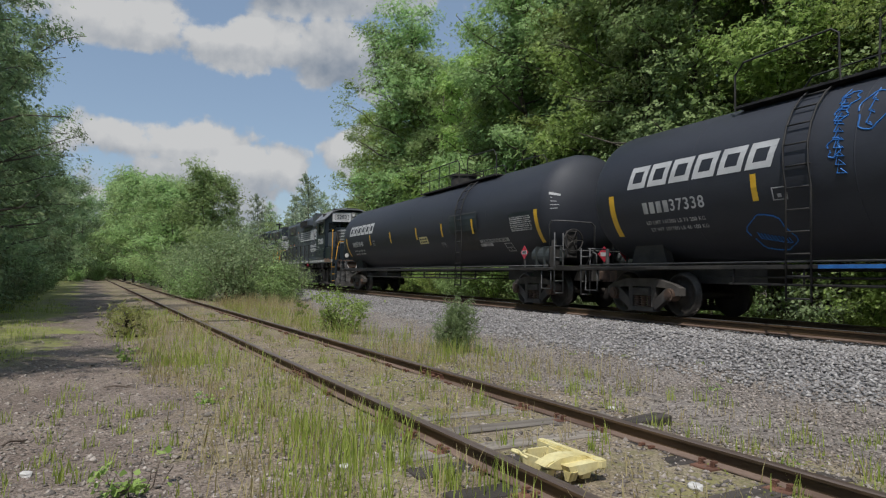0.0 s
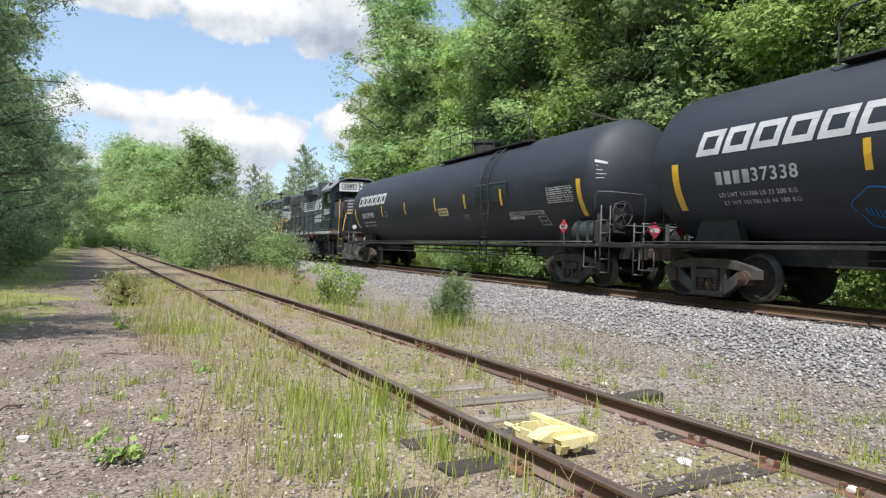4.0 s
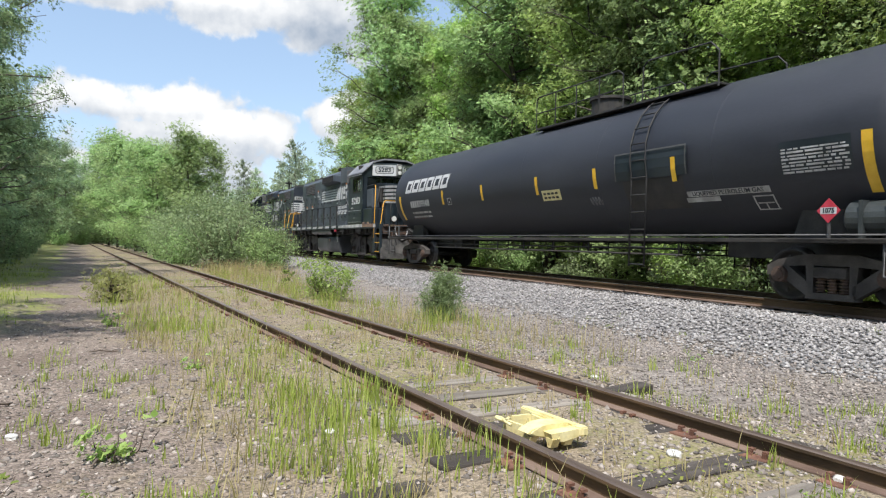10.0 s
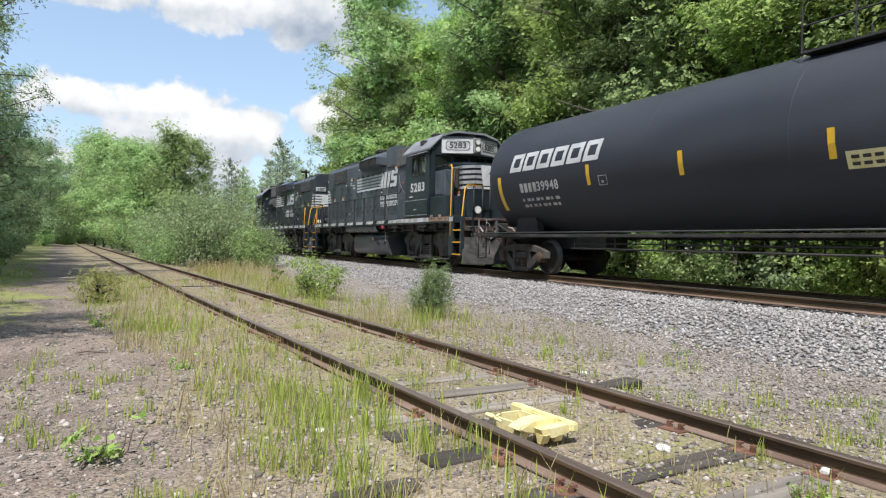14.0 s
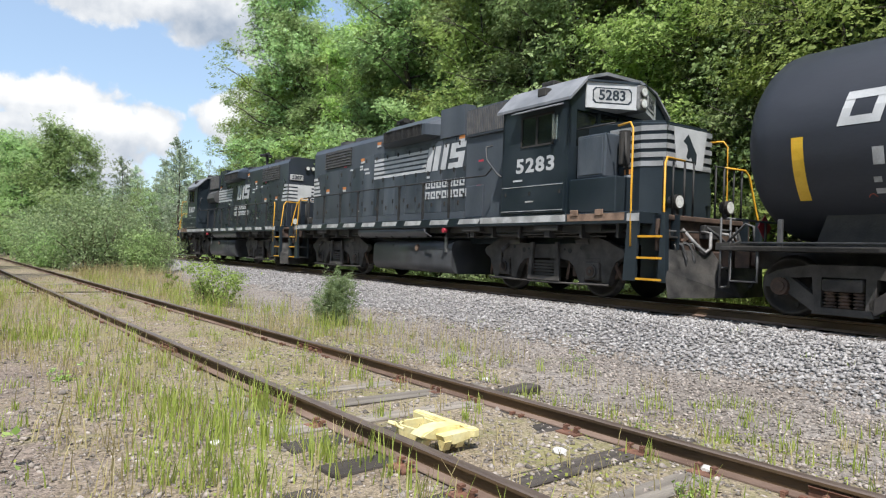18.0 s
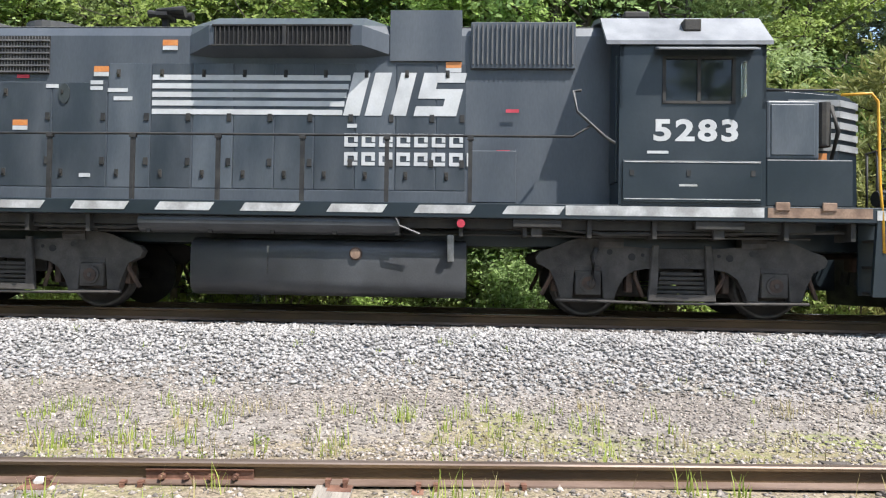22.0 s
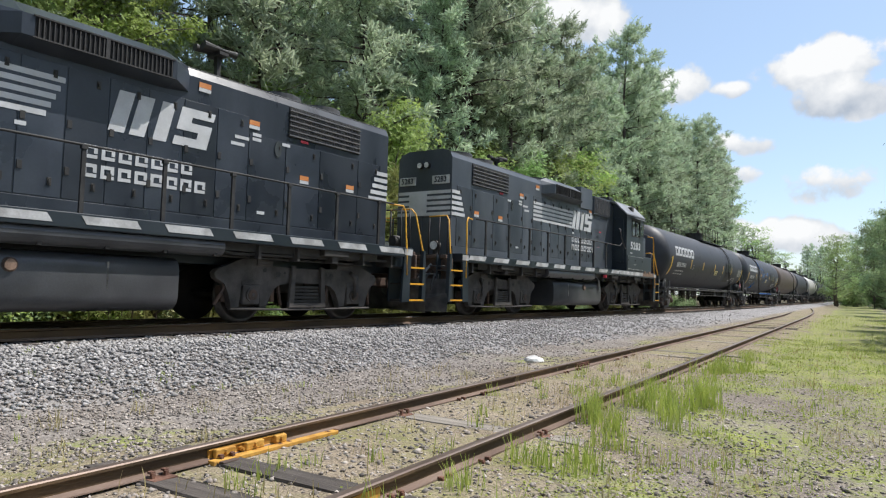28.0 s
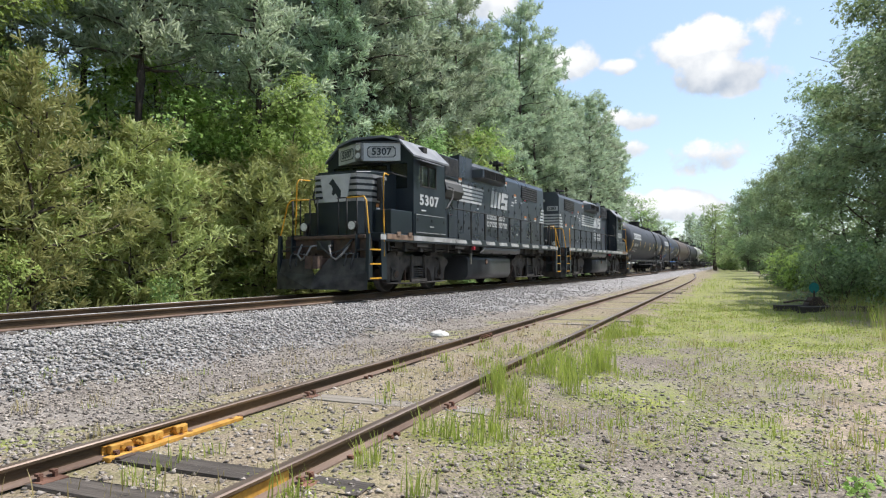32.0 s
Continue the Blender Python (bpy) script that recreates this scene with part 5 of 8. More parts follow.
        prism(bm, [(-0.17, e * 8.78), (0.16, e * 8.78), (0.22, e * 9.03), (0.05, e * 8.98), (-0.02, e * 9.0), (-0.1, e * 9.1), (-0.2, e * 9.03)], "z", 0.70, 1.04)
        part("coupler", bm, RUSTT, loco)
        bm = bmesh.new()
        for x in (-1.05, -0.82, -0.55, -0.34, 0.34, 0.55, 0.82, 1.05):
            z = 1.06 if abs(x) > 0.4 else 0.98
            tube(bm, [(x, e * 8.38, z + 0.1), (x * 0.99, e * 8.6, z), (x * 0.97, e * 8.68, z - 0.25), (x * 0.94, e * 8.62, z - 0.55)], 0.028, 6)
            cyl(bm, (x, e * 8.36, z + 0.1), (x, e * 8.48, z + 0.08), 0.045, 8, mi=1)
        part("air_hose", bm, [HOSE, RUSTT], loco)
        bm = bmesh.new()
        tube(bm, [(-0.9, e * 8.40, 1.5), (-0.7, e * 8.62, 1.2), (-0.3, e * 8.66, 1.08), (0.0, e * 8.6, 1.28), (0.2, e * 8.45, 1.45)], 0.03, 6)
        box(bm, -0.25, 0.25, e * 8.38, e * 8.5, 1.2, 1.46, 0.02)
        tube(bm, [(0.35, e * 8.45, 1.32), (1.3, e * 8.5, 1.3)], 0.02, 5)
        part("jumper_cable", bm, [HOSE], loco)
    # fuel tank, reservoirs
    bm = bmesh.new()
    right = [(1.02 + 0.30 * math.cos(a) ** 0.8, 0.50 - 0.25 * math.sin(a)) for a in np.linspace(1.5707, 0, 7)] + [(1.06 + 0.26 * math.cos(a) ** 0.8, 0.90 + 0.22 * math.sin(a)) for a in np.linspace(0, 1.5707, 7)]
    tank = right + [(-x, z) for x, z in reversed(right)]
    prism(bm, tank, "y", -2.16, 1.98)
    ft = part("fuel_tank", bm, FUEL, loco, "dull black fuel tank with rounded sides")
    for f in ft.data.polygons:
        f.use_smooth = len(f.vertices) == 4
    for s in (-1, 1):
        bm = bmesh.new()
        cyl(bm, (s * 1.30, 0.34, 0.90), (s * 1.335, 0.34, 0.90), 0.10, 18, mi=0)
        cyl(bm, (s * 1.33, 0.34, 0.90), (s * 1.36, 0.34, 0.90), 0.075, 14, mi=1)
        part("filler_cap", bm, [RUSTT, DULL], ft, "rust-brown filler ring")
        bm = bmesh.new()
        box(bm, s * 1.30, s * 1.36, 1.70, 1.80, 0.80, 1.2, 0.01)
        box(bm, s * 1.28, s * 1.32, -1.0, -0.97, 0.6, 1.0)
        part("gauge_glass", bm, STEEL, ft)
        bm = bmesh.new()
        cyl(bm, (s * 1.33, -2.9, 1.34), (s * 1.33, 1.0, 1.34), 0.165, 18)
        part("air_reservoir", bm, FUEL, loco)
        bm = bmesh.new()
        tube(bm, [(s * 1.5, 0.92, 1.5), (s * 1.52, 1.0, 1.32), (s * 1.5, 1.3, 1.2)], 0.016, 5)
        cyl(bm, (s * 1.46, 1.9, 1.36), (s * 1.56, 1.9, 1.36), 0.06, 12, mi=1)
        part("emergency_cutoff", bm, [STEELGREY, RED], loco)
        bm = bmesh.new()
        for y in (-5.6, 3.0, 5.6):
            box(bm, s * 1.30, s * 1.50, y - 0.35, y + 0.35, 1.32, 1.44, 0.01)
            box(bm, s * 1.38, s * 1.46, y - 0.08, y + 0.08, 1.18, 1.34, 0.01)
        part("jacking_pad", bm, FRAME, loco)
    for yc in (-5.18, 5.18):
        loco_truck(loco, yc, sign)
    return loco


def car_truck(car, yc, sign):
    """A three-piece freight truck: cast side frames with openings, spring groups, bolster."""
    bm = bmesh.new()
    box(bm, -1.0, 1.0, -0.2, 0.2, 0.42, 0.72, 0.03)
    truck = part("truck", bm, FRAME, car)
    truck.location = (0, yc, 0)
    for s in (-1, 1):
        bm = bmesh.new()
        top = [(-1.15, 0.44), (-1.15, 0.60), (-0.95, 0.68), (-0.45, 0.80), (0.45, 0.80), (0.95, 0.70), (1.15, 0.60), (1.15, 0.44), (0.98, 0.44), (0.90, 0.58), (0.42, 0.62), (-0.42, 0.62), (-0.90, 0.58), (-0.98, 0.44)]
        prism(bm, top, "x", s * 0.92, s * 1.08)
        for k in (-1, 1):
            prism(bm, [(k * 1.0, 0.50), (k * 0.84, 0.66), (k * 0.34, 0.30), (k * 0.36, 0.08)], "x", s * 0.93, s * 1.07)
            prism(bm, [(k * 0.30, 0.14), (k * 0.40, 0.14), (k * 0.44, 0.66), (k * 0.30, 0.66)], "x", s * 0.93, s * 1.07)
        prism(bm, [(-0.42, 0.08), (0.42, 0.08), (0.38, 0.18), (-0.38, 0.18)], "x", s * 0.90, s * 1.10)
        part("side_frame", bm, TRUCK, truck)
        for k in (-0.2, 0.0, 0.2):
            bm = bmesh.new()
            turned(bm, [(0.18 + j * 0.0125, 0.088 if (j + 1) // 2 % 2 else 0.055) for j in range(21)], 10, "z")
            bmesh.ops.translate(bm, verts=bm.verts, vec=(s * 1.0, k, 0))
            part("spring", bm, RUSTT, truck)
        bm = bmesh.new()
        box(bm, s * 0.9, s * 1.12, -0.28, 0.28, 0.42, 0.60, 0.03)
        part("bolster_end", bm, TRUCK, truck)
        for ya in (-0.89, 0.89):
            bm = bmesh.new()
            cyl(bm, (s * 0.92, ya, 0.457), (s * 1.14, ya, 0.457), 0.135, 14)
            cyl(bm, (s * 1.14, ya, 0.457), (s * 1.165, ya, 0.457), 0.09, 12)
            part("bearing_cap", bm, RUSTT, truck)
    for ya in (-0.89, 0.89):
        axle(truck, CAR_WHEEL, ya, 0.457, sign)
    return truck


TANK_Z, TANK_R, TANK_L = 2.68, 1.53, 9.35


def on_tank(bm, s, y0, y1, a0, a1, slant=0.0, lift=0.006, mi=0, r=TANK_R):
    """A painted patch on the tank's skin between two angles (degrees above the level of its axis) on side s."""
    n = max(1, int(abs(a1 - a0) / 6))
    rows = []
    for i in range(n + 1):
        a = radians(a0 + (a1 - a0) * i / n)
        k = slant * i / n
        rows.append([bm.verts.new((s * math.cos(a) * (r + lift), y + k, TANK_Z + math.sin(a) * (r + lift))) for y in (y0, y1)])
    for p, q in zip(rows, rows[1:]):
        bm.faces.new((p[0], p[1], q[1], q[0])).material_index = mi


def on_head(bm, s, e, t0, t1, a0, a1):
    """A painted patch on the tank's round end: t degrees out from the end's middle, a degrees above the axis."""
    rows = []
    for i in range(3):
        a = radians(a0 + (a1 - a0) * i / 2)
        row = []
        for j in range(5):
            t = radians(t0 + (t1 - t0) * j / 4)
            rad = TANK_R * math.sin(t) + 0.006
            row.append(bm.verts.new((s * rad * math.cos(a), e * (TANK_L + 0.8 * math.cos(t) + 0.006), TANK_Z + rad * math.sin(a))))
        rows.append(row)
    for p, q in zip(rows, rows[1:]):
        for j in range(4):
            bm.faces.new((p[j], p[j + 1], q[j + 1], q[j]))


def skin_letters(name, text, size, car, s, y, a, material, bold=0.006, spacing=1.0, label=""):
    ar = radians(a)
    r = TANK_R + 0.012
    m = Matrix.Translation((s * math.cos(ar) * r, y, TANK_Z + math.sin(ar) * r)) @ pose(0, 0, 0, 0, -a * s, 0) @ pose(0, 0, 0, 90, 0, 90 * s)
    return letters(name, text, size, material, car, m, bold, spacing, label)


def tank_car(label, paint, sign, number="", marks=True, graffiti=False):
    """A pressure tank car: long round-ended tank, side sills, ladders, protective housing with railings, brake gear, trucks, couplers."""
    car = tagged(new("tank_car"), label, "tank car")
    bm = bmesh.new()
    prof = []
    for k in range(9):
        t = k / 8 * 1.5708
        prof.append((-TANK_L - 0.80 * math.cos(t), max(0.02, TANK_R * math.sin(t))))
    prof += [(y, TANK_R) for y in np.linspace(-TANK_L + 0.6, TANK_L - 0.6, 8)]
    prof += [(-a, b) for a, b in reversed(prof[:9])]
    turned(bm, prof, 56, "y")
    bmesh.ops.translate(bm, verts=bm.verts, vec=(0, 0, TANK_Z))
    tank = part("tank", bm, paint, car, smooth=True)
    for y in (-6.4, -3.1, 0.1, 3.3, 6.6):
        bm = bmesh.new()
        turned(bm, [(y - 0.02, TANK_R - 0.01), (y - 0.012, TANK_R + 0.0015), (y + 0.012, TANK_R + 0.0015), (y + 0.02, TANK_R - 0.01)], 56, "y")
        bmesh.ops.translate(bm, verts=bm.verts, vec=(0, 0, TANK_Z))
        part("weld_seam", bm, paint, tank, smooth=True)
    for s in (-1, 1):
        bm = bmesh.new()
        box(bm, s * 1.38, s * 1.52, -9.9, 9.9, 0.98, 1.05, 0.008, mi=0)
        tube(bm, [(s * 1.46, -9.8, 1.10), (s * 1.46, 9.8, 1.10)], 0.018, 5, mi=1)
        part("side_sill", bm, [FRAME, STEELGREY], car)
        bm = bmesh.new()
        for y in np.arange(-5.6, 5.7, 1.4):
            tube(bm, [(s * 1.44, y, 0.98), (s * 1.44, y, 0.70)], 0.02, 5)
        tube(bm, [(s * 1.44, -5.7, 0.72), (s * 1.44, 5.7, 0.72)], 0.02, 5)
        tube(bm, [(s * 1.40, -5.7, 0.84), (s * 1.40, 5.7, 0.84)], 0.016, 5)
        part("brake_pipe", bm, FRAME, car)
        for e in (-1, 1):
            bm = bmesh.new()
            box(bm, s * 0.5, s * 1.52, e * 7.8, e * 10.1, 0.98, 1.04, 0.01)
            prism(bm, [(e * 7.7, 1.02), (e * 8.9, 1.02), (e * 8.7, 1.6), (e * 7.9, 1.6)], "x", s * 0.80, s * 1.0)
            part("bolster_saddle", bm, FRAME, car)
    for e in (-1, 1):
        bm = bmesh.new()
        box(bm, -0.35, 0.35, e * 5.8, e * 10.2, 0.70, 1.12, 0.02)
        box(bm, -1.5, 1.5, e * 9.95, e * 10.2, 0.98, 1.10, 0.01)
        part("stub_sill", bm, FRAME, car)
        bm = bmesh.new()
        box(bm, -0.12, 0.12, e * 10.1, e * 10.45, 0.74, 0.98, 0.03)
        prism(bm, [(-0.17, e * 10.40), (0.16, e * 10.40), (0.22, e * 10.65), (0.05, e * 10.6), (-0.02, e * 10.62), (-0.1, e * 10.72), (-0.2, e * 10.65)], "z", 0.70, 1.04)
        part("coupler", bm, RUSTT, car)
        bm = bmesh.new()
        for s in (-1, 1):
            if e < 0:
                tube(bm, [(s * 1.46, -9.85, 1.06), (s * 1.46, -9.85, 2.16), (s * 1.44, -9.92, 2.27), (s * 1.30, -10.15, 2.26), (s * 0.4, -10.22, 2.24), (s * 0.3, -10.22, 2.15), (s * 0.3, -10.22, 1.08)], 0.024, 6)
            else:
                box(bm, s * 1.40, s * 1.46, 9.15, 9.22, 1.04, 1.45, 0.01)
                tube(bm, [(s * 1.42, 9.6, 1.06), (s * 1.42, 9.6, 1.35), (s * 1.40, 9.75, 1.40), (s * 1.34, 10.1, 1.1)], 0.02, 6)
            for x in (1.22, 1.48):
                tube(bm, [(s * x, e * 10.12, 0.38), (s * x, e * 10.12, 1.95 if e < 0 else 1.5)], 0.02, 5)
            for z in (0.39, 0.70, 1.30, 1.60):
                if z < 1.4 or e < 0:
                    tube(bm, [(s * 1.22, e * 10.12, z), (s * 1.48, e * 10.12, z)], 0.018, 5)
            tube(bm, [(s * 1.47, e * 9.5, 0.99), (s * 1.47, e * 9.5, 0.5), (s * 1.47, e * 9.95, 0.5), (s * 1.47, e * 9.95, 0.99)], 0.02, 5)
        tube(bm, [(-1.25, e * 10.16, 1.5), (1.25, e * 10.16, 1.5)], 0.02, 5)
        part("end_railing", bm, STEELGREY, car)
        bm = bmesh.new()
        tube(bm, [(0.3, e * 10.3, 0.95), (0.32, e * 10.5, 0.8), (0.3, e * 10.55, 0.5), (0.2, e * 10.6, 0.36)], 0.026, 6)
        part("air_hose", bm, HOSE, car)
    if marks:
        for e in (-1, 1):
            bm = bmesh.new()
            zc, y = 1.42, e * 10.24
            prism(bm, [(-0.21, zc), (0, zc - 0.21), (0.21, zc), (0, zc + 0.21)], "y", y, y + e * 0.012)
            box(bm, -0.02, 0.02, y - e * 0.03, y, 1.0, 1.5, mi=1)
            pc = part("placard", bm, [RED, STEELGREY], car, "red diamond hazard placard")
            bm = bmesh.new()
            box(bm, -0.13, 0.13, y + e * 0.010, y + e * 0.016, zc - 0.05, zc + 0.05)
            part("number_strip", bm, WHITE, pc)
    # brake wheel and valves at one end
    bm = bmesh.new()
    tube(bm, [(0.285 * math.cos(k * 0.3142), 0, 0.285 * math.sin(k * 0.3142)) for k in range(21)], 0.018, 6)
    for k in range(5):
        a = k * 1.2566
        tube(bm, [(0, 0, 0), (math.cos(a) * 0.28, 0, math.sin(a) * 0.28)], 0.014, 4)
    bmesh.ops.translate(bm, verts=bm.verts, vec=(-1.05, -10.34, 1.75))
    box(bm, -1.2, -0.9, -10.3, -10.17, 1.3, 2.0, 0.02)
    part("brake_wheel", bm, FRAME, car)
    for s in (-1, 1):
        bm = bmesh.new()
        cyl(bm, (s * 1.12, -9.75, 1.36), (s * 1.12, -8.85, 1.36), 0.27, 20)
        cyl(bm, (s * 1.12, -9.85, 1.36), (s * 1.12, -9.75, 1.36), 0.15, 16, 0.27)
        cyl(bm, (s * 1.12, -8.85, 1.36), (s * 1.12, -8.75, 1.36), 0.27, 16, 0.15)
        for y in (-9.5, -9.1):
            box(bm, s * 0.9, s * 1.4, y - 0.03, y + 0.03, 1.04, 1.62)
        part("brake_reservoir", bm, GREENGREY, car, "grey-green air reservoir")
        bm = bmesh.new()
        box(bm, s * 1.30, s * 1.5, -10.1, -9.9, 1.1, 1.6, 0.02)
        cyl(bm, (s * 1.42, -10.0, 1.2), (s * 1.42, -10.0, 1.75), 0.07, 10)
        part("brake_valve", bm, FRAME, car)
        # ladder up the side
        bm = bmesh.new()
        for y in (-4.77, -4.32):
            pts = [(s * 1.56, y, 0.45), (s * 1.56, y, 2.3)] + [(s * math.cos(radians(a)) * 1.60, y + 0.12 * (a + 12) / 80, TANK_Z + math.sin(radians(a)) * 1.60) for a in range(0, 81, 12)]
            tube(bm, pts, 0.02, 5)
        for z in np.arange(0.5, 2.7, 0.36):
            tube(bm, [(s * 1.56, -4.77, z), (s * 1.56, -4.32, z)], 0.016, 5)
        for a in range(12, 80, 13):
            k = 0.12 * (a + 12) / 80
            p = (s * math.cos(radians(a)) * 1.60, 0, TANK_Z + math.sin(radians(a)) * 1.60)
            tube(bm, [(p[0], -4.77 + k, p[2]), (p[0], -4.32 + k, p[2])], 0.016, 5)
        if graffiti:
            bmesh.ops.translate(bm, verts=bm.verts, vec=(0, 8.76, 0))
        part("ladder", bm, GRILLE, car)
    # top: protective housing, running board, railings
    bm = bmesh.new()
    cyl(bm, (0, -1.67, TANK_Z + 1.42), (0, -1.67, TANK_Z + 1.92), 0.48, 24)
    cyl(bm, (0, -1.67, TANK_Z + 1.90), (0, -1.67, TANK_Z + 1.97), 0.53, 24)
    if graffiti:
        bmesh.ops.scale(bm, vec=(1, -1, 1), verts=bm.verts)
    part("valve_housing", bm, FRAME, car)
    bm = bmesh.new()
    for s in (-1, 1):
        box(bm, s * 0.52, s * 0.95, -6.0, 0.3, TANK_Z + 1.36, TANK_Z + 1.40)
        for y in np.arange(-5.9, 0.31, 0.15):
            box(bm, s * 0.52, s * 0.95, y - 0.01, y + 0.01, TANK_Z + 1.40, TANK_Z + 1.415)
    if graffiti:
        bmesh.ops.scale(bm, vec=(1, -1, 1), verts=bm.verts)
    part("running_board", bm, GRILLE, car)
    bm = bmesh.new()
    for s in (-1, 1):
        z0, z1 = TANK_Z + 1.36, TANK_Z + 2.25
        tube(bm, [(s * 0.95, 0.3, z0), (s * 0.95, 0.3, z1 - 0.1), (s * 0.95, 0.2, z1), (s * 0.95, -3.1, z1), (s * 0.95, -3.25, z1 - 0.1), (s * 0.95, -3.28, z0)], 0.02, 5)
        tube(bm, [(s * 0.95, -3.9, z0), (s * 0.95, -3.92, z1 - 0.1), (s * 0.95, -4.05, z1), (s * 0.95, -5.8, z1 - 0.05), (s * 0.95, -6.0, z1 - 0.25), (s * 0.95, -6.0, z0 - 0.05)], 0.02, 5)
        for y in (-2.4, -1.5, -0.6):
            tube(bm, [(s * 0.95, y, z0), (s * 0.95, y, z1)], 0.016, 5)
        tube(bm, [(s * 0.95, 0.3, z0 + 0.45), (s * 0.95, -3.2, z0 + 0.45)], 0.016, 5)
    if graffiti:
        bmesh.ops.scale(bm, vec=(1, -1, 1), verts=bm.verts)
    part("top_railing", bm, GRILLE, car)
    if marks:
        for s in (-1, 1):
            f = s    # reading direction along y on this side

            def span(y, w):
                return (y, y + w) if f > 0 else (y - w, y)
            for k in range(6):
                bm = bmesh.new()
                y = -s * (8.39 - k * 0.622)
                a0, a1 = 1.2, 19.0
                for u, w, b0, b1, sl in ((0, 0.54, a0, a0 + 4.4, 0.03), (0.09, 0.54, a1 - 4.4, a1, 0.03), (0, 0.13, a0, a1, 0.12), (0.41, 0.13, a0, a1, 0.12)):
                    y0, y1 = span(y + f * u, w)
                    on_tank(bm, s, y0, y1, b0, b1, f * sl)
                part("lettering_block", bm, WHITE, tank, "plain white lettering block")
            if number:
                skin_letters("car_number", number, 0.335, tank, s, -s * 6.71, -15.6, WHITE, 0.004, 1.12, "white car number")
                bm = bmesh.new()
                for k in range(4):
                    y0, y1 = span(-s * (7.95 - k * 0.20), 0.14)
                    on_tank(bm, s, y0, y1, -20.0, -11.0)
                if graffiti:
                    for line, text in enumerate(("LD LMT 161300 LB 73 200 KG", "LT WT 101700 LB 46 100 KG")):
                        skin_letters("load_stencil", text, 0.118, tank, s, -s * (7.14 - 0.04 * line), -27.6 - 6.2 * line, DIRTYWHITE, 0.001, 1.08, "white stencilled load limits")
                for row in range(0 if graffiti else 2):
                    for k in range(8):
                        y0, y1 = span(-s * (7.97 - k * 0.21), 0.10 + 0.06 * ((k + row) % 2))
                        on_tank(bm, s, y0, y1, -29.2 - row * 6.4, -26.2 - row * 6.4)
                part("marking_band", bm, DIRTYWHITE, tank)
            bm = bmesh.new()
            for y in (5.11, 2.35, -0.62, -3.02, -5.48):
                on_tank(bm, s, -y * s - 0.06, -y * s + 0.06, -19.5, -1.8, lift=0.04 if y < -5 else 0.006)
            for y in (8.93, -9.24):
                on_tank(bm, s, -y * s - 0.085, -y * s + 0.085, -38, -2)
            part("reflector", bm, REFLECT, tank, "yellow reflective strip")
            bm = bmesh.new()
            on_tank(bm, s, *span(0.81 * s, 0.81), -26.4, -16)
            part("notice_plate", bm, DERAIL, tank, "pale yellow notice plate")
            bm = bmesh.new()
            for row in range(2):
                for k in range(4):
                    y0, y1 = span(0.81 * s + f * (0.08 + 0.17 * k), 0.12)
                    on_tank(bm, s, y0, y1, -24.4 + row * 4, -22.4 + row * 4, lift=0.010)
            part("notice_print", bm, FRAME, tank)
            bm = bmesh.new()
            on_tank(bm, s, *span(3.95 * s, 1.7), -42, -16, lift=0.003)
            part("dust_stain", bm, DUST, tank, "brown dust stain")
            bm = bmesh.new()
            y0, y1 = sorted(span(3.78 * s, 2.05))
            on_tank(bm, s, y0, y1, -15, 6, lift=0.03)
            plate = part("wear_plate", bm, LOCO, tank, "black plate behind the ladder")
            for q0, q1, b0, b1 in ((y0, y0 + 0.035, -15, 6), (y1 - 0.035, y1, -15, 6), (y0, y1, 5, 6.2)):
                bm = bmesh.new()
                on_tank(bm, s, q0, q1, b0, b1, lift=0.055)
                part("plate_edge", bm, STEELGREY, plate)
            y0, y1 = span(7.8 * s, 1.2)
            bm = bmesh.new()
            on_tank(bm, s, y0, y1, -22.6, -2.5, lift=0.004, mi=0)
            part("test_panel", bm, LOCO, tank, "black test panel")
            bm = bmesh.new()
            rr = random.Random(77)
            for row in range(8):
                q = 0.03
                while q < 1.1:
                    w = rr.choice((0.08, 0.13, 0.2, 0.3))
                    w = min(w, 1.17 - q)
                    a, b = span(7.8 * s + f * q, w)
                    on_tank(bm, s, a, b, -22.2 + row * 2.05, -21.0 + row * 2.05 - 0.3 * (row % 2), lift=0.008)
                    q += w + rr.choice((0.02, 0.03, 0.05))
            tagged(part("test_print", bm, DIRTYWHITE, tank, "white stencilled boxes"), kind="stuff")
            bm = bmesh.new()
            on_tank(bm, s, *span(5.66 * s, 1.84), -33.0, -28.4, lift=0.006)
            part("name_stencil", bm, DIRTYWHITE, tank, "pale stencil panel")
            bm = bmesh.new()
            on_tank(bm, s, *span(5.6 * s, 0.8), -37.4, -33.6, lift=0.006)
            part("lower_stencil", bm, DIRTYWHITE, tank, "pale stencil panel")
            skin_letters("cargo_name", "LIQUEFIED PETROLEUM GAS", 0.125, tank, s, 5.66 * s + f * 0.92, -30.7, LOCO, 0.001)
            bm = bmesh.new()
            for u, w, a, b in ((0, 0.42, -47, -46), (0, 0.42, -36, -35), (0, 0.03, -47, -35), (0.39, 0.03, -47, -35), (0.05, 0.32, -41.5, -40.5), (0.19, 0.03, -46, -41)):
                y0, y1 = span(7.1 * s + f * u, w)
                on_tank(bm, s, y0, y1, a, b)
            part("stencil_frame", bm, DIRTYWHITE, tank)
            bm = bmesh.new()
            for u, w, a, b in ((0, 0.29, -20.6, -19.9), (0, 0.29, -12.8, -12.1), (0, 0.025, -20.6, -12.1), (0.265, 0.025, -20.6, -12.1), (0.1, 0.08, -18.8, -16.4)):
                y0, y1 = span(-4.77 * s + f * u, w)
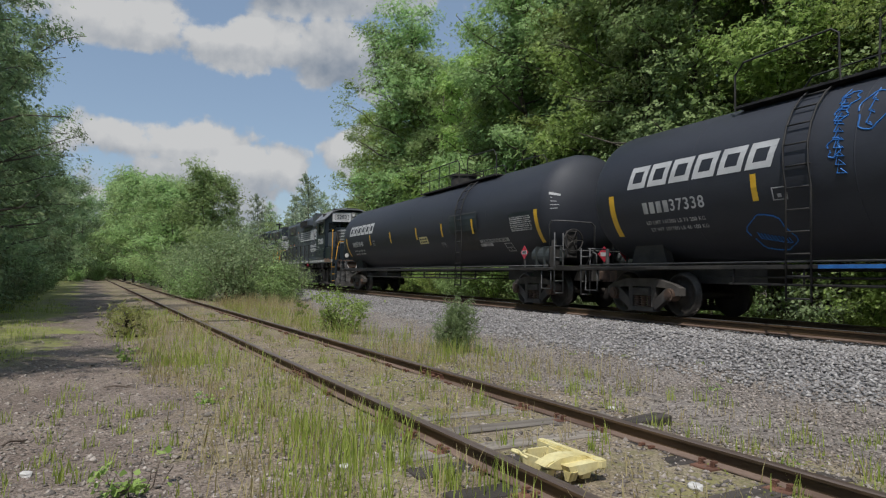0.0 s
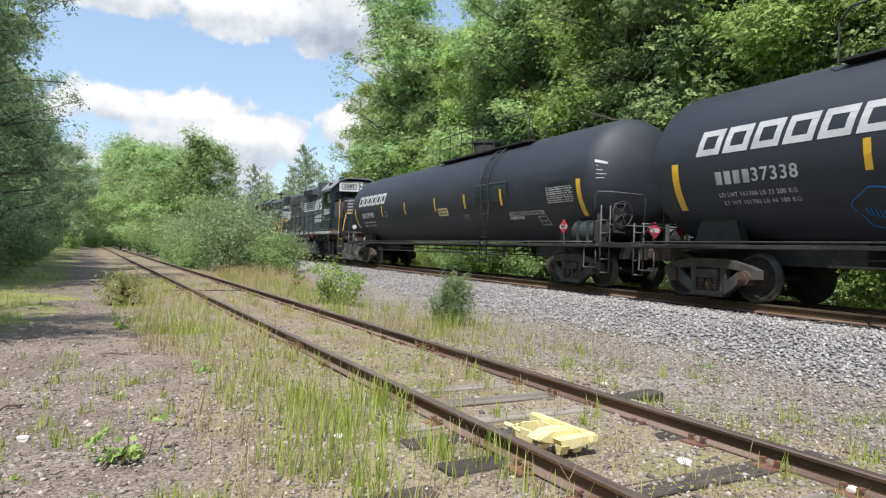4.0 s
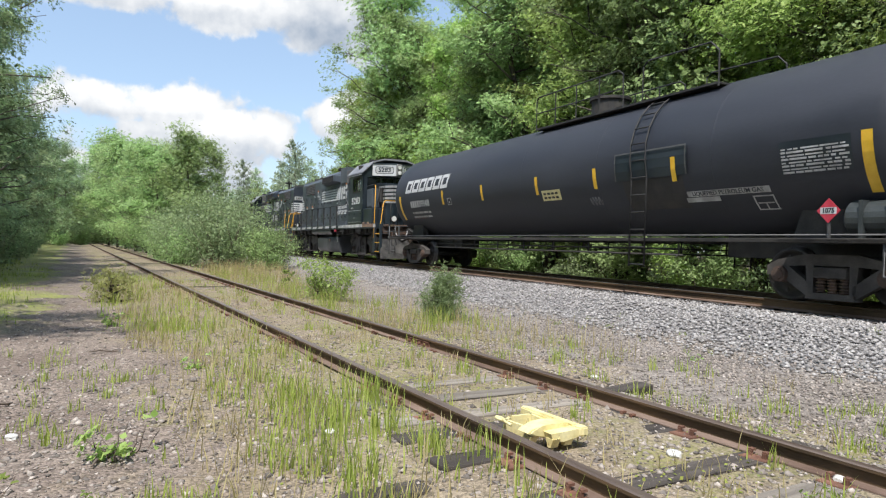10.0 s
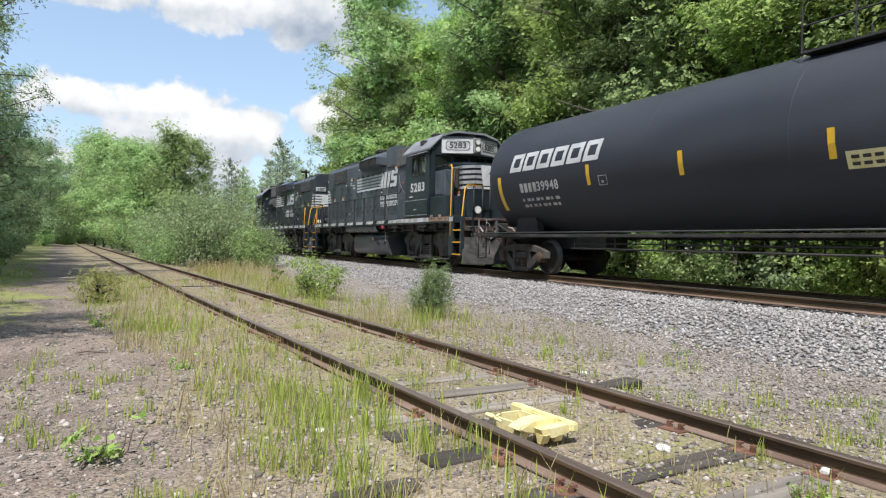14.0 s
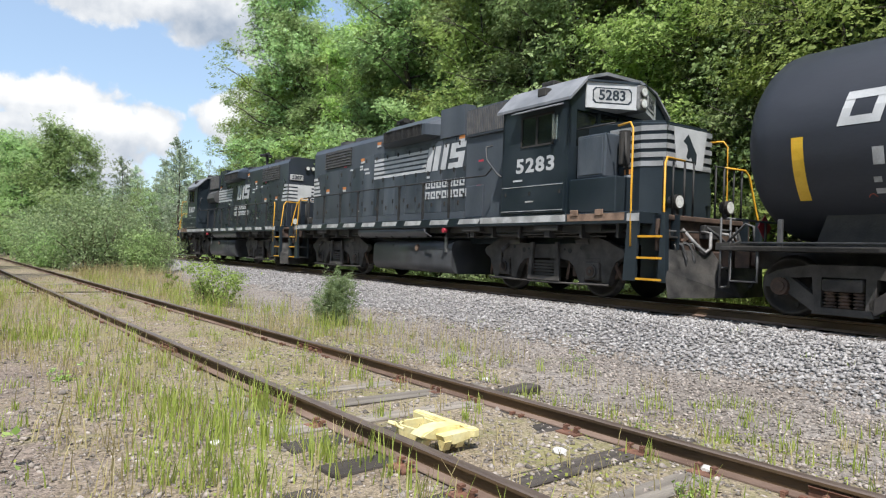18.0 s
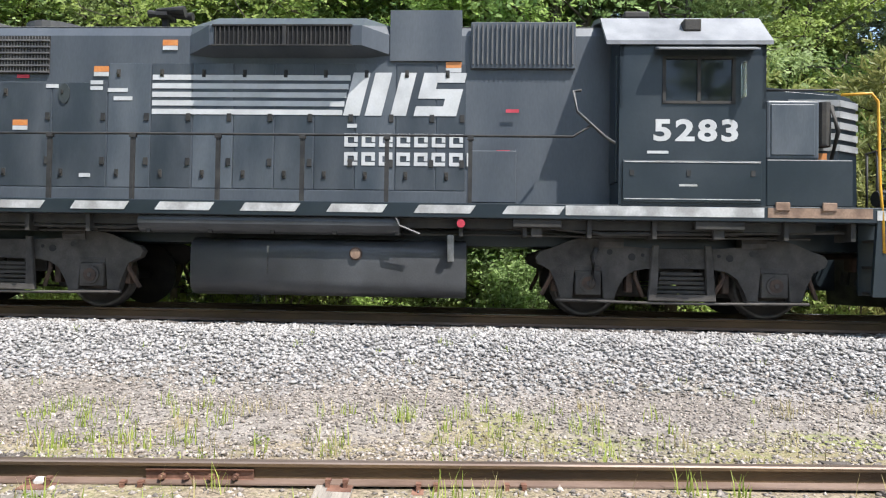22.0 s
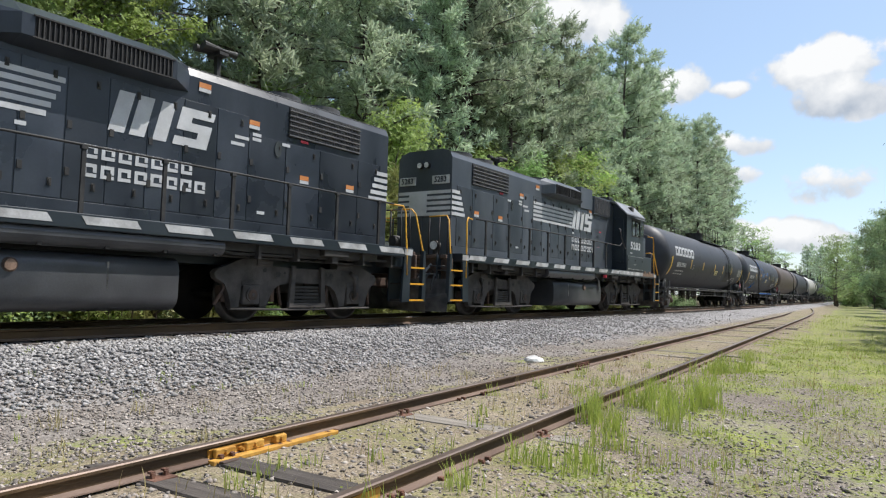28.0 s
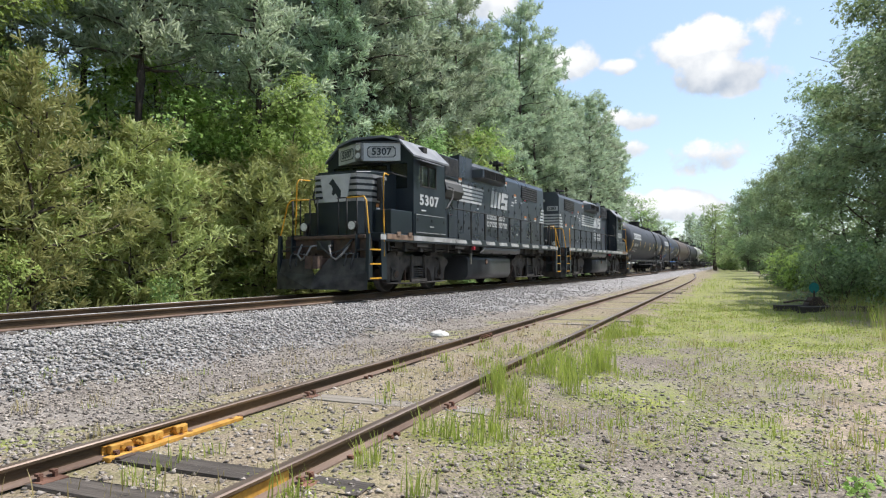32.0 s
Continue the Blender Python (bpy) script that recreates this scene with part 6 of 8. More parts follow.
                on_tank(bm, s, y0, y1, a, b)
            part("plate_mark", bm, DIRTYWHITE, tank)
            bm = bmesh.new()
            yc, zc, x = 8.68 * s, 1.47, 1.5
            prism(bm, [(yc - 0.19, zc), (yc, zc - 0.19), (yc + 0.19, zc), (yc, zc + 0.19)], "x", s * x, s * (x + 0.012))
            box(bm, s * (x - 0.03), s * x, yc - 0.02, yc + 0.02, 1.0, 1.5, mi=1)
            pc = part("placard", bm, [RED, STEELGREY], car, "red diamond hazard placard")
            bm = bmesh.new()
            box(bm, s * (x + 0.010), s * (x + 0.016), yc - 0.13, yc + 0.13, zc - 0.05, zc + 0.05)
            part("number_strip", bm, WHITE, pc)
            letters("placard_number", "1075", 0.10, LOCO, pc, pose(s * (x + 0.018), yc, zc, 90, 0, 90 * s), 0.004)
            bm = bmesh.new()
            for k in range(5):
                w = (13, 8, 9, 13, 11)[k]
                on_head(bm, s, -1, 63 - w + (6 if k == 1 else 0), 63 + (0 if k else 4), 14 - k * 4.2 - (0.4 if k else 1.2), 14 - k * 4.2 + (0.4 if k else 1.6))
            part("end_stencil", bm, WHITE, tank)
    if graffiti:
        for s in (-1, 1):
            # loops: middle along the tank, angle, half width, half angle, swing
            for cy, ca, ry, ra, sw in ((5.1, -45, 0.42, 16, 0.05), (3.1, 26, 0.22, 13, 0.03), (3.55, 38, 0.13, 6, 0.04), (3.6, 27, 0.10, 5, 0.03), (3.62, 6, 0.09, 6, 0.03), (1.6, 4, 0.5, 14, 0.08), (0.2, -12, 0.55, 15, 0.06), (-1.4, -8, 0.5, 14, 0.08)):
                bm = bmesh.new()
                pts = []
                for k in range(25):
                    t = k / 24 * 6.1
                    a = radians(ca + ra * math.sin(t))
                    pts.append((s * math.cos(a) * 1.533, -s * (cy + ry * math.cos(t) + sw * math.sin(5 * t)), TANK_Z + 1.533 * math.sin(a)))
                tube(bm, pts, 0.014, 4)
                part("graffiti", bm, GRAFB, tank, "blue spray-painted loop")
            for y0, y1, a0, a1, n, amp in ((3.65, 3.5, 44, -10, 11, 0.09), (5.35, 4.8, -46, -52, 9, 0.02), (3.12, 3.1, 38, 14, 3, 0.06)):
                bm = bmesh.new()
                pts = []
                for k in range(n * 3 + 1):
                    t = k / (n * 3)
                    a = radians(a0 + (a1 - a0) * t + 3.5 * math.cos(k * 2.1))
                    pts.append((s * math.cos(a) * 1.534, -s * (y0 + (y1 - y0) * t + amp * math.sin(k * 2.1)), TANK_Z + 1.534 * math.sin(a)))
                tube(bm, pts, 0.013, 4)
                part("graffiti", bm, GRAFB, tank, "blue spray-painted scribble")
            bm = bmesh.new()
            box(bm, s * 1.518, s * 1.526, -3.8, 3.9, 0.985, 1.045)
            part("blue_line", bm, GRAFB, tank)
    else:
        for s in (-1, 1):
            bm = bmesh.new()
            for cy, ca, col in ((2.9, -31, 1), (-7.5, -40, 0)):
                pts = []
                for k in range(30):
                    t = k / 29
                    a = radians(ca + 4 * math.sin(t * 23 + cy))
                    pts.append((s * math.cos(a) * 1.533, s * cy + (t - 0.5) * (0.4 if col else 1.2), TANK_Z + 1.503 * math.sin(a)))
                tube(bm, pts, 0.010, 4, mi=col)
            part("graffiti", bm, [GRAFR, GRAFW], tank, "small spray-painted scrawls")
    for yc in (-8.45, 8.45):
        car_truck(car, yc, sign)
    return car


engine_b = locomotive("5283", "black road-switcher locomotive with white stripes, coupled to tank cars", -1, False)
engine_a = locomotive("5307", "black road-switcher locomotive with white stripes leading the train", 1, True)
CONSIST = [(engine_b, 0.0, 10.36, True), (engine_a, 18.16, 10.36, False)]
BLACK_L = "long black pressure tank car with yellow reflectors"
cars = [tank_car(BLACK_L + " and small scrawls", TANKP, 1, "39948"), tank_car(BLACK_L + " and blue graffiti", TANKP, 1, "37338", graffiti=True)]
plain = tank_car("long black tank car with plain sides", TANKP, 1, marks=False)
brown = tank_car("brownish dusty tank car with plain sides", TANKB, 1, marks=False)
pale = tank_car("pale grey tank car with plain sides", TANKW, 1, marks=False)
ORDER = [cars[0], cars[1], brown, plain, pale] + [copy_thing(plain, pose(0, 0, 0)) for _ in range(6)]
for extra in ORDER[5:]:
    for ob in extra.children_recursive:
        if ob.name.startswith("wheelset"):
            SPIN.append((ob, ob.location.y, 0.457, 1))
for k, car in enumerate(ORDER):
    CONSIST.append((car, -9.08 - 10.66 - 21.38 * k, 16.9, False))
for car, *_ in CONSIST[2:]:
    tagged(car, group="tank cars of the train")
tagged(engine_a, group="locomotives of the train")
tagged(engine_b, group="locomotives of the train")

# ---- plants ----
def limb(bm, p0, p1, r0, r1, rng, bend=0.12, seg=6, steps=4):
    p0, p1 = Vector(p0), Vector(p1)
    L = (p1 - p0).length
    pts, rad = [], []
    for i in range(steps + 1):
        k = i / steps
        off = Vector((rng.uniform(-1, 1), rng.uniform(-1, 1), rng.uniform(-0.5, 0.8))) * bend * L * math.sin(k * 3.14) * 0.6
        pts.append(p0.lerp(p1, k) + off)
        rad.append(r0 + (r1 - r0) * k)
    tube(bm, pts, rad, seg)
    return pts


def broadleaf(seed, h, crown, low, leaves, leaf_size, material, label, lean=0.0, clumps=130, trunk_r=0.0):
    """A broad-leaved tree: tapered trunk, limbs, twigs, and a ragged crown of leaves in clumps round the limb ends."""
    rng, nr = random.Random(seed), np.random.RandomState(seed)
    tree = tagged(new("tree"), label, "tree")
    bm = bmesh.new()
    r = trunk_r or h * 0.011
    top = Vector((lean * h, rng.uniform(-0.03, 0.03) * h, h * 0.9))
    spine = limb(bm, (0, 0, -0.3), top, r * 1.25, r * 0.18, rng, 0.05, 8, 7)
    tips = []
    nl = int(12 + h)
    for i in range(nl):
        k = low + (0.97 - low) * (i + rng.random() * 0.8) / nl
        j = min(int(k * 7), 6)
        base = spine[j].lerp(spine[j + 1], k * 7 - j)
        a = i * 2.4 + rng.uniform(-0.5, 0.5)
        shape = math.sin(min(1.0, (k - low) / (1 - low) * 0.75 + 0.25) * 3.14) ** 0.6
        L = crown * (0.35 + 0.75 * shape) * rng.uniform(0.6, 1.15)
        tip = base + Vector((math.cos(a) * L, math.sin(a) * L, L * rng.uniform(0.15, 0.6)))
        pts = limb(bm, base, tip, r * 0.42 * (1.15 - k), 0.012, rng, 0.2, 5, 4)
        tips += [(p, 0.5 + 0.5 * q) for q, p in enumerate(pts[1:])]
        for _ in range(2):
            m = pts[rng.randrange(1, 4)]
            t2 = m + Vector((rng.uniform(-1, 1), rng.uniform(-1, 1), rng.uniform(-0.1, 0.8))) * L * 0.42
            limb(bm, m, t2, r * 0.12, 0.008, rng, 0.2, 4, 2)
            tips += [(t2, 1.2), (m.lerp(t2, 0.55), 0.8)]
    part("trunk", bm, BARK, tree)
    idx = nr.randint(0, len(tips), clumps)
    cc = np.array([tips[i][0] for i in idx]) + nr.normal(0, 0.28, (clumps, 3)) * np.array([1, 1, 0.7])
    spread = nr.uniform(0.22, 0.52, clumps) * (0.55 + crown * 0.16)
    w = nr.randint(0, clumps, leaves)
    g = nr.normal(size=(leaves, 3))
    c = cc[w] + g * spread[w][:, None] * np.array([1, 1, 0.62])
    keep = c[:, 2] > 0.15
    c, g = c[keep], g[keep]
    away = c * np.array([1, 1, 0])
    away = away / np.maximum(np.linalg.norm(away, axis=1), 0.3)[:, None]
    nrm = np.array([0, 0, 0.8]) + away * 0.6 + nr.normal(0, 0.45, c.shape)
    leafy("crown", c, nrm, nr.uniform(0.7, 1.3, len(c)) * leaf_size, material, tree, rng=nr)
    return tree


def needles(centres, axes, count, length, width, nr):
    """Tufts of long needles, each needle a thin blade pointing out of its tuft."""
    n = len(centres)
    c = np.repeat(centres, count, 0)
    a = np.repeat(axes, count, 0)
    d = a * 0.9 + nr.normal(0, 0.75, c.shape)
    d /= np.linalg.norm(d, axis=1)[:, None]
    L = nr.uniform(0.7, 1.2, len(c))[:, None] * length
    side = np.cross(d, nr.normal(size=c.shape))
    side /= np.maximum(np.linalg.norm(side, axis=1), 1e-6)[:, None]
    w = side * width * 0.5
    c = c + a * nr.uniform(-0.5, 0.5, (len(c), 1)) * length
    v = np.stack([c - w * 0.5, c + w * 0.5, c + d * L + w, c + d * L - w], 1)
    return v.reshape(-1, 3), len(c)


def pine(seed, h, label, low=0.42, spread=2.6, tufts=1000, per=12, length=0.36, width=0.058, material=None, r=None, dead=6):
    """A tall pine: straight dark trunk, a few dead stubs, and boughs that carry tufts of needles."""
    rng, nr = random.Random(seed), np.random.RandomState(seed)
    tree = tagged(new("pine_tree"), label, "tree")
    bm = bmesh.new()
    r = r or h * 0.0095
    top = Vector((rng.uniform(-0.02, 0.02) * h, rng.uniform(-0.02, 0.02) * h, h))
    spine = limb(bm, (0, 0, -0.3), top, r * 1.2, r * 0.15, rng, 0.018, 8, 8)
    ends = []
    nb = int(18 + h * 1.4)
    for i in range(nb):
        k = low + (0.985 - low) * (i / nb)
        j = min(int(k * 8), 7)
        base = spine[j].lerp(spine[j + 1], k * 8 - j)
        a = i * 2.4 + rng.uniform(-0.6, 0.6)
        f = (k - low) / (1 - low)
        L = spread * (0.25 + 0.9 * math.sin(min(1.0, 0.28 + f * 0.72) * 3.14) ** 0.8) * rng.uniform(0.55, 1.2)
        rise = rng.uniform(-0.12, 0.32) + f * 0.35
        tip = base + Vector((math.cos(a) * L, math.sin(a) * L, L * rise))
        pts = limb(bm, base, tip, 0.05 * (1.2 - f), 0.012, rng, 0.16, 4, 4)
        out = Vector((math.cos(a), math.sin(a), 0.3))
        for q in range(1, 5):
            for _ in range(3):
                ends.append((*(pts[q] + Vector((rng.gauss(0, 0.22), rng.gauss(0, 0.22), rng.gauss(0.08, 0.13))) * (0.5 + L * 0.25)), *(out + Vector((rng.uniform(-.8, .8), rng.uniform(-.8, .8), rng.uniform(0, .9)))).normalized()))
    for i in range(dead):
        k = rng.uniform(0.12, low)
        j = int(k * 8)
        base = spine[j].lerp(spine[j + 1], k * 8 - j)
        a = rng.uniform(0, 6.28)
        limb(bm, base, base + Vector((math.cos(a), math.sin(a), rng.uniform(-0.2, 0.3))) * rng.uniform(0.5, 1.6), 0.022, 0.006, rng, 0.1, 4, 2)
    part("trunk", bm, PINEBARK, tree)
    e = np.array(ends)
    pick = nr.randint(0, len(e), tufts)
    cen = e[pick, :3] + nr.normal(0, 0.12, (tufts, 3))
    v, n = needles(cen, e[pick, 3:], per, length, width, nr)
    quads("crown", v, n, material or NEEDLE, tree)
    return tree


def bush(seed, h, w, leaves, leaf_size, material, label, stems=9, name="bush"):
    """A shrub: several stems from the ground and leaves in clumps, open at the edge."""
    rng, nr = random.Random(seed), np.random.RandomState(seed)
    ob = tagged(new(name), label, "shrub")
    bm = bmesh.new()
    tips = []
    for i in range(stems):
        a = i * 2.4 + rng.random()
        k = rng.uniform(0.2, 1.0)
        tip = Vector((math.cos(a) * w * 0.5 * k, math.sin(a) * w * 0.5 * k, h * (0.97 - 0.38 * k * k) * rng.uniform(0.8, 1.03)))
        pts = limb(bm, (math.cos(a) * 0.05 * w, math.sin(a) * 0.05 * w, -0.1), tip, min(0.012 + h * 0.006, 0.002 + h * 0.010), 0.003, rng, 0.18, 4, 4)
        tips += pts[1:]
    part("stem", bm, TWIG, ob)
    n = max(20, int(leaves / 28))
    idx = nr.randint(0, len(tips), n)
    cc = np.array([tips[i] for i in idx]) + nr.normal(0, 0.09 * w, (n, 3)) * np.array([1, 1, 0.55])
    u = nr.randint(0, n, leaves)
    g = nr.normal(size=(leaves, 3))
    c = cc[u] + g * nr.uniform(0.05, 0.10, n)[u][:, None] * w * np.array([1, 1, 0.7])
    c = c[c[:, 2] > 0.03]
    away = c * np.array([1, 1, 0])
    away = away / np.maximum(np.linalg.norm(away, axis=1), 0.1)[:, None]
    nrm = np.array([0, 0, 0.7]) + away * 0.5 + nr.normal(0, 0.6, c.shape)
    leafy("foliage", c, nrm, nr.uniform(0.8, 1.5, len(c)) * leaf_size, material, ob, rng=nr)
    return ob


def plant(src, spots, seed, group, smin=0.85, smax=1.15):
    """Sets the thing out at the spots, each turned and sized by chance; the first spot takes the thing itself."""
    rng = random.Random(seed)
    for i, spot in enumerate(spots):
        x, y = spot[0], spot[1]
        s = (spot[2] if len(spot) > 2 else 1.0) * rng.uniform(smin, smax)
        m = pose(x, y, float(ground_z(x, y)) - 0.03, 0, 0, rng.uniform(0, 360))
        if i == 0:
            ob = src
            ob.matrix_basis = m
        else:
            ob = copy_thing(src, m)
        ob.scale = (s, s, s * rng.uniform(0.94, 1.06))
        tagged(ob, group=group)


def strew(kinds, n, x0, x1, y0, y1, seed, gap, rel=True, avoid=None):
    """Spots spread evenly by chance over a stretch, shared out among so many kinds."""
    rng = random.Random(seed)
    spots, tries = [], 0
    while len(spots) < n and tries < n * 60:
        tries += 1
        y = rng.uniform(y0, y1)
        x = rng.uniform(x0, x1) + (main_x(y) if rel else 0.0)
        if all((x - a) ** 2 + (y - b) ** 2 > gap * gap for a, b in spots) and not (avoid and avoid(x, y)):
            spots.append((x, y))
    rng.shuffle(spots)
    return [spots[k::kinds] for k in range(kinds)]


# trees along the far side of the main line, to the north: broad-leaved, with young growth at the edge
TREE_L = "tall broad-leaved tree in fresh green leaf at the wood's edge"
sets = strew(4, 48, 6.4, 15, -6, 44, 11, 2.2)
for k, (dx, y, q) in enumerate(((5.4, 41.0, 1.22), (5.6, 44.5, 1.18), (6.0, 47, 1.04), (5.6, 49.5, 0.88), (7.5, 50, 0.92), (5.8, 52.5, 0.74), (8.5, 54, 0.74), (6.5, 56, 0.58), (10, 46, 1.12), (11, 52, 0.8), (8.5, 42, 1.2))):
    sets[k % 4].append((main_x(y) + dx, y, q))
front = random.Random(91)
for k in range(19):
    y = -5.5 + k * 2.6 + front.uniform(-0.5, 0.5)
    sets[k % 4].append((main_x(y) + front.uniform(4.9, 5.9), y, front.uniform(0.8, 1.05)))
for k, q in enumerate(strew(1, 9, 7.0, 15, -15, -3, 92, 2.4)[0]):
    sets[2 + k % 2].append((*q, 0.8))
kinds_n = [broadleaf(101, 17, 2.9, 0.14, 15000, 0.26, LEAF, TREE_L, clumps=190), broadleaf(102, 19, 3.2, 0.16, 16500, 0.265, LEAF, TREE_L, clumps=200),
           broadleaf(103, 16, 2.6, 0.1, 14000, 0.245, LEAFBRIGHT, "slender maple tree with bright yellow-green leaves"), broadleaf(104, 18.5, 2.7, 0.16, 14500, 0.26, LEAFBRIGHT, TREE_L, clumps=170)]
for k, (src, spots) in enumerate(zip(kinds_n, sets)):
    plant(src, spots, 20 + k, "wood along the main line")
# pines to the south
PINE_L = "tall dark pine tree with a bare lower trunk"
psets = strew(3, 68, 7.2, 20, -95, -1, 12, 2.3, avoid=lambda x, y: -13 < y < 2 and math.sin(x * 37.0 + y * 53.0) > -0.6)
for k in range(20):
    y = -21.0 - k * 3.4 + front.uniform(-0.8, 0.8)
    psets[k % 3].append((main_x(y) + front.uniform(5.4, 6.6), y, front.uniform(0.85, 1.0)))
kinds_p = [pine(201, 19.5, PINE_L), pine(202, 18, PINE_L, low=0.40, spread=2.1), pine(203, 21, PINE_L, low=0.5, spread=2.9)]
for k, (src, spots) in enumerate(zip(kinds_p, psets)):
    plant(src, spots, 30 + k, "pine wood along the main line", 0.88, 1.1)
# younger broad-leaved growth along the whole wood's edge
young = strew(2, 58, 4.4, 9.5, -48, 42, 13, 1.8, avoid=lambda x, y: -20 < y < -6)
for k, extra in enumerate(strew(2, 22, 8.5, 17, -24, -7, 67, 1.9)):
    young[k] += extra
YOUNG_L = "young broad-leaved tree with light green leaves at the wood's edge"
for k, (src, spots) in enumerate(zip([broadleaf(111, 9.5, 2.3, 0.06, 9500, 0.215, LEAFBRIGHT, YOUNG_L, clumps=120, trunk_r=0.07), broadleaf(112, 8.0, 2.0, 0.05, 8600, 0.205, LEAF, YOUNG_L, clumps=105, trunk_r=0.06)], young)):
    plant(src, spots, 40 + k, "young trees at the wood's edge", 0.75, 1.2)
# young pines opposite the siding's far end
ypines = strew(2, 24, 3.3, 6.0, -44, -20, 14, 1.0)
for k, extra in enumerate(strew(2, 22, 3.6, 7.0, -20, -8, 64, 1.0)):
    ypines[k] += [(x, y, 1.4) for x, y in extra]
YP_L = "young yellow-green pine sapling beside the main line"
for k, (src, spots) in enumerate(zip([pine(221, 4.6, YP_L, low=0.06, spread=1.15, tufts=620, per=10, length=0.20, width=0.032, material=NEEDLEYOUNG, r=0.05, dead=0), pine(222, 3.6, YP_L, low=0.05, spread=1.0, tufts=520, per=10, length=0.20, width=0.032, material=NEEDLEYOUNG, r=0.04, dead=0)], ypines)):
    plant(src, spots, 42 + k, "young pines by the main line", 0.62, 0.95)
# shrubs behind the main line
shrubs = strew(3, 96, 3.0, 6.2, -60, 62, 15, 0.85)
SHRUB_L = "leafy green shrub behind the main line"
for k, (src, spots) in enumerate(zip([bush(301, 1.7, 2.0, 3000, 0.105, LEAF, SHRUB_L), bush(302, 1.3, 1.8, 2500, 0.10, LEAFDARK, SHRUB_L), bush(303, 2.2, 2.0, 3200, 0.105, LEAFBRIGHT, SHRUB_L)], shrubs)):
    plant(src, spots, 44 + k, "shrubs behind the main line", 0.7, 1.2)
# undergrowth deeper in the pine wood
deep = strew(2, 46, 7.5, 18, -60, 0, 65, 1.6)
for k, (src, spots) in enumerate(zip([bush(305, 2.8, 3.0, 1700, 0.22, LEAF, "leafy undergrowth beneath the pine wood"), bush(306, 3.4, 2.8, 1700, 0.22, LEAFDARK, "leafy undergrowth beneath the pine wood")], deep)):
    plant(src, spots, 46 + k, "undergrowth in the pine wood", 0.8, 1.3)
for k, (src, spots) in enumerate(zip([bush(307, 5.0, 4.4, 3600, 0.24, LEAFDARK, "tall leafy thicket deep in the pine wood"), bush(308, 4.4, 4.2, 3600, 0.24, LEAF, "tall leafy thicket deep in the pine wood")], strew(2, 34, 12, 26, -48, -2, 66, 2.4))):
    plant(src, spots, 48 + k, "thickets in the pine wood", 0.85, 1.35)
# silvery shrubs and small trees between the tracks, to the north
SAGE_L = "broad silvery-green shrub between the two tracks"
plant(bush(310, 3.6, 5.0, 13000, 0.12, LEAFSAGE, SAGE_L, stems=22), [(6.3, 33.5), (7.6, 36.5, 0.9), (5.2, 38.5, 0.8), (8.6, 32.2, 0.55)], 50, "silvery shrubs between the tracks", 0.95, 1.05)
plant(bush(311, 2.2, 3.0, 6000, 0.11, LEAF, "low green shrub between the two tracks", stems=14), [(7.9, 31.2), (5.0, 35.6, 0.8), (4.9, 43.0)], 51, "green shrubs between the tracks", 0.9, 1.05)
ROW_L = "bushy broad-leaved tree beside the overgrown siding"
plant(broadleaf(120, 9.6, 2.7, 0.04, 11500, 0.26, LEAF, ROW_L, clumps=150), [(7.0, 49.0, 0.92), (5.6, 54.5, 0.95), (8.6, 55.0, 0.9), (5.6, 61.0, 1.05), (7.8, 62.5, 1.02), (5.3, 68.0, 1.15), (7.4, 72.0, 1.15), (5.0, 77.0, 1.3), (7.2, 83.0, 1.2), (4.9, 89.0, 1.45), (7.4, 97.0, 1.4), (4.7, 104, 1.6), (5.0, 120, 1.75)], 52, "trees beside the siding", 0.94, 1.04)
# west side: oaks and undergrowth along the path, north and south
OAK_L = "spreading dark green oak tree beside the gravel path"
oak_n = broadleaf(130, 15.5, 3.9, 0.07, 17500, 0.27, LEAFDARK, OAK_L, clumps=210)
plant(oak_n, [(-4.5, 21.5), (-4.5, 28.5), (-4.6, 36.0, 0.92), (-5.0, 44, 0.9), (-4.6, 53, 0.85), (-5.2, 63, 0.9), (-5.0, 75, 0.9), (-3.2, 88, 0.85), (-2.0, 101, 0.9), (-0.9, 117, 0.95), (-12.5, 1.0, 0.8), (-5.4, 8.6, 0.72), (-9.0, 17.0), (-9.5, 26), (-9.0, 34), (-9.5, 45), (-9.0, 58)], 53, "oaks along the path", 0.95, 1.05)
oak_s = broadleaf(131, 13.0, 3.6, 0.06, 15000, 0.265, LEAFDARK, "dense oak tree at the edge of the clearing", clumps=200)
plant(oak_s, [(-7.6, -24.0, 1.05), (-6.7, -30.0, 1.1), (-6.3, -36.5, 1.0), (-6.0, -44.0, 0.85), (-5.6, -54.0, 0.85), (-5.2, -66.0, 0.9), (-4.5, -80, 0.9), (-12.5, -19.0), (-11, -26), (-10, -31), (-9.5, -42), (-3.6, -98, 0.95), (-2.8, -118, 1.0)], 54, "oaks along the clearing", 0.95, 1.05)
under = strew(2, 34, -4.3, -2.5, 14, 62, 16, 1.0, rel=False)
for k, (src, spots) in enumerate(zip([bush(320, 2.6, 2.4, 3400, 0.115, LEAFDARK, "dense dark shrub under the oaks by the path"), bush(321, 1.9, 2.2, 2800, 0.11, LEAFSAGE, "grey-green shrub under the oaks by the path")], under)):
    plant(src, spots, 55 + k, "shrubs along the path", 0.75, 1.15)
south = strew(2, 30, -5.2, -3.0, -62, -17, 17, 1.1, rel=False)
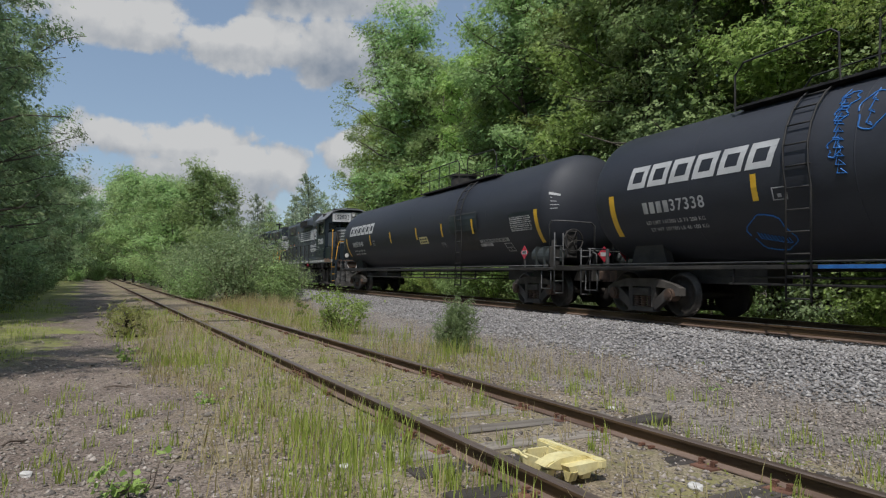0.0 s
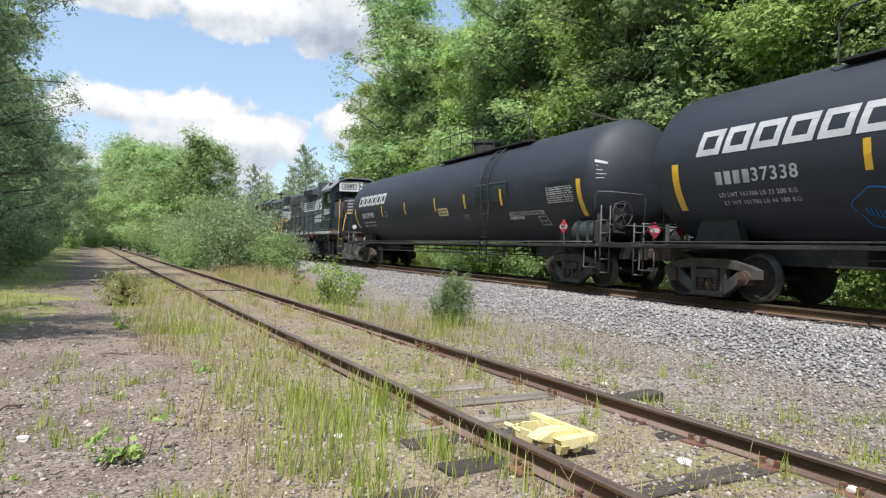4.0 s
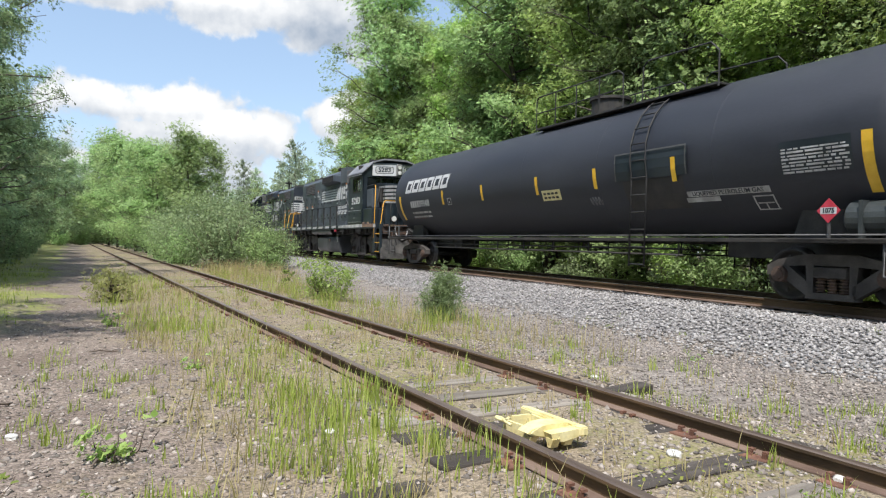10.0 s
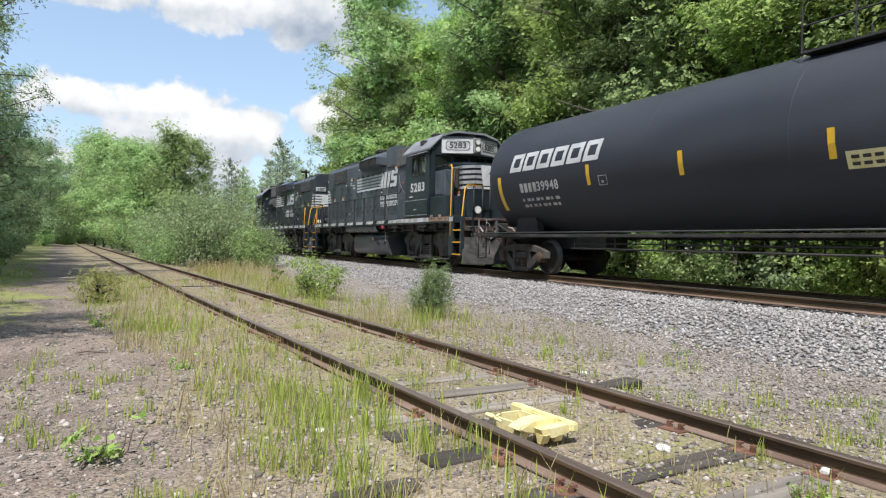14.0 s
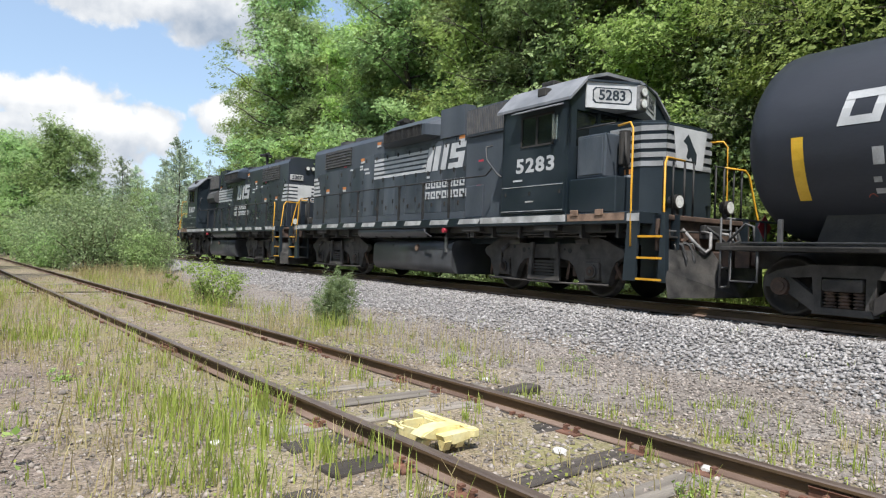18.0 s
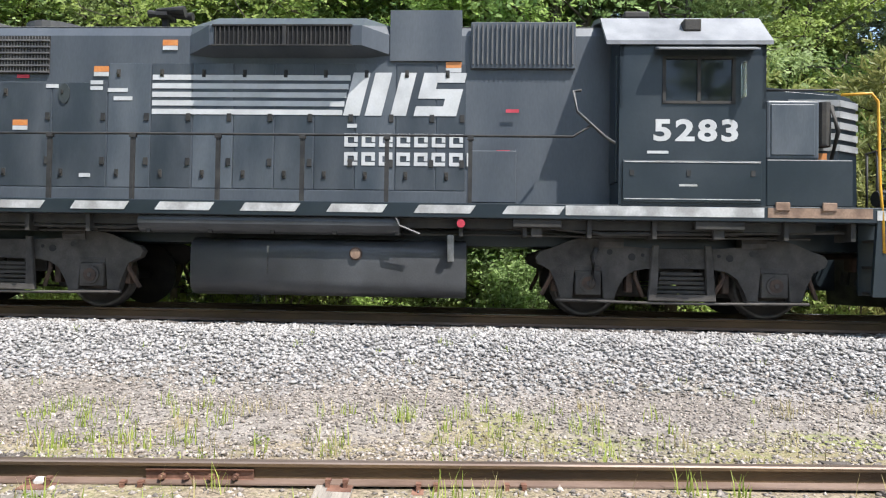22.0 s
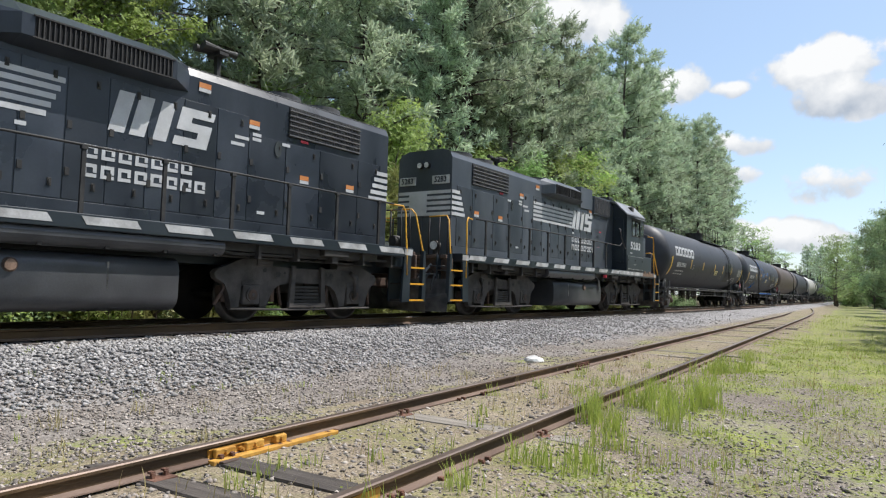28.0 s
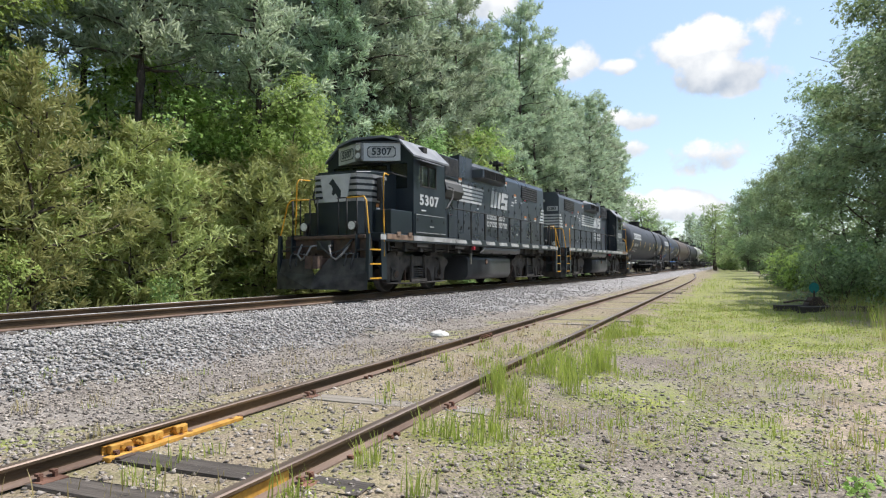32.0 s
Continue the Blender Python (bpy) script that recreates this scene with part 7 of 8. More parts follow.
for k, (src, spots) in enumerate(zip([bush(322, 2.4, 2.4, 1800, 0.16, LEAFDARK, "dense shrub at the edge of the clearing"), bush(323, 1.8, 2.0, 1400, 0.15, LEAFBRIGHT, "bright green shrub at the edge of the clearing")], south)):
    plant(src, spots, 57 + k, "shrubs along the clearing", 0.7, 1.15)
# distant trees that close the view
FAR_L = "distant mixed woodland tree"
far_kinds = [broadleaf(140, 15, 3.4, 0.12, 1500, 0.48, LEAF, FAR_L, clumps=110), broadleaf(141, 14, 3.0, 0.1, 1400, 0.48, LEAFDARK, FAR_L, clumps=100), pine(240, 17, "distant dark green pine tree", low=0.25, spread=2.4, tufts=330, per=7, length=0.5, width=0.14)]
far = []
for args in ((40, 17, 34, -60, 60), (34, 5.5, 26, 92, 175), (22, 6, 26, -190, -95), (16, -7, 14, -300, -215)):
    far += [q for g in strew(1, *args, 18 + args[0], 3.0) for q in g]
for args in ((22, -30, -12, -60, 90), (20, -14, 5.0, 130, 170), (10, -16, -3.5, 80, 125), (12, -16, -3.5, -190, -120), (9, -5.0, 2.6, -190, -125)):
    far += [q for g in strew(1, *args, 71 + args[0], 3.4, rel=False) for q in g]
far = [(x, y, 0.68) if 85 < y < 128 else (x, y) for x, y in far]
far += [(*q, 0.64) for q in strew(1, 20, 5.2, 15, 60, 92, 93, 2.6)[0]]
random.Random(5).shuffle(far)
for k, src in enumerate(far_kinds):
    plant(src, far[k::3], 60 + k, "distant woodland", 0.85, 1.15)
# growth that closes the overgrown end of the siding
plant(bush(312, 5.5, 6.0, 5200, 0.30, LEAF, "tall leafy thicket at the far end of the clearing", stems=20), [(-3.5, 104), (0.6, 116), (3.6, 124), (6.8, 113), (-1.6, 126), (9.5, 120), (5.2, 133, 1.3), (0.5, 136, 1.3), (-6, 116, 1.2), (-1.2, 96, 0.45), (1.2, 103, 0.5), (-4.5, -122), (-0.5, -140), (-8, -128, 1.2), (1.0, -158, 1.2), (-4.0, -150, 1.3)], 77, "thickets at the far ends", 0.9, 1.15)
# single small plants beside the siding
cedar = pine(230, 0.98, "small blue-green cedar sapling beside the ballast", low=0.03, spread=0.26, tufts=1500, per=9, length=0.075, width=0.012, material=NEEDLEBLUE, r=0.012, dead=0)
plant(cedar, [(5.92, 10.55, 0.82)], 70, "", 1, 1)
plant(pine(231, 0.6, "small pine seedling beside the gravel path", low=0.05, spread=0.42, tufts=220, per=9, length=0.10, width=0.016, material=NEEDLEYOUNG, r=0.01, dead=0), [(0.78, 15.8)], 71, "", 1, 1)
plant(bush(330, 0.98, 1.15, 3600, 0.065, LEAFBRIGHT, "light green leafy bush beside the siding", stems=16), [(5.06, 14.5)], 72, "", 1, 1)
plant(bush(331, 0.68, 0.42, 700, 0.07, LEAFBRIGHT, "slim leafy sapling beside the siding", stems=4), [(5.4, 18.9)], 73, "", 1, 1)
WEED_L = "low leafy weed growing in the gravel"
weed = bush(332, 0.22, 0.5, 150, 0.06, LEAFBRIGHT, WEED_L, stems=9, name="weed")
plant(weed, [(0.3, 4.55), (0.62, 11.0, 1.1), (-0.35, 4.0, 0.7), (7.3, 9.0, 0.5), (7.9, 8.3, 0.45), (0.05, 3.4, 0.8), (3.35, 2.0, 0.6), (4.35, 3.0, 0.45), (4.9, 1.2, 0.5), (0.9, -3.2, 0.6), (-0.6, -4.5, 0.7), (6.6, 5.5, 0.5), (1.2, 7.4, 0.7)], 74, "weeds in the gravel", 0.85, 1.15)


# ---- grass ----
def blades(name, x, y, h, lean, width, material, label, seed):
    """Grass blades as one mesh: each a tapering, bent strip."""
    rng = np.random.RandomState(seed)
    n = len(x)
    z = ground_z(x, y) - 0.01
    a = rng.uniform(0, 6.283, n)
    d = np.stack([np.cos(a), np.sin(a), np.zeros(n)], 1)
    sdir = np.stack([-np.sin(a), np.cos(a), np.zeros(n)], 1) * (np.asarray(width) * rng.uniform(0.7, 1.3, n))[:, None]
    base = np.stack([x, y, z], 1)
    up = np.array([0, 0, 1.0])
    L = (lean * rng.uniform(0.2, 1.0, n) * h)[:, None]
    p1 = base + up * (h * 0.55)[:, None] + d * L * 0.35
    p2 = base + up * (h * 0.97)[:, None] + d * L
    v1 = np.stack([base - sdir, base + sdir, p1 + sdir * 0.8, p1 - sdir * 0.8], 1)
    v2 = np.stack([p1 - sdir * 0.8, p1 + sdir * 0.8, p2 + sdir * 0.12, p2 - sdir * 0.12], 1)
    v = np.concatenate([v1, v2], 1).reshape(-1, 3)
    ob = quads(name, v, 2 * n, material)
    return tagged(ob, label, "grass", kind="stuff")


def tufted(rng, n, tufts, x0, x1, y0, y1, r):
    tx, ty = rng.uniform(x0, x1, tufts), rng.uniform(y0, y1, tufts)
    k = rng.randint(0, tufts, n)
    return tx[k] + rng.normal(0, r, n), ty[k] + rng.normal(0, r, n)


def off_rails(x, y):
    return (np.abs(x - NEAR_X) > 0.09) & (np.abs(x - NEAR_X - 1.505) > 0.09)


def grow_grass():
    rng = np.random.RandomState(31)
    xs, ys, hs = [], [], []
    for n, tufts, x0, x1, y0, y1, r, h0, h1 in ((1500, 130, 1.0, 2.3, 2.2, 11, 0.06, 0.08, 0.26), (520, 26, 1.2, 2.25, 3.2, 5.8, 0.07, 0.18, 0.34), (1700, 160, 0.5, 2.2, 10, 24, 0.14, 0.10, 0.30),
                                                (1500, 90, 2.55, 3.85, -12, 22, 0.05, 0.06, 0.2), (2200, 110, 4.1, 6.4, 9, 27, 0.10, 0.12, 0.42), (1400, 120, 4.1, 6.2, -2, 10, 0.05, 0.06, 0.2),
                                                (760, 16, 1.45, 2.25, -9.6, -6.0, 0.07, 0.2, 0.42), (5200, 260, -3.0, 2.2, -24, -3, 0.12, 0.03, 0.10), (3000, 140, -4.4, -0.7, 11, 34, 0.14, 0.06, 0.22), (2600, 90, -3.2, 2.0, -60, -18, 0.3, 0.05, 0.25), (1400, 40, 1.6, 2.35, -16, -3, 0.07, 0.1, 0.26), (2600, 170, -3.8, 1.4, -22, -3, 0.07, 0.05, 0.16), (1200, 60, -4.5, -2.6, -24, -8, 0.15, 0.2, 0.6),
                                                (500, 70, 5.5, 9.5, -8, 12, 0.04, 0.04, 0.11), (3600, 170, 13.2, 14.7, -10, 14, 0.12, 0.12, 0.42), (2200, 110, 14.0, 16.2, 14, 34, 0.14, 0.12, 0.42), (2200, 110, 12.0, 13.6, -34, -10, 0.14, 0.12, 0.42), (900, 60, -0.6, 0.8, 2.0, 9, 0.05, 0.05, 0.16), (2000, 70, -4.4, -2.2, 12, 40, 0.2, 0.15, 0.5)):
        x, y = tufted(rng, n, tufts, x0, x1, y0, y1, r)
        xs.append(x)
        ys.append(y)
        hs.append(rng.uniform(h0, h1, n))
    x, y, h = np.concatenate(xs), np.concatenate(ys), np.concatenate(hs)
    k = off_rails(x, y) & (np.hypot(x, y) > 1.2)
    blades("grass", x[k], y[k], h[k], 0.45, 0.0045, GRASS, "green grass tufts growing through the gravel", 1)
    xs, ys, hs = [], [], []
    for n, tufts, x0, x1, y0, y1, r, h0, h1 in ((2600, 170, 0.7, 2.3, 2, 20, 0.10, 0.08, 0.3), (2200, 160, 2.55, 3.85, -14, 26, 0.10, 0.05, 0.18), (2400, 130, 4.1, 6.4, 6, 30, 0.15, 0.12, 0.5), (1600, 70, 4.8, 7.2, 22, 30, 0.2, 0.2, 0.7),
                                                (1300, 90, -3.5, 1.6, -20, -3, 0.1, 0.05, 0.2), (1500, 90, -4.6, -2.4, -24, -7, 0.18, 0.15, 0.55), (900, 80, 4.3, 6.5, -10, 6, 0.08, 0.05, 0.18)):
        x, y = tufted(rng, n, tufts, x0, x1, y0, y1, r)
        xs.append(x)
        ys.append(y)
        hs.append(rng.uniform(h0, h1, n))
    x, y, h = np.concatenate(xs), np.concatenate(ys), np.concatenate(hs)
    k = off_rails(x, y) & (np.hypot(x, y) > 1.2)
    blades("dry_grass", x[k], y[k], h[k], 0.6, 0.0035, GRASSDRY, "dry straw-coloured grass along the siding", 2)
    # low moss and clover: small flat leaves in patches
    n = 46000
    px, py = tufted(rng, n, 380, -3.2, 2.3, -24, -2.4, 0.2)
    qx, qy = tufted(rng, 9000, 240, 0.6, 5.2, 1.5, 24, 0.13)
    x, y = np.concatenate([px, qx]), np.concatenate([py, qy])
    k = off_rails(x, y) & (np.hypot(x, y) > 1.0)
    x, y = x[k], y[k]
    c = np.stack([x, y, ground_z(x, y) + rng.uniform(0.0, 0.035, len(x))], 1)
    tagged(leafy("moss", c, np.array([0, 0, 1.0]) + rng.normal(0, 0.5, c.shape), rng.uniform(0.010, 0.030, len(x)), MOSS, rng=rng, aspect=0.8), "yellow-green moss and clover patches on gravel", "moss", kind="stuff")


grow_grass()

# ---- things on and beside the siding ----
def derail():
    """A portable rail block: a shoe against the rail head, an open frame beside it, teeth, and a long bar inside the rail."""
    ob = tagged(new("derail"), "pale yellow painted iron derail clamped inside the siding rail", "derail")
    bm = bmesh.new()
    prism(bm, [(2.870, 3.91), (2.905, 3.93), (2.935, 3.91), (2.945, 3.36), (2.968, 3.33), (2.960, 3.28), (2.905, 3.275), (2.880, 3.30)], "z", 0.115, 0.172)
    bmesh.ops.bevel(bm, geom=[e for e in bm.edges], offset=0.008, segments=2, affect="EDGES")
    bar = part("bar", bm, DERAIL, ob, smooth=False)
    bm = bmesh.new()
    box(bm, 2.885, 2.925, 3.36, 3.86, 0.170, 0.178, 0.003)
    part("worn_edge", bm, DERAIL, bar)
    bm = bmesh.new()
    ring = [(2.64, 3.50), (2.87, 3.52), (2.87, 3.78), (2.69, 3.78), (2.615, 3.72)]
    for (xa, ya), (xb, yb) in zip(ring, ring[1:] + ring[:1]):
        d = Vector((yb - ya, xa - xb, 0)).normalized() * 0.011
        e = (Vector((xb, yb, 0)) - Vector((xa, ya, 0))).normalized() * 0.011
        prism(bm, [(xa - e.x + d.x, ya - e.y + d.y), (xb + e.x + d.x, yb + e.y + d.y), (xb + e.x - d.x, yb + e.y - d.y), (xa - e.x - d.x, ya - e.y - d.y)], "z", 0.075, 0.15)
    part("frame", bm, DERAIL, ob)
    bm = bmesh.new()
    prism(bm, [(2.545, 0.148), (2.58, 0.170), (2.65, 0.188), (2.74, 0.196), (2.87, 0.185), (2.87, 0.12), (2.74, 0.11), (2.66, 0.11), (2.59, 0.125)], "y", 3.37, 3.50)
    bmesh.ops.bevel(bm, geom=[e for e in bm.edges if abs(e.verts[0].co.y - e.verts[1].co.y) < 1e-4], offset=0.010, segments=2, affect="EDGES")
    part("shoe", bm, DERAIL, ob)
    bm = bmesh.new()
    prism(bm, [(2.66, 0.155), (2.89, 0.165), (2.89, 0.115), (2.76, 0.095), (2.68, 0.11)], "y", 3.29, 3.37)
    part("wedge", bm, DERAIL, ob)
    for x, y in ((2.60, 3.42), (2.70, 3.32), (2.82, 3.33)):
        bm = bmesh.new()
        prism(bm, [(y - 0.038, 0.12), (y + 0.038, 0.12), (y + 0.016, 0.06), (y - 0.012, 0.06)], "x", x - 0.03, x + 0.03)
        part("tooth", bm, DERAIL, ob)
    bm = bmesh.new()
    tube(bm, [(2.62, 3.72, 0.13), (2.575, 3.73, 0.15), (2.565, 3.77, 0.155), (2.585, 3.80, 0.155), (2.61, 3.76, 0.15), (2.585, 3.70, 0.155), (2.565, 3.66, 0.153), (2.575, 3.60, 0.145)], 0.010, 6)
    part("hook", bm, DERAIL, ob)
    for y in (3.36, 3.90):
        bm = bmesh.new()
        box(bm, 1.93, 3.90, y, y + 0.22, -0.08, 0.024, 0.012)
        part("mount_tie", bm, DARKTIE, ob, "dark timber under the derail")
    return ob


def joint_bar(x, y, side, length, material, name, label):
    """A bolted joint bar against the rail's web."""
    ob = tagged(new(name), label, "joint bar")
    bm = bmesh.new()
    prism(bm, [(0.012, -0.128), (0.05, -0.135), (0.052, -0.12), (0.026, -0.10), (0.026, -0.062), (0.040, -0.045), (0.014, -0.042)], "y", -length / 2, length / 2)
    part("bar", bm, material, ob)
    for k in range(4):
        bm = bmesh.new()
        yk = (k - 1.5) * length / 4.4
        cyl(bm, (0.024, yk, -0.082), (0.058, yk, -0.082), 0.019, 6)
        cyl(bm, (0.056, yk, -0.082), (0.078, yk, -0.082), 0.011, 6)
        part("bolt", bm, material, ob)
    ob.matrix_basis = pose(x, y, SIDING_Z, 0, 0, 0 if side > 0 else 180)
    return ob


derail()
RUST_L = "rusty bolted joint bar on the siding rail"
joint_bar(NEAR_X, 8.3, -1, 0.62, PLATE, "joint_bar", RUST_L)
joint_bar(NEAR_X + 1.505, 7.6, -1, 0.62, PLATE, "joint_bar", RUST_L)
joint_bar(NEAR_X + 1.505, 1.3, -1, 0.62, PLATE, "joint_bar", RUST_L)
joint_bar(NEAR_X + 1.505, -11.0, -1, 0.62, PLATE, "joint_bar", RUST_L)
joint_bar(NEAR_X + 1.505, -3.62, -1, 0.74, OCHRE, "joint_bar", "ochre painted joint bar with bolts on the siding rail")


def ochre_clamp():
    """Painted iron clamp blocks and a strip at the rail's foot, beside the joint bar."""
    ob = tagged(new("rail_clamp"), "ochre painted iron clamp along the siding rail's foot", "rail clamp")
    x = NEAR_X + 1.505
    for y0, y1 in ((-3.46, -3.28), (-3.74, -3.56), (-3.98, -3.86)):
        bm = bmesh.new()
        box(bm, x - 0.075, x - 0.03, y0, y1, 0.02, 0.085, 0.01)
        cyl(bm, (x - 0.095, (y0 + y1) / 2, 0.06), (x - 0.07, (y0 + y1) / 2, 0.06), 0.018, 8)
        part("clamp_block", bm, OCHRE, ob)
    bm = bmesh.new()
    box(bm, x - 0.13, x - 0.06, -4.55, -3.22, -0.01, 0.022, 0.006)
    part("base_strip", bm, OCHRE, ob)
    bm = bmesh.new()
    box(bm, x - 0.18, x - 0.13, -3.40, -3.26, -0.02, 0.018, 0.006)
    part("foot", bm, RUSTT, ob)
    ob.location.z = 0.024
    return ob


ochre_clamp()
bm = bmesh.new()
box(bm, NEAR_X - 0.016, NEAR_X - 0.009, -3.3, -2.5, 0.03, 0.11)
patch_ = part("ochre_patch", bm, OCHRE, siding)


def switch_stand():
    """A low switch stand: timbers, a cast base, a lever and a round teal target."""
    ob = tagged(new("switch_stand"), "low old switch stand with a teal target on timbers", "switch stand")
    for dx, dy, L in ((-0.9, 0.0, 2.2), (-1.1, 0.6, 2.0)):
        bm = bmesh.new()
        box(bm, dx - 0.2, dx + L - 0.2, dy - 0.12, dy + 0.12, 0.0, 0.2, 0.02)
        part("timber", bm, DARKTIE, ob)
    bm = bmesh.new()
    prism(bm, [(-0.25, 0.2), (0.25, 0.2), (0.1, 0.42), (-0.1, 0.42)], "y", -0.15, 0.15)
    tube(bm, [(0.1, 0.1, 0.3), (0.55, 0.2, 0.34), (0.95, 0.25, 0.28)], 0.03, 6)
    part("cast_base", bm, RUSTT, ob)
    bm = bmesh.new()
    cyl(bm, (0, 0, 0.4), (0, 0, 0.6), 0.025, 8)
    part("spindle", bm, RUSTT, ob)
    bm = bmesh.new()
    prism(bm, [(0.14 * math.cos(t), 0.68 + 0.15 * math.sin(t)) for t in np.linspace(0, 6.2832, 21)[:-1]], "y", -0.006, 0.006)
    part("target", bm, TEAL, ob, "round teal target")
    ob.matrix_basis = pose(-2.2, -21.5, float(ground_z(-2.2, -21.5)) - 0.02, 0, 0, 20)
    return ob


TEAL = mat("teal_paint", (0.01, 0.16, 0.15), (0.02, 0.22, 0.20), rough=0.5, scale=6)
switch_stand()


def stick(x, y, length, yaw, label):
    bm = bmesh.new()
    tube(bm, [(-length / 2, 0, 0.012), (-length / 6, 0.02, 0.03), (length / 5, -0.01, 0.022), (length / 2, 0.03, 0.014)], [0.006, 0.011, 0.01, 0.004], 6)
    tube(bm, [(length / 6, 0, 0.022), (length / 4, 0.09, 0.03)], 0.005, 5)
    ob = part("stick", bm, TWIG)
    ob.matrix_basis = pose(x, y, float(ground_z(x, y)), 0, 0, yaw)
    return tagged(ob, label, "stick", group="sticks on the ground")


stick(0.38, 8.7, 0.36, -20, "dry brown stick lying on the gravel path")
stick(0.22, 4.5, 0.34, 60, "broken twig lying among low weeds")
stick(-0.45, 6.2, 0.2, 30, "dry brown twig lying on the gravel path")
stick(0.1, 10.5, 0.25, 80, "dry brown twig lying on the gravel path")
stick(-2.2, -10.5, 0.5, 15, "bleached stick lying on sandy ground")
for x_, y_, yaw_, n_ in ((4.5, 4.6, 12, "old broken timber sunk in the gravel"), (1.7, 3.3, 4, "old broken timber sunk in the gravel")):
    bm = bmesh.new()
    box(bm, -0.45, 0.45, -0.1, 0.1, -0.1, 0.03, 0.02)
    ob = part("old_timber", bm, DARKTIE)
    ob.matrix_basis = pose(x_, y_, float(ground_z(x_, y_)) + 0.0, 0, 0, yaw_)
    tagged(ob, n_, "timber")

# ---- ties, plates, spikes, stones: the many small pieces ----
def tie_mesh(name, length, material, seed):
    rng = random.Random(seed)
    bm = bmesh.new()
    box(bm, -length / 2, length / 2, -0.11, 0.11, -0.17, 0.0, 0.012)
    for v in bm.verts:
        v.co += Vector((rng.uniform(-0.02, 0.02), rng.uniform(-0.008, 0.008), rng.uniform(-0.008, 0.008)))
    me = bpy.data.meshes.new(name)
    bm.to_mesh(me)
    bm.free()
    me.materials.append(material)
    return me


def plate_mesh():
    bm = bmesh.new()
    box(bm, -0.17, 0.17, -0.09, 0.09, 0, 0.018, 0.004)
    for sx in (-1, 1):
        for sy in (-0.05, 0.05):
            box(bm, sx * 0.10 - 0.012, sx * 0.10 + 0.012, sy - 0.012, sy + 0.012, 0.018, 0.05)
            box(bm, sx * 0.085 - 0.02, sx * 0.085 + 0.02, sy - 0.016, sy + 0.016, 0.045, 0.06)
    me = bpy.data.meshes.new("tie_plate")
    bm.to_mesh(me)
    bm.free()
    me.materials.append(PLATE)
    return me


def lay_ties():
    rng = random.Random(21)
    grey = [tie_mesh("tie", 2.5, TIE, s) for s in range(3)]
    dark = [tie_mesh("tie", 2.5, DARKTIE, s) for s in range(3, 5)]
    pm = plate_mesh()
    y = -46.0
    while y < 62:
        me = dark[rng.randrange(2)] if rng.random() < 0.3 or abs(y + 3.2) < 0.3 else grey[rng.randrange(3)]
        x = NEAR_X + 0.7525 + rng.uniform(-0.06, 0.06)
        zt = 0.026 + rng.uniform(-0.05, -0.03) if rng.random() < (0.5 if -3.5 < y < 6 else 0.8 if y < 0 else 0.93) else 0.026 + rng.uniform(-0.004, 0.006)
        if not 3.1 < y < 4.35:
            piece("tie", me, siding, pose(x, y, zt, 0, 0, rng.uniform(-1.5, 1.5)))
        if -14 < y < 24 and (zt > -0.014 or 3.1 < y < 4.35):
            for r in (0, 1.505):
                piece("tie_plate", pm, siding, pose(NEAR_X + r, y, min(zt, 0.014), 0, 0, rng.uniform(-2, 2)))
        y += rng.uniform(0.50, 0.60)
    bm = bmesh.new()
    for u in np.arange(-70, 70, 0.52):
        x, y = main_at(u)
        h = math.degrees(heading(y))
        m = pose(x, y, RAIL_Z - 0.18, 0, 0, -h)
        ret = bmesh.ops.create_cube(bm, size=1, matrix=m @ Matrix.Translation((0, 0, -0.09)) @ Matrix.Diagonal((2.6, 0.22, 0.18, 1)))
    tagged(part("ties", bm, DARKTIE, mainline), kind="stuff")


def rocks(name, x, y, z, size, material, label, seed, parent=None):
    """Broken stones as one mesh: each a bent octahedron of its own shape."""
    rng = np.random.RandomState(seed)
    n = len(x)
    base = np.array([[1, 0, 0], [-1, 0, 0], [0, 1, 0], [0, -1, 0], [0, 0, 1], [0, 0, -1]], float)
    v = base[None] * rng.uniform(0.55, 1.25, (n, 6, 1)) + rng.normal(0, 0.22, (n, 6, 3))
    v[:, :, 2] *= 0.62
    a = rng.uniform(0, 6.283, n)
    c, s = np.cos(a)[:, None], np.sin(a)[:, None]
    vx, vy = v[:, :, 0] * c - v[:, :, 1] * s, v[:, :, 0] * s + v[:, :, 1] * c
    v = np.stack([vx, vy, v[:, :, 2]], 2) * np.asarray(size)[:, None, None]
    v += np.stack([x, y, z], 1)[:, None, :]
    tri = np.array([[0, 2, 4], [2, 1, 4], [1, 3, 4], [3, 0, 4], [2, 0, 5], [1, 2, 5], [3, 1, 5], [0, 3, 5]])
    f = (np.arange(n)[:, None, None] * 6 + tri[None]).reshape(-1)
    me = bpy.data.meshes.new(name)
    me.vertices.add(n * 6)
    me.vertices.foreach_set("co", v.astype(np.float32).ravel())
    me.loops.add(len(f))
    me.loops.foreach_set("vertex_index", f.astype(np.int32))
    me.polygons.add(len(f) // 3)
    me.polygons.foreach_set("loop_start", np.arange(0, len(f), 3, dtype=np.int32))
    me.materials.append(material)
    me.update(calc_edges=True)
    ob = new(name, me)
    return tagged(ob, label, "stones", kind="stuff")


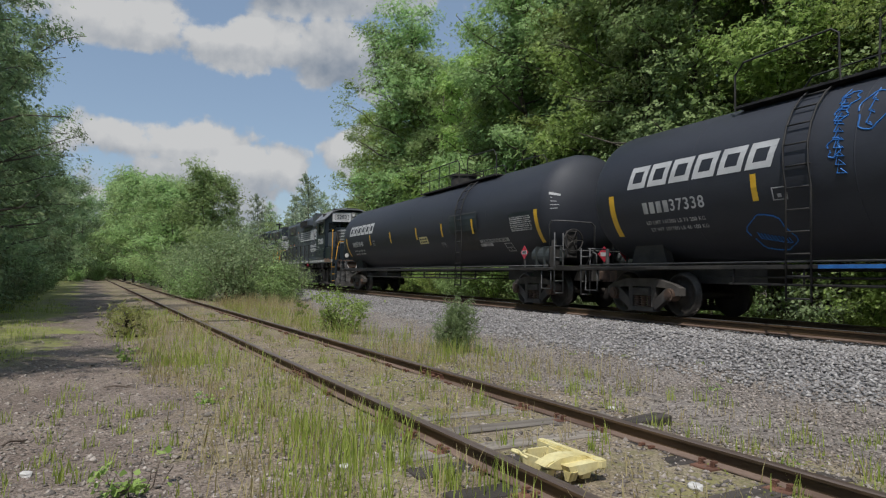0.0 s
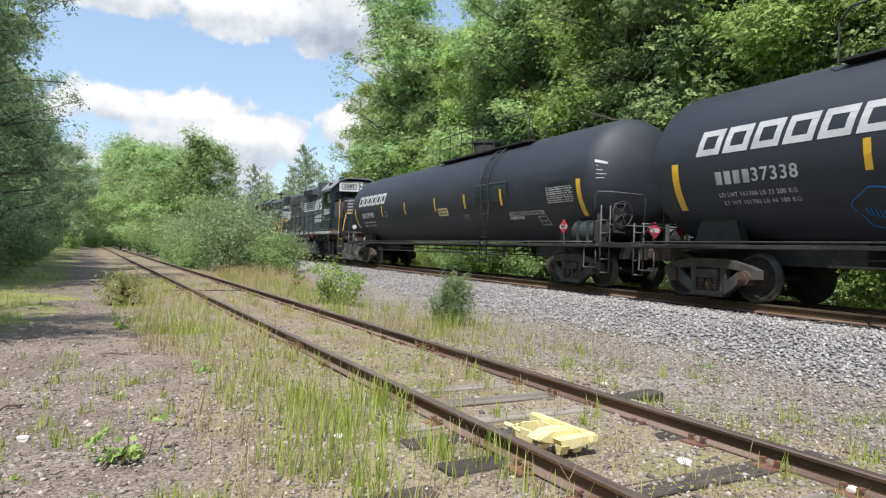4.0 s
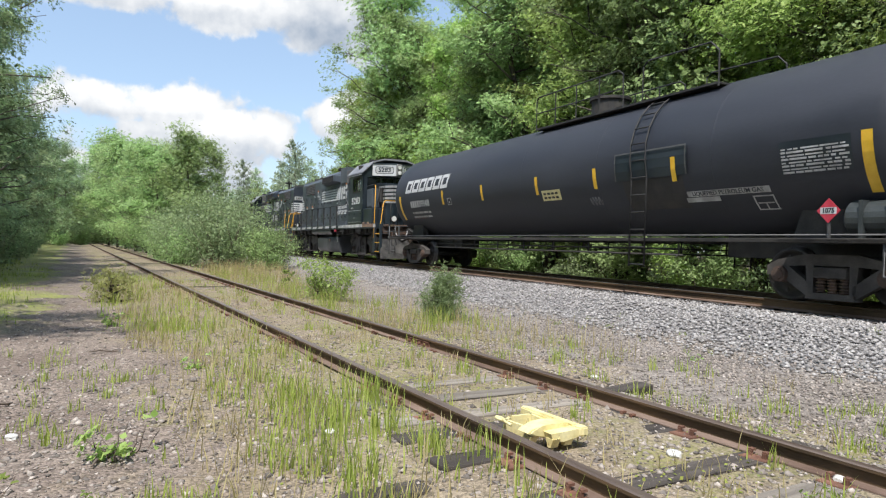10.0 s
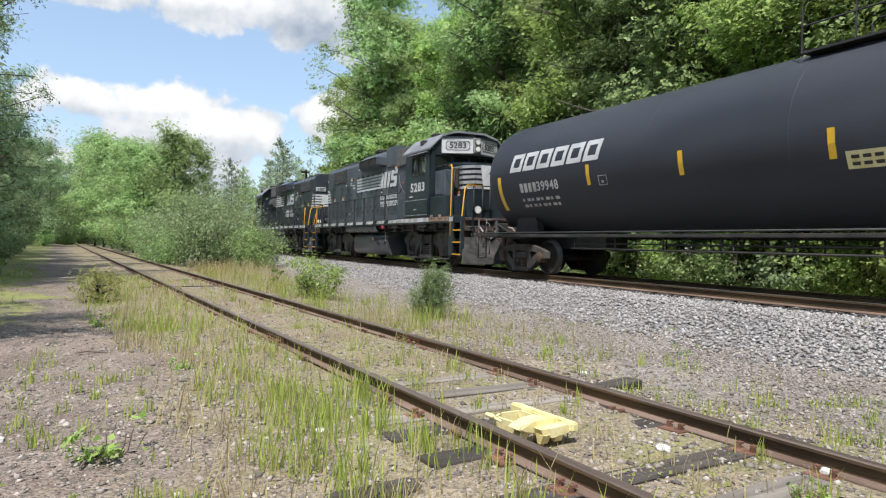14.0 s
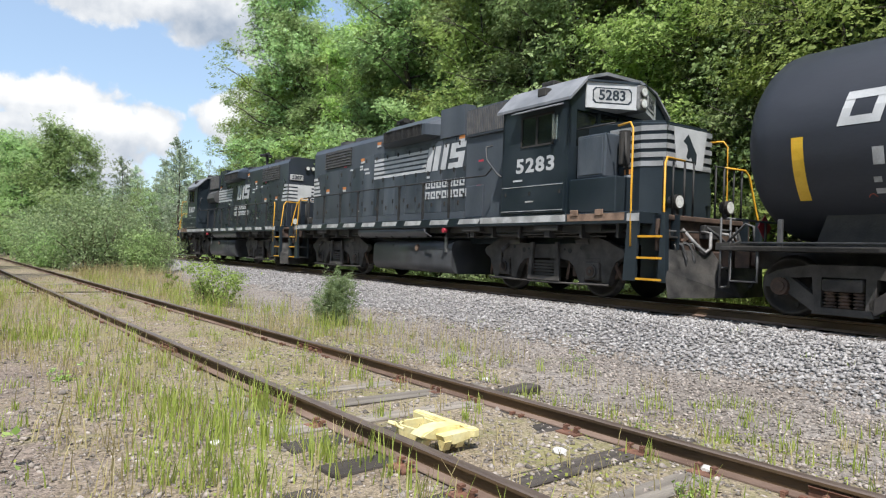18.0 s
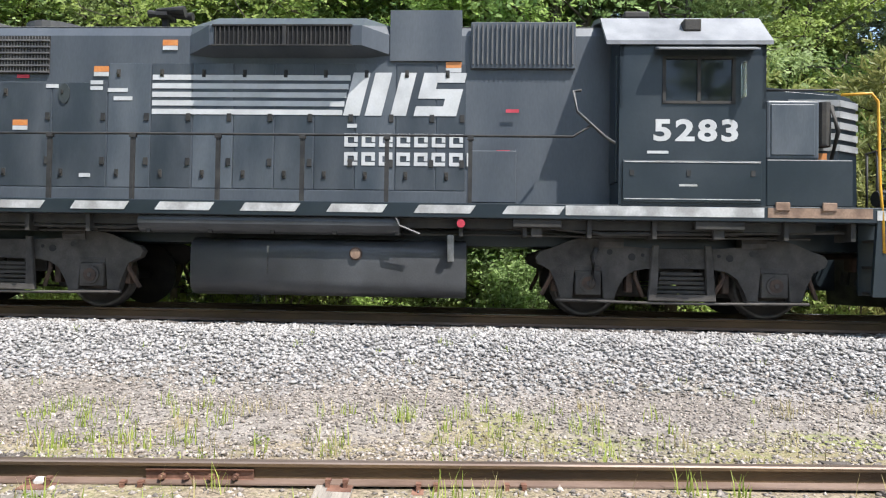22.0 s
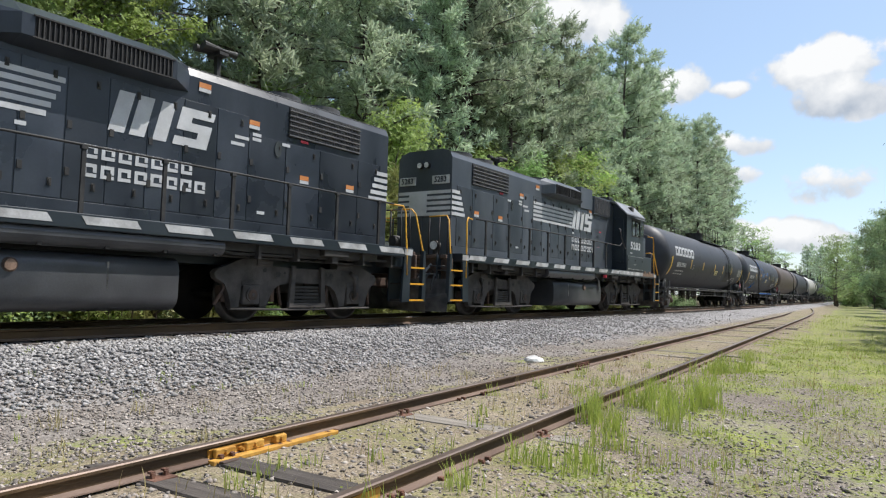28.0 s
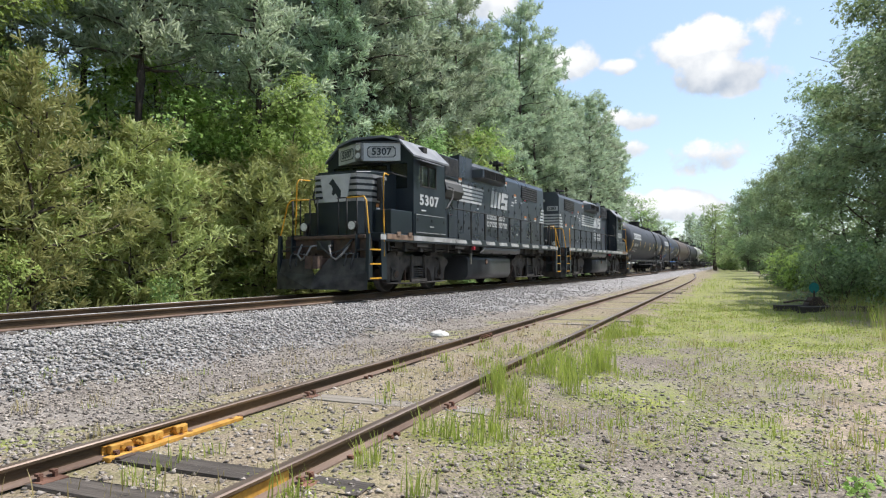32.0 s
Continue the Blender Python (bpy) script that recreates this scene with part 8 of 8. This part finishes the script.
def scatter_stones():
    rng = np.random.RandomState(8)
    n = 60000
    y = np.clip(rng.normal(0, 14, n), -44, 60)
    d = -4.3 + 3.4 * rng.beta(1.7, 1.05, n)
    x = np.interp(y, MAIN_YS, MAIN_XS) + d
    rocks("ballast_stones", x, y, ground_z(x, y) + rng.uniform(0.0, 0.03, n), rng.uniform(0.018, 0.046, n), STONE, "grey and white crushed stone ballast", 3)
    n = 7000
    y = rng.uniform(-40, 60, n)
    x = np.interp(y, MAIN_YS, MAIN_XS) + rng.uniform(-0.68, 2.6, n)
    rocks("track_stones", x, y, np.maximum(ground_z(x, y), 0) + rng.uniform(0.0, 0.03, n), rng.uniform(0.02, 0.045, n), STONE, "grey crushed stone between the main rails", 4)
    n = 56000
    y = np.clip(rng.normal(-1, 8, n), -30, 30)
    x = rng.uniform(4.1, 8.1, n)
    k = rng.uniform(0, 1, n) < 0.35 + 0.65 * np.clip((x - 4.3) / 2.0, 0, 1)
    x, y = x[k], y[k]
    rocks("spilled_stones", x, y, ground_z(x, y) + rng.uniform(-0.004, 0.010, len(x)), rng.uniform(0.008, 0.027, len(x)), PEBBLE, "grey ballast stones spilled towards the siding", 6)
    n = 95000
    dist = 2.2 + rng.gamma(2.2, 2.9, n)
    ang = rng.uniform(0, 6.283, n)
    x, y = dist * np.sin(ang), dist * np.cos(ang)
    keep = ~((np.abs(x - NEAR_X) < 0.08) | (np.abs(x - NEAR_X - 1.505) < 0.08)) & (x > -4.4) & (x < 5.2) & (np.abs(y) < 34)
    x, y = x[keep], y[keep]
    rocks("path_stones", x, y, ground_z(x, y) + rng.uniform(-0.003, 0.005, len(x)), np.minimum(np.exp(rng.normal(-4.22, 0.45, len(x))), 0.038), PEBBLE, "small grey and brown stones strewn over the gravel path", 5)
    big = [(3.38, 2.95, 0.045), (-0.32, 5.3, 0.04), (4.95, -11.3, 0.16), (3.9, 2.2, 0.04), (1.6, 4.4, 0.035), (4.75, 5.2, 0.04)]
    for x0, y0, s0 in big:
        bm = bmesh.new()
        bmesh.ops.create_icosphere(bm, subdivisions=2, radius=s0)
        r2 = random.Random(int(x0 * 100))
        for v in bm.verts:
            v.co = Vector((v.co.x * 1.3, v.co.y, v.co.z * 0.6)) * r2.uniform(0.85, 1.12)
        ob = part("stone", bm, PALESTONE)
        ob.matrix_basis = pose(x0, y0, float(ground_z(x0, y0)) + s0 * 0.3, 0, 0, r2.uniform(0, 360))
        tagged(ob, "pale stone lying on the gravel", "stone", group="pale stones")


PALESTONE = mat("pale_stone", (0.55, 0.53, 0.50), (0.70, 0.68, 0.65), rough=0.85, scale=8, bump=0.2)
lay_ties()
scatter_stones()


# ---- movement ----
def train_at(t):
    ts, ss = [a for a, _ in TRAIN], [b for _, b in TRAIN]
    return float(np.interp(t, ts, ss))


def along(u, base, turned_round):
    """The pose of a vehicle whose middle is u metres along the main line, its trucks base metres apart."""
    a, b = main_at(u - base / 2), main_at(u + base / 2)
    yaw = math.degrees(math.atan2(-(b[0] - a[0]), b[1] - a[1]))
    return pose((a[0] + b[0]) / 2, (a[1] + b[1]) / 2, RAIL_Z, 0, 0, yaw + (180 if turned_round else 0))


def spin_rows():
    """Times at which the train has gone on by another 0.6 m, with the way gone."""
    grid = np.arange(0, 32.001, 0.05)
    gone = np.array([TRAIN[0][1] - train_at(t) for t in grid])
    marks = np.arange(0, gone[-1], 0.6)
    rows = [(round(float(np.interp(m, gone, grid)) * FPS) / FPS, float(m)) for m in marks]
    rows = [r for i, r in enumerate(rows) if i == 0 or r[0] > rows[i - 1][0]]
    return rows + [(32.0, float(gone[-1]))]


def motions():
    for ob, off, base, flip in CONSIST:
        walk(ob, [(t, along(s + off, base, flip)) for t, s in TRAIN])
    rows = spin_rows()
    for ob, y, r, sign in SPIN:
        walk(ob, [(t, pose(0, y, r, sign * math.degrees(d / r), 0, 0)) for t, d in rows])


motions()
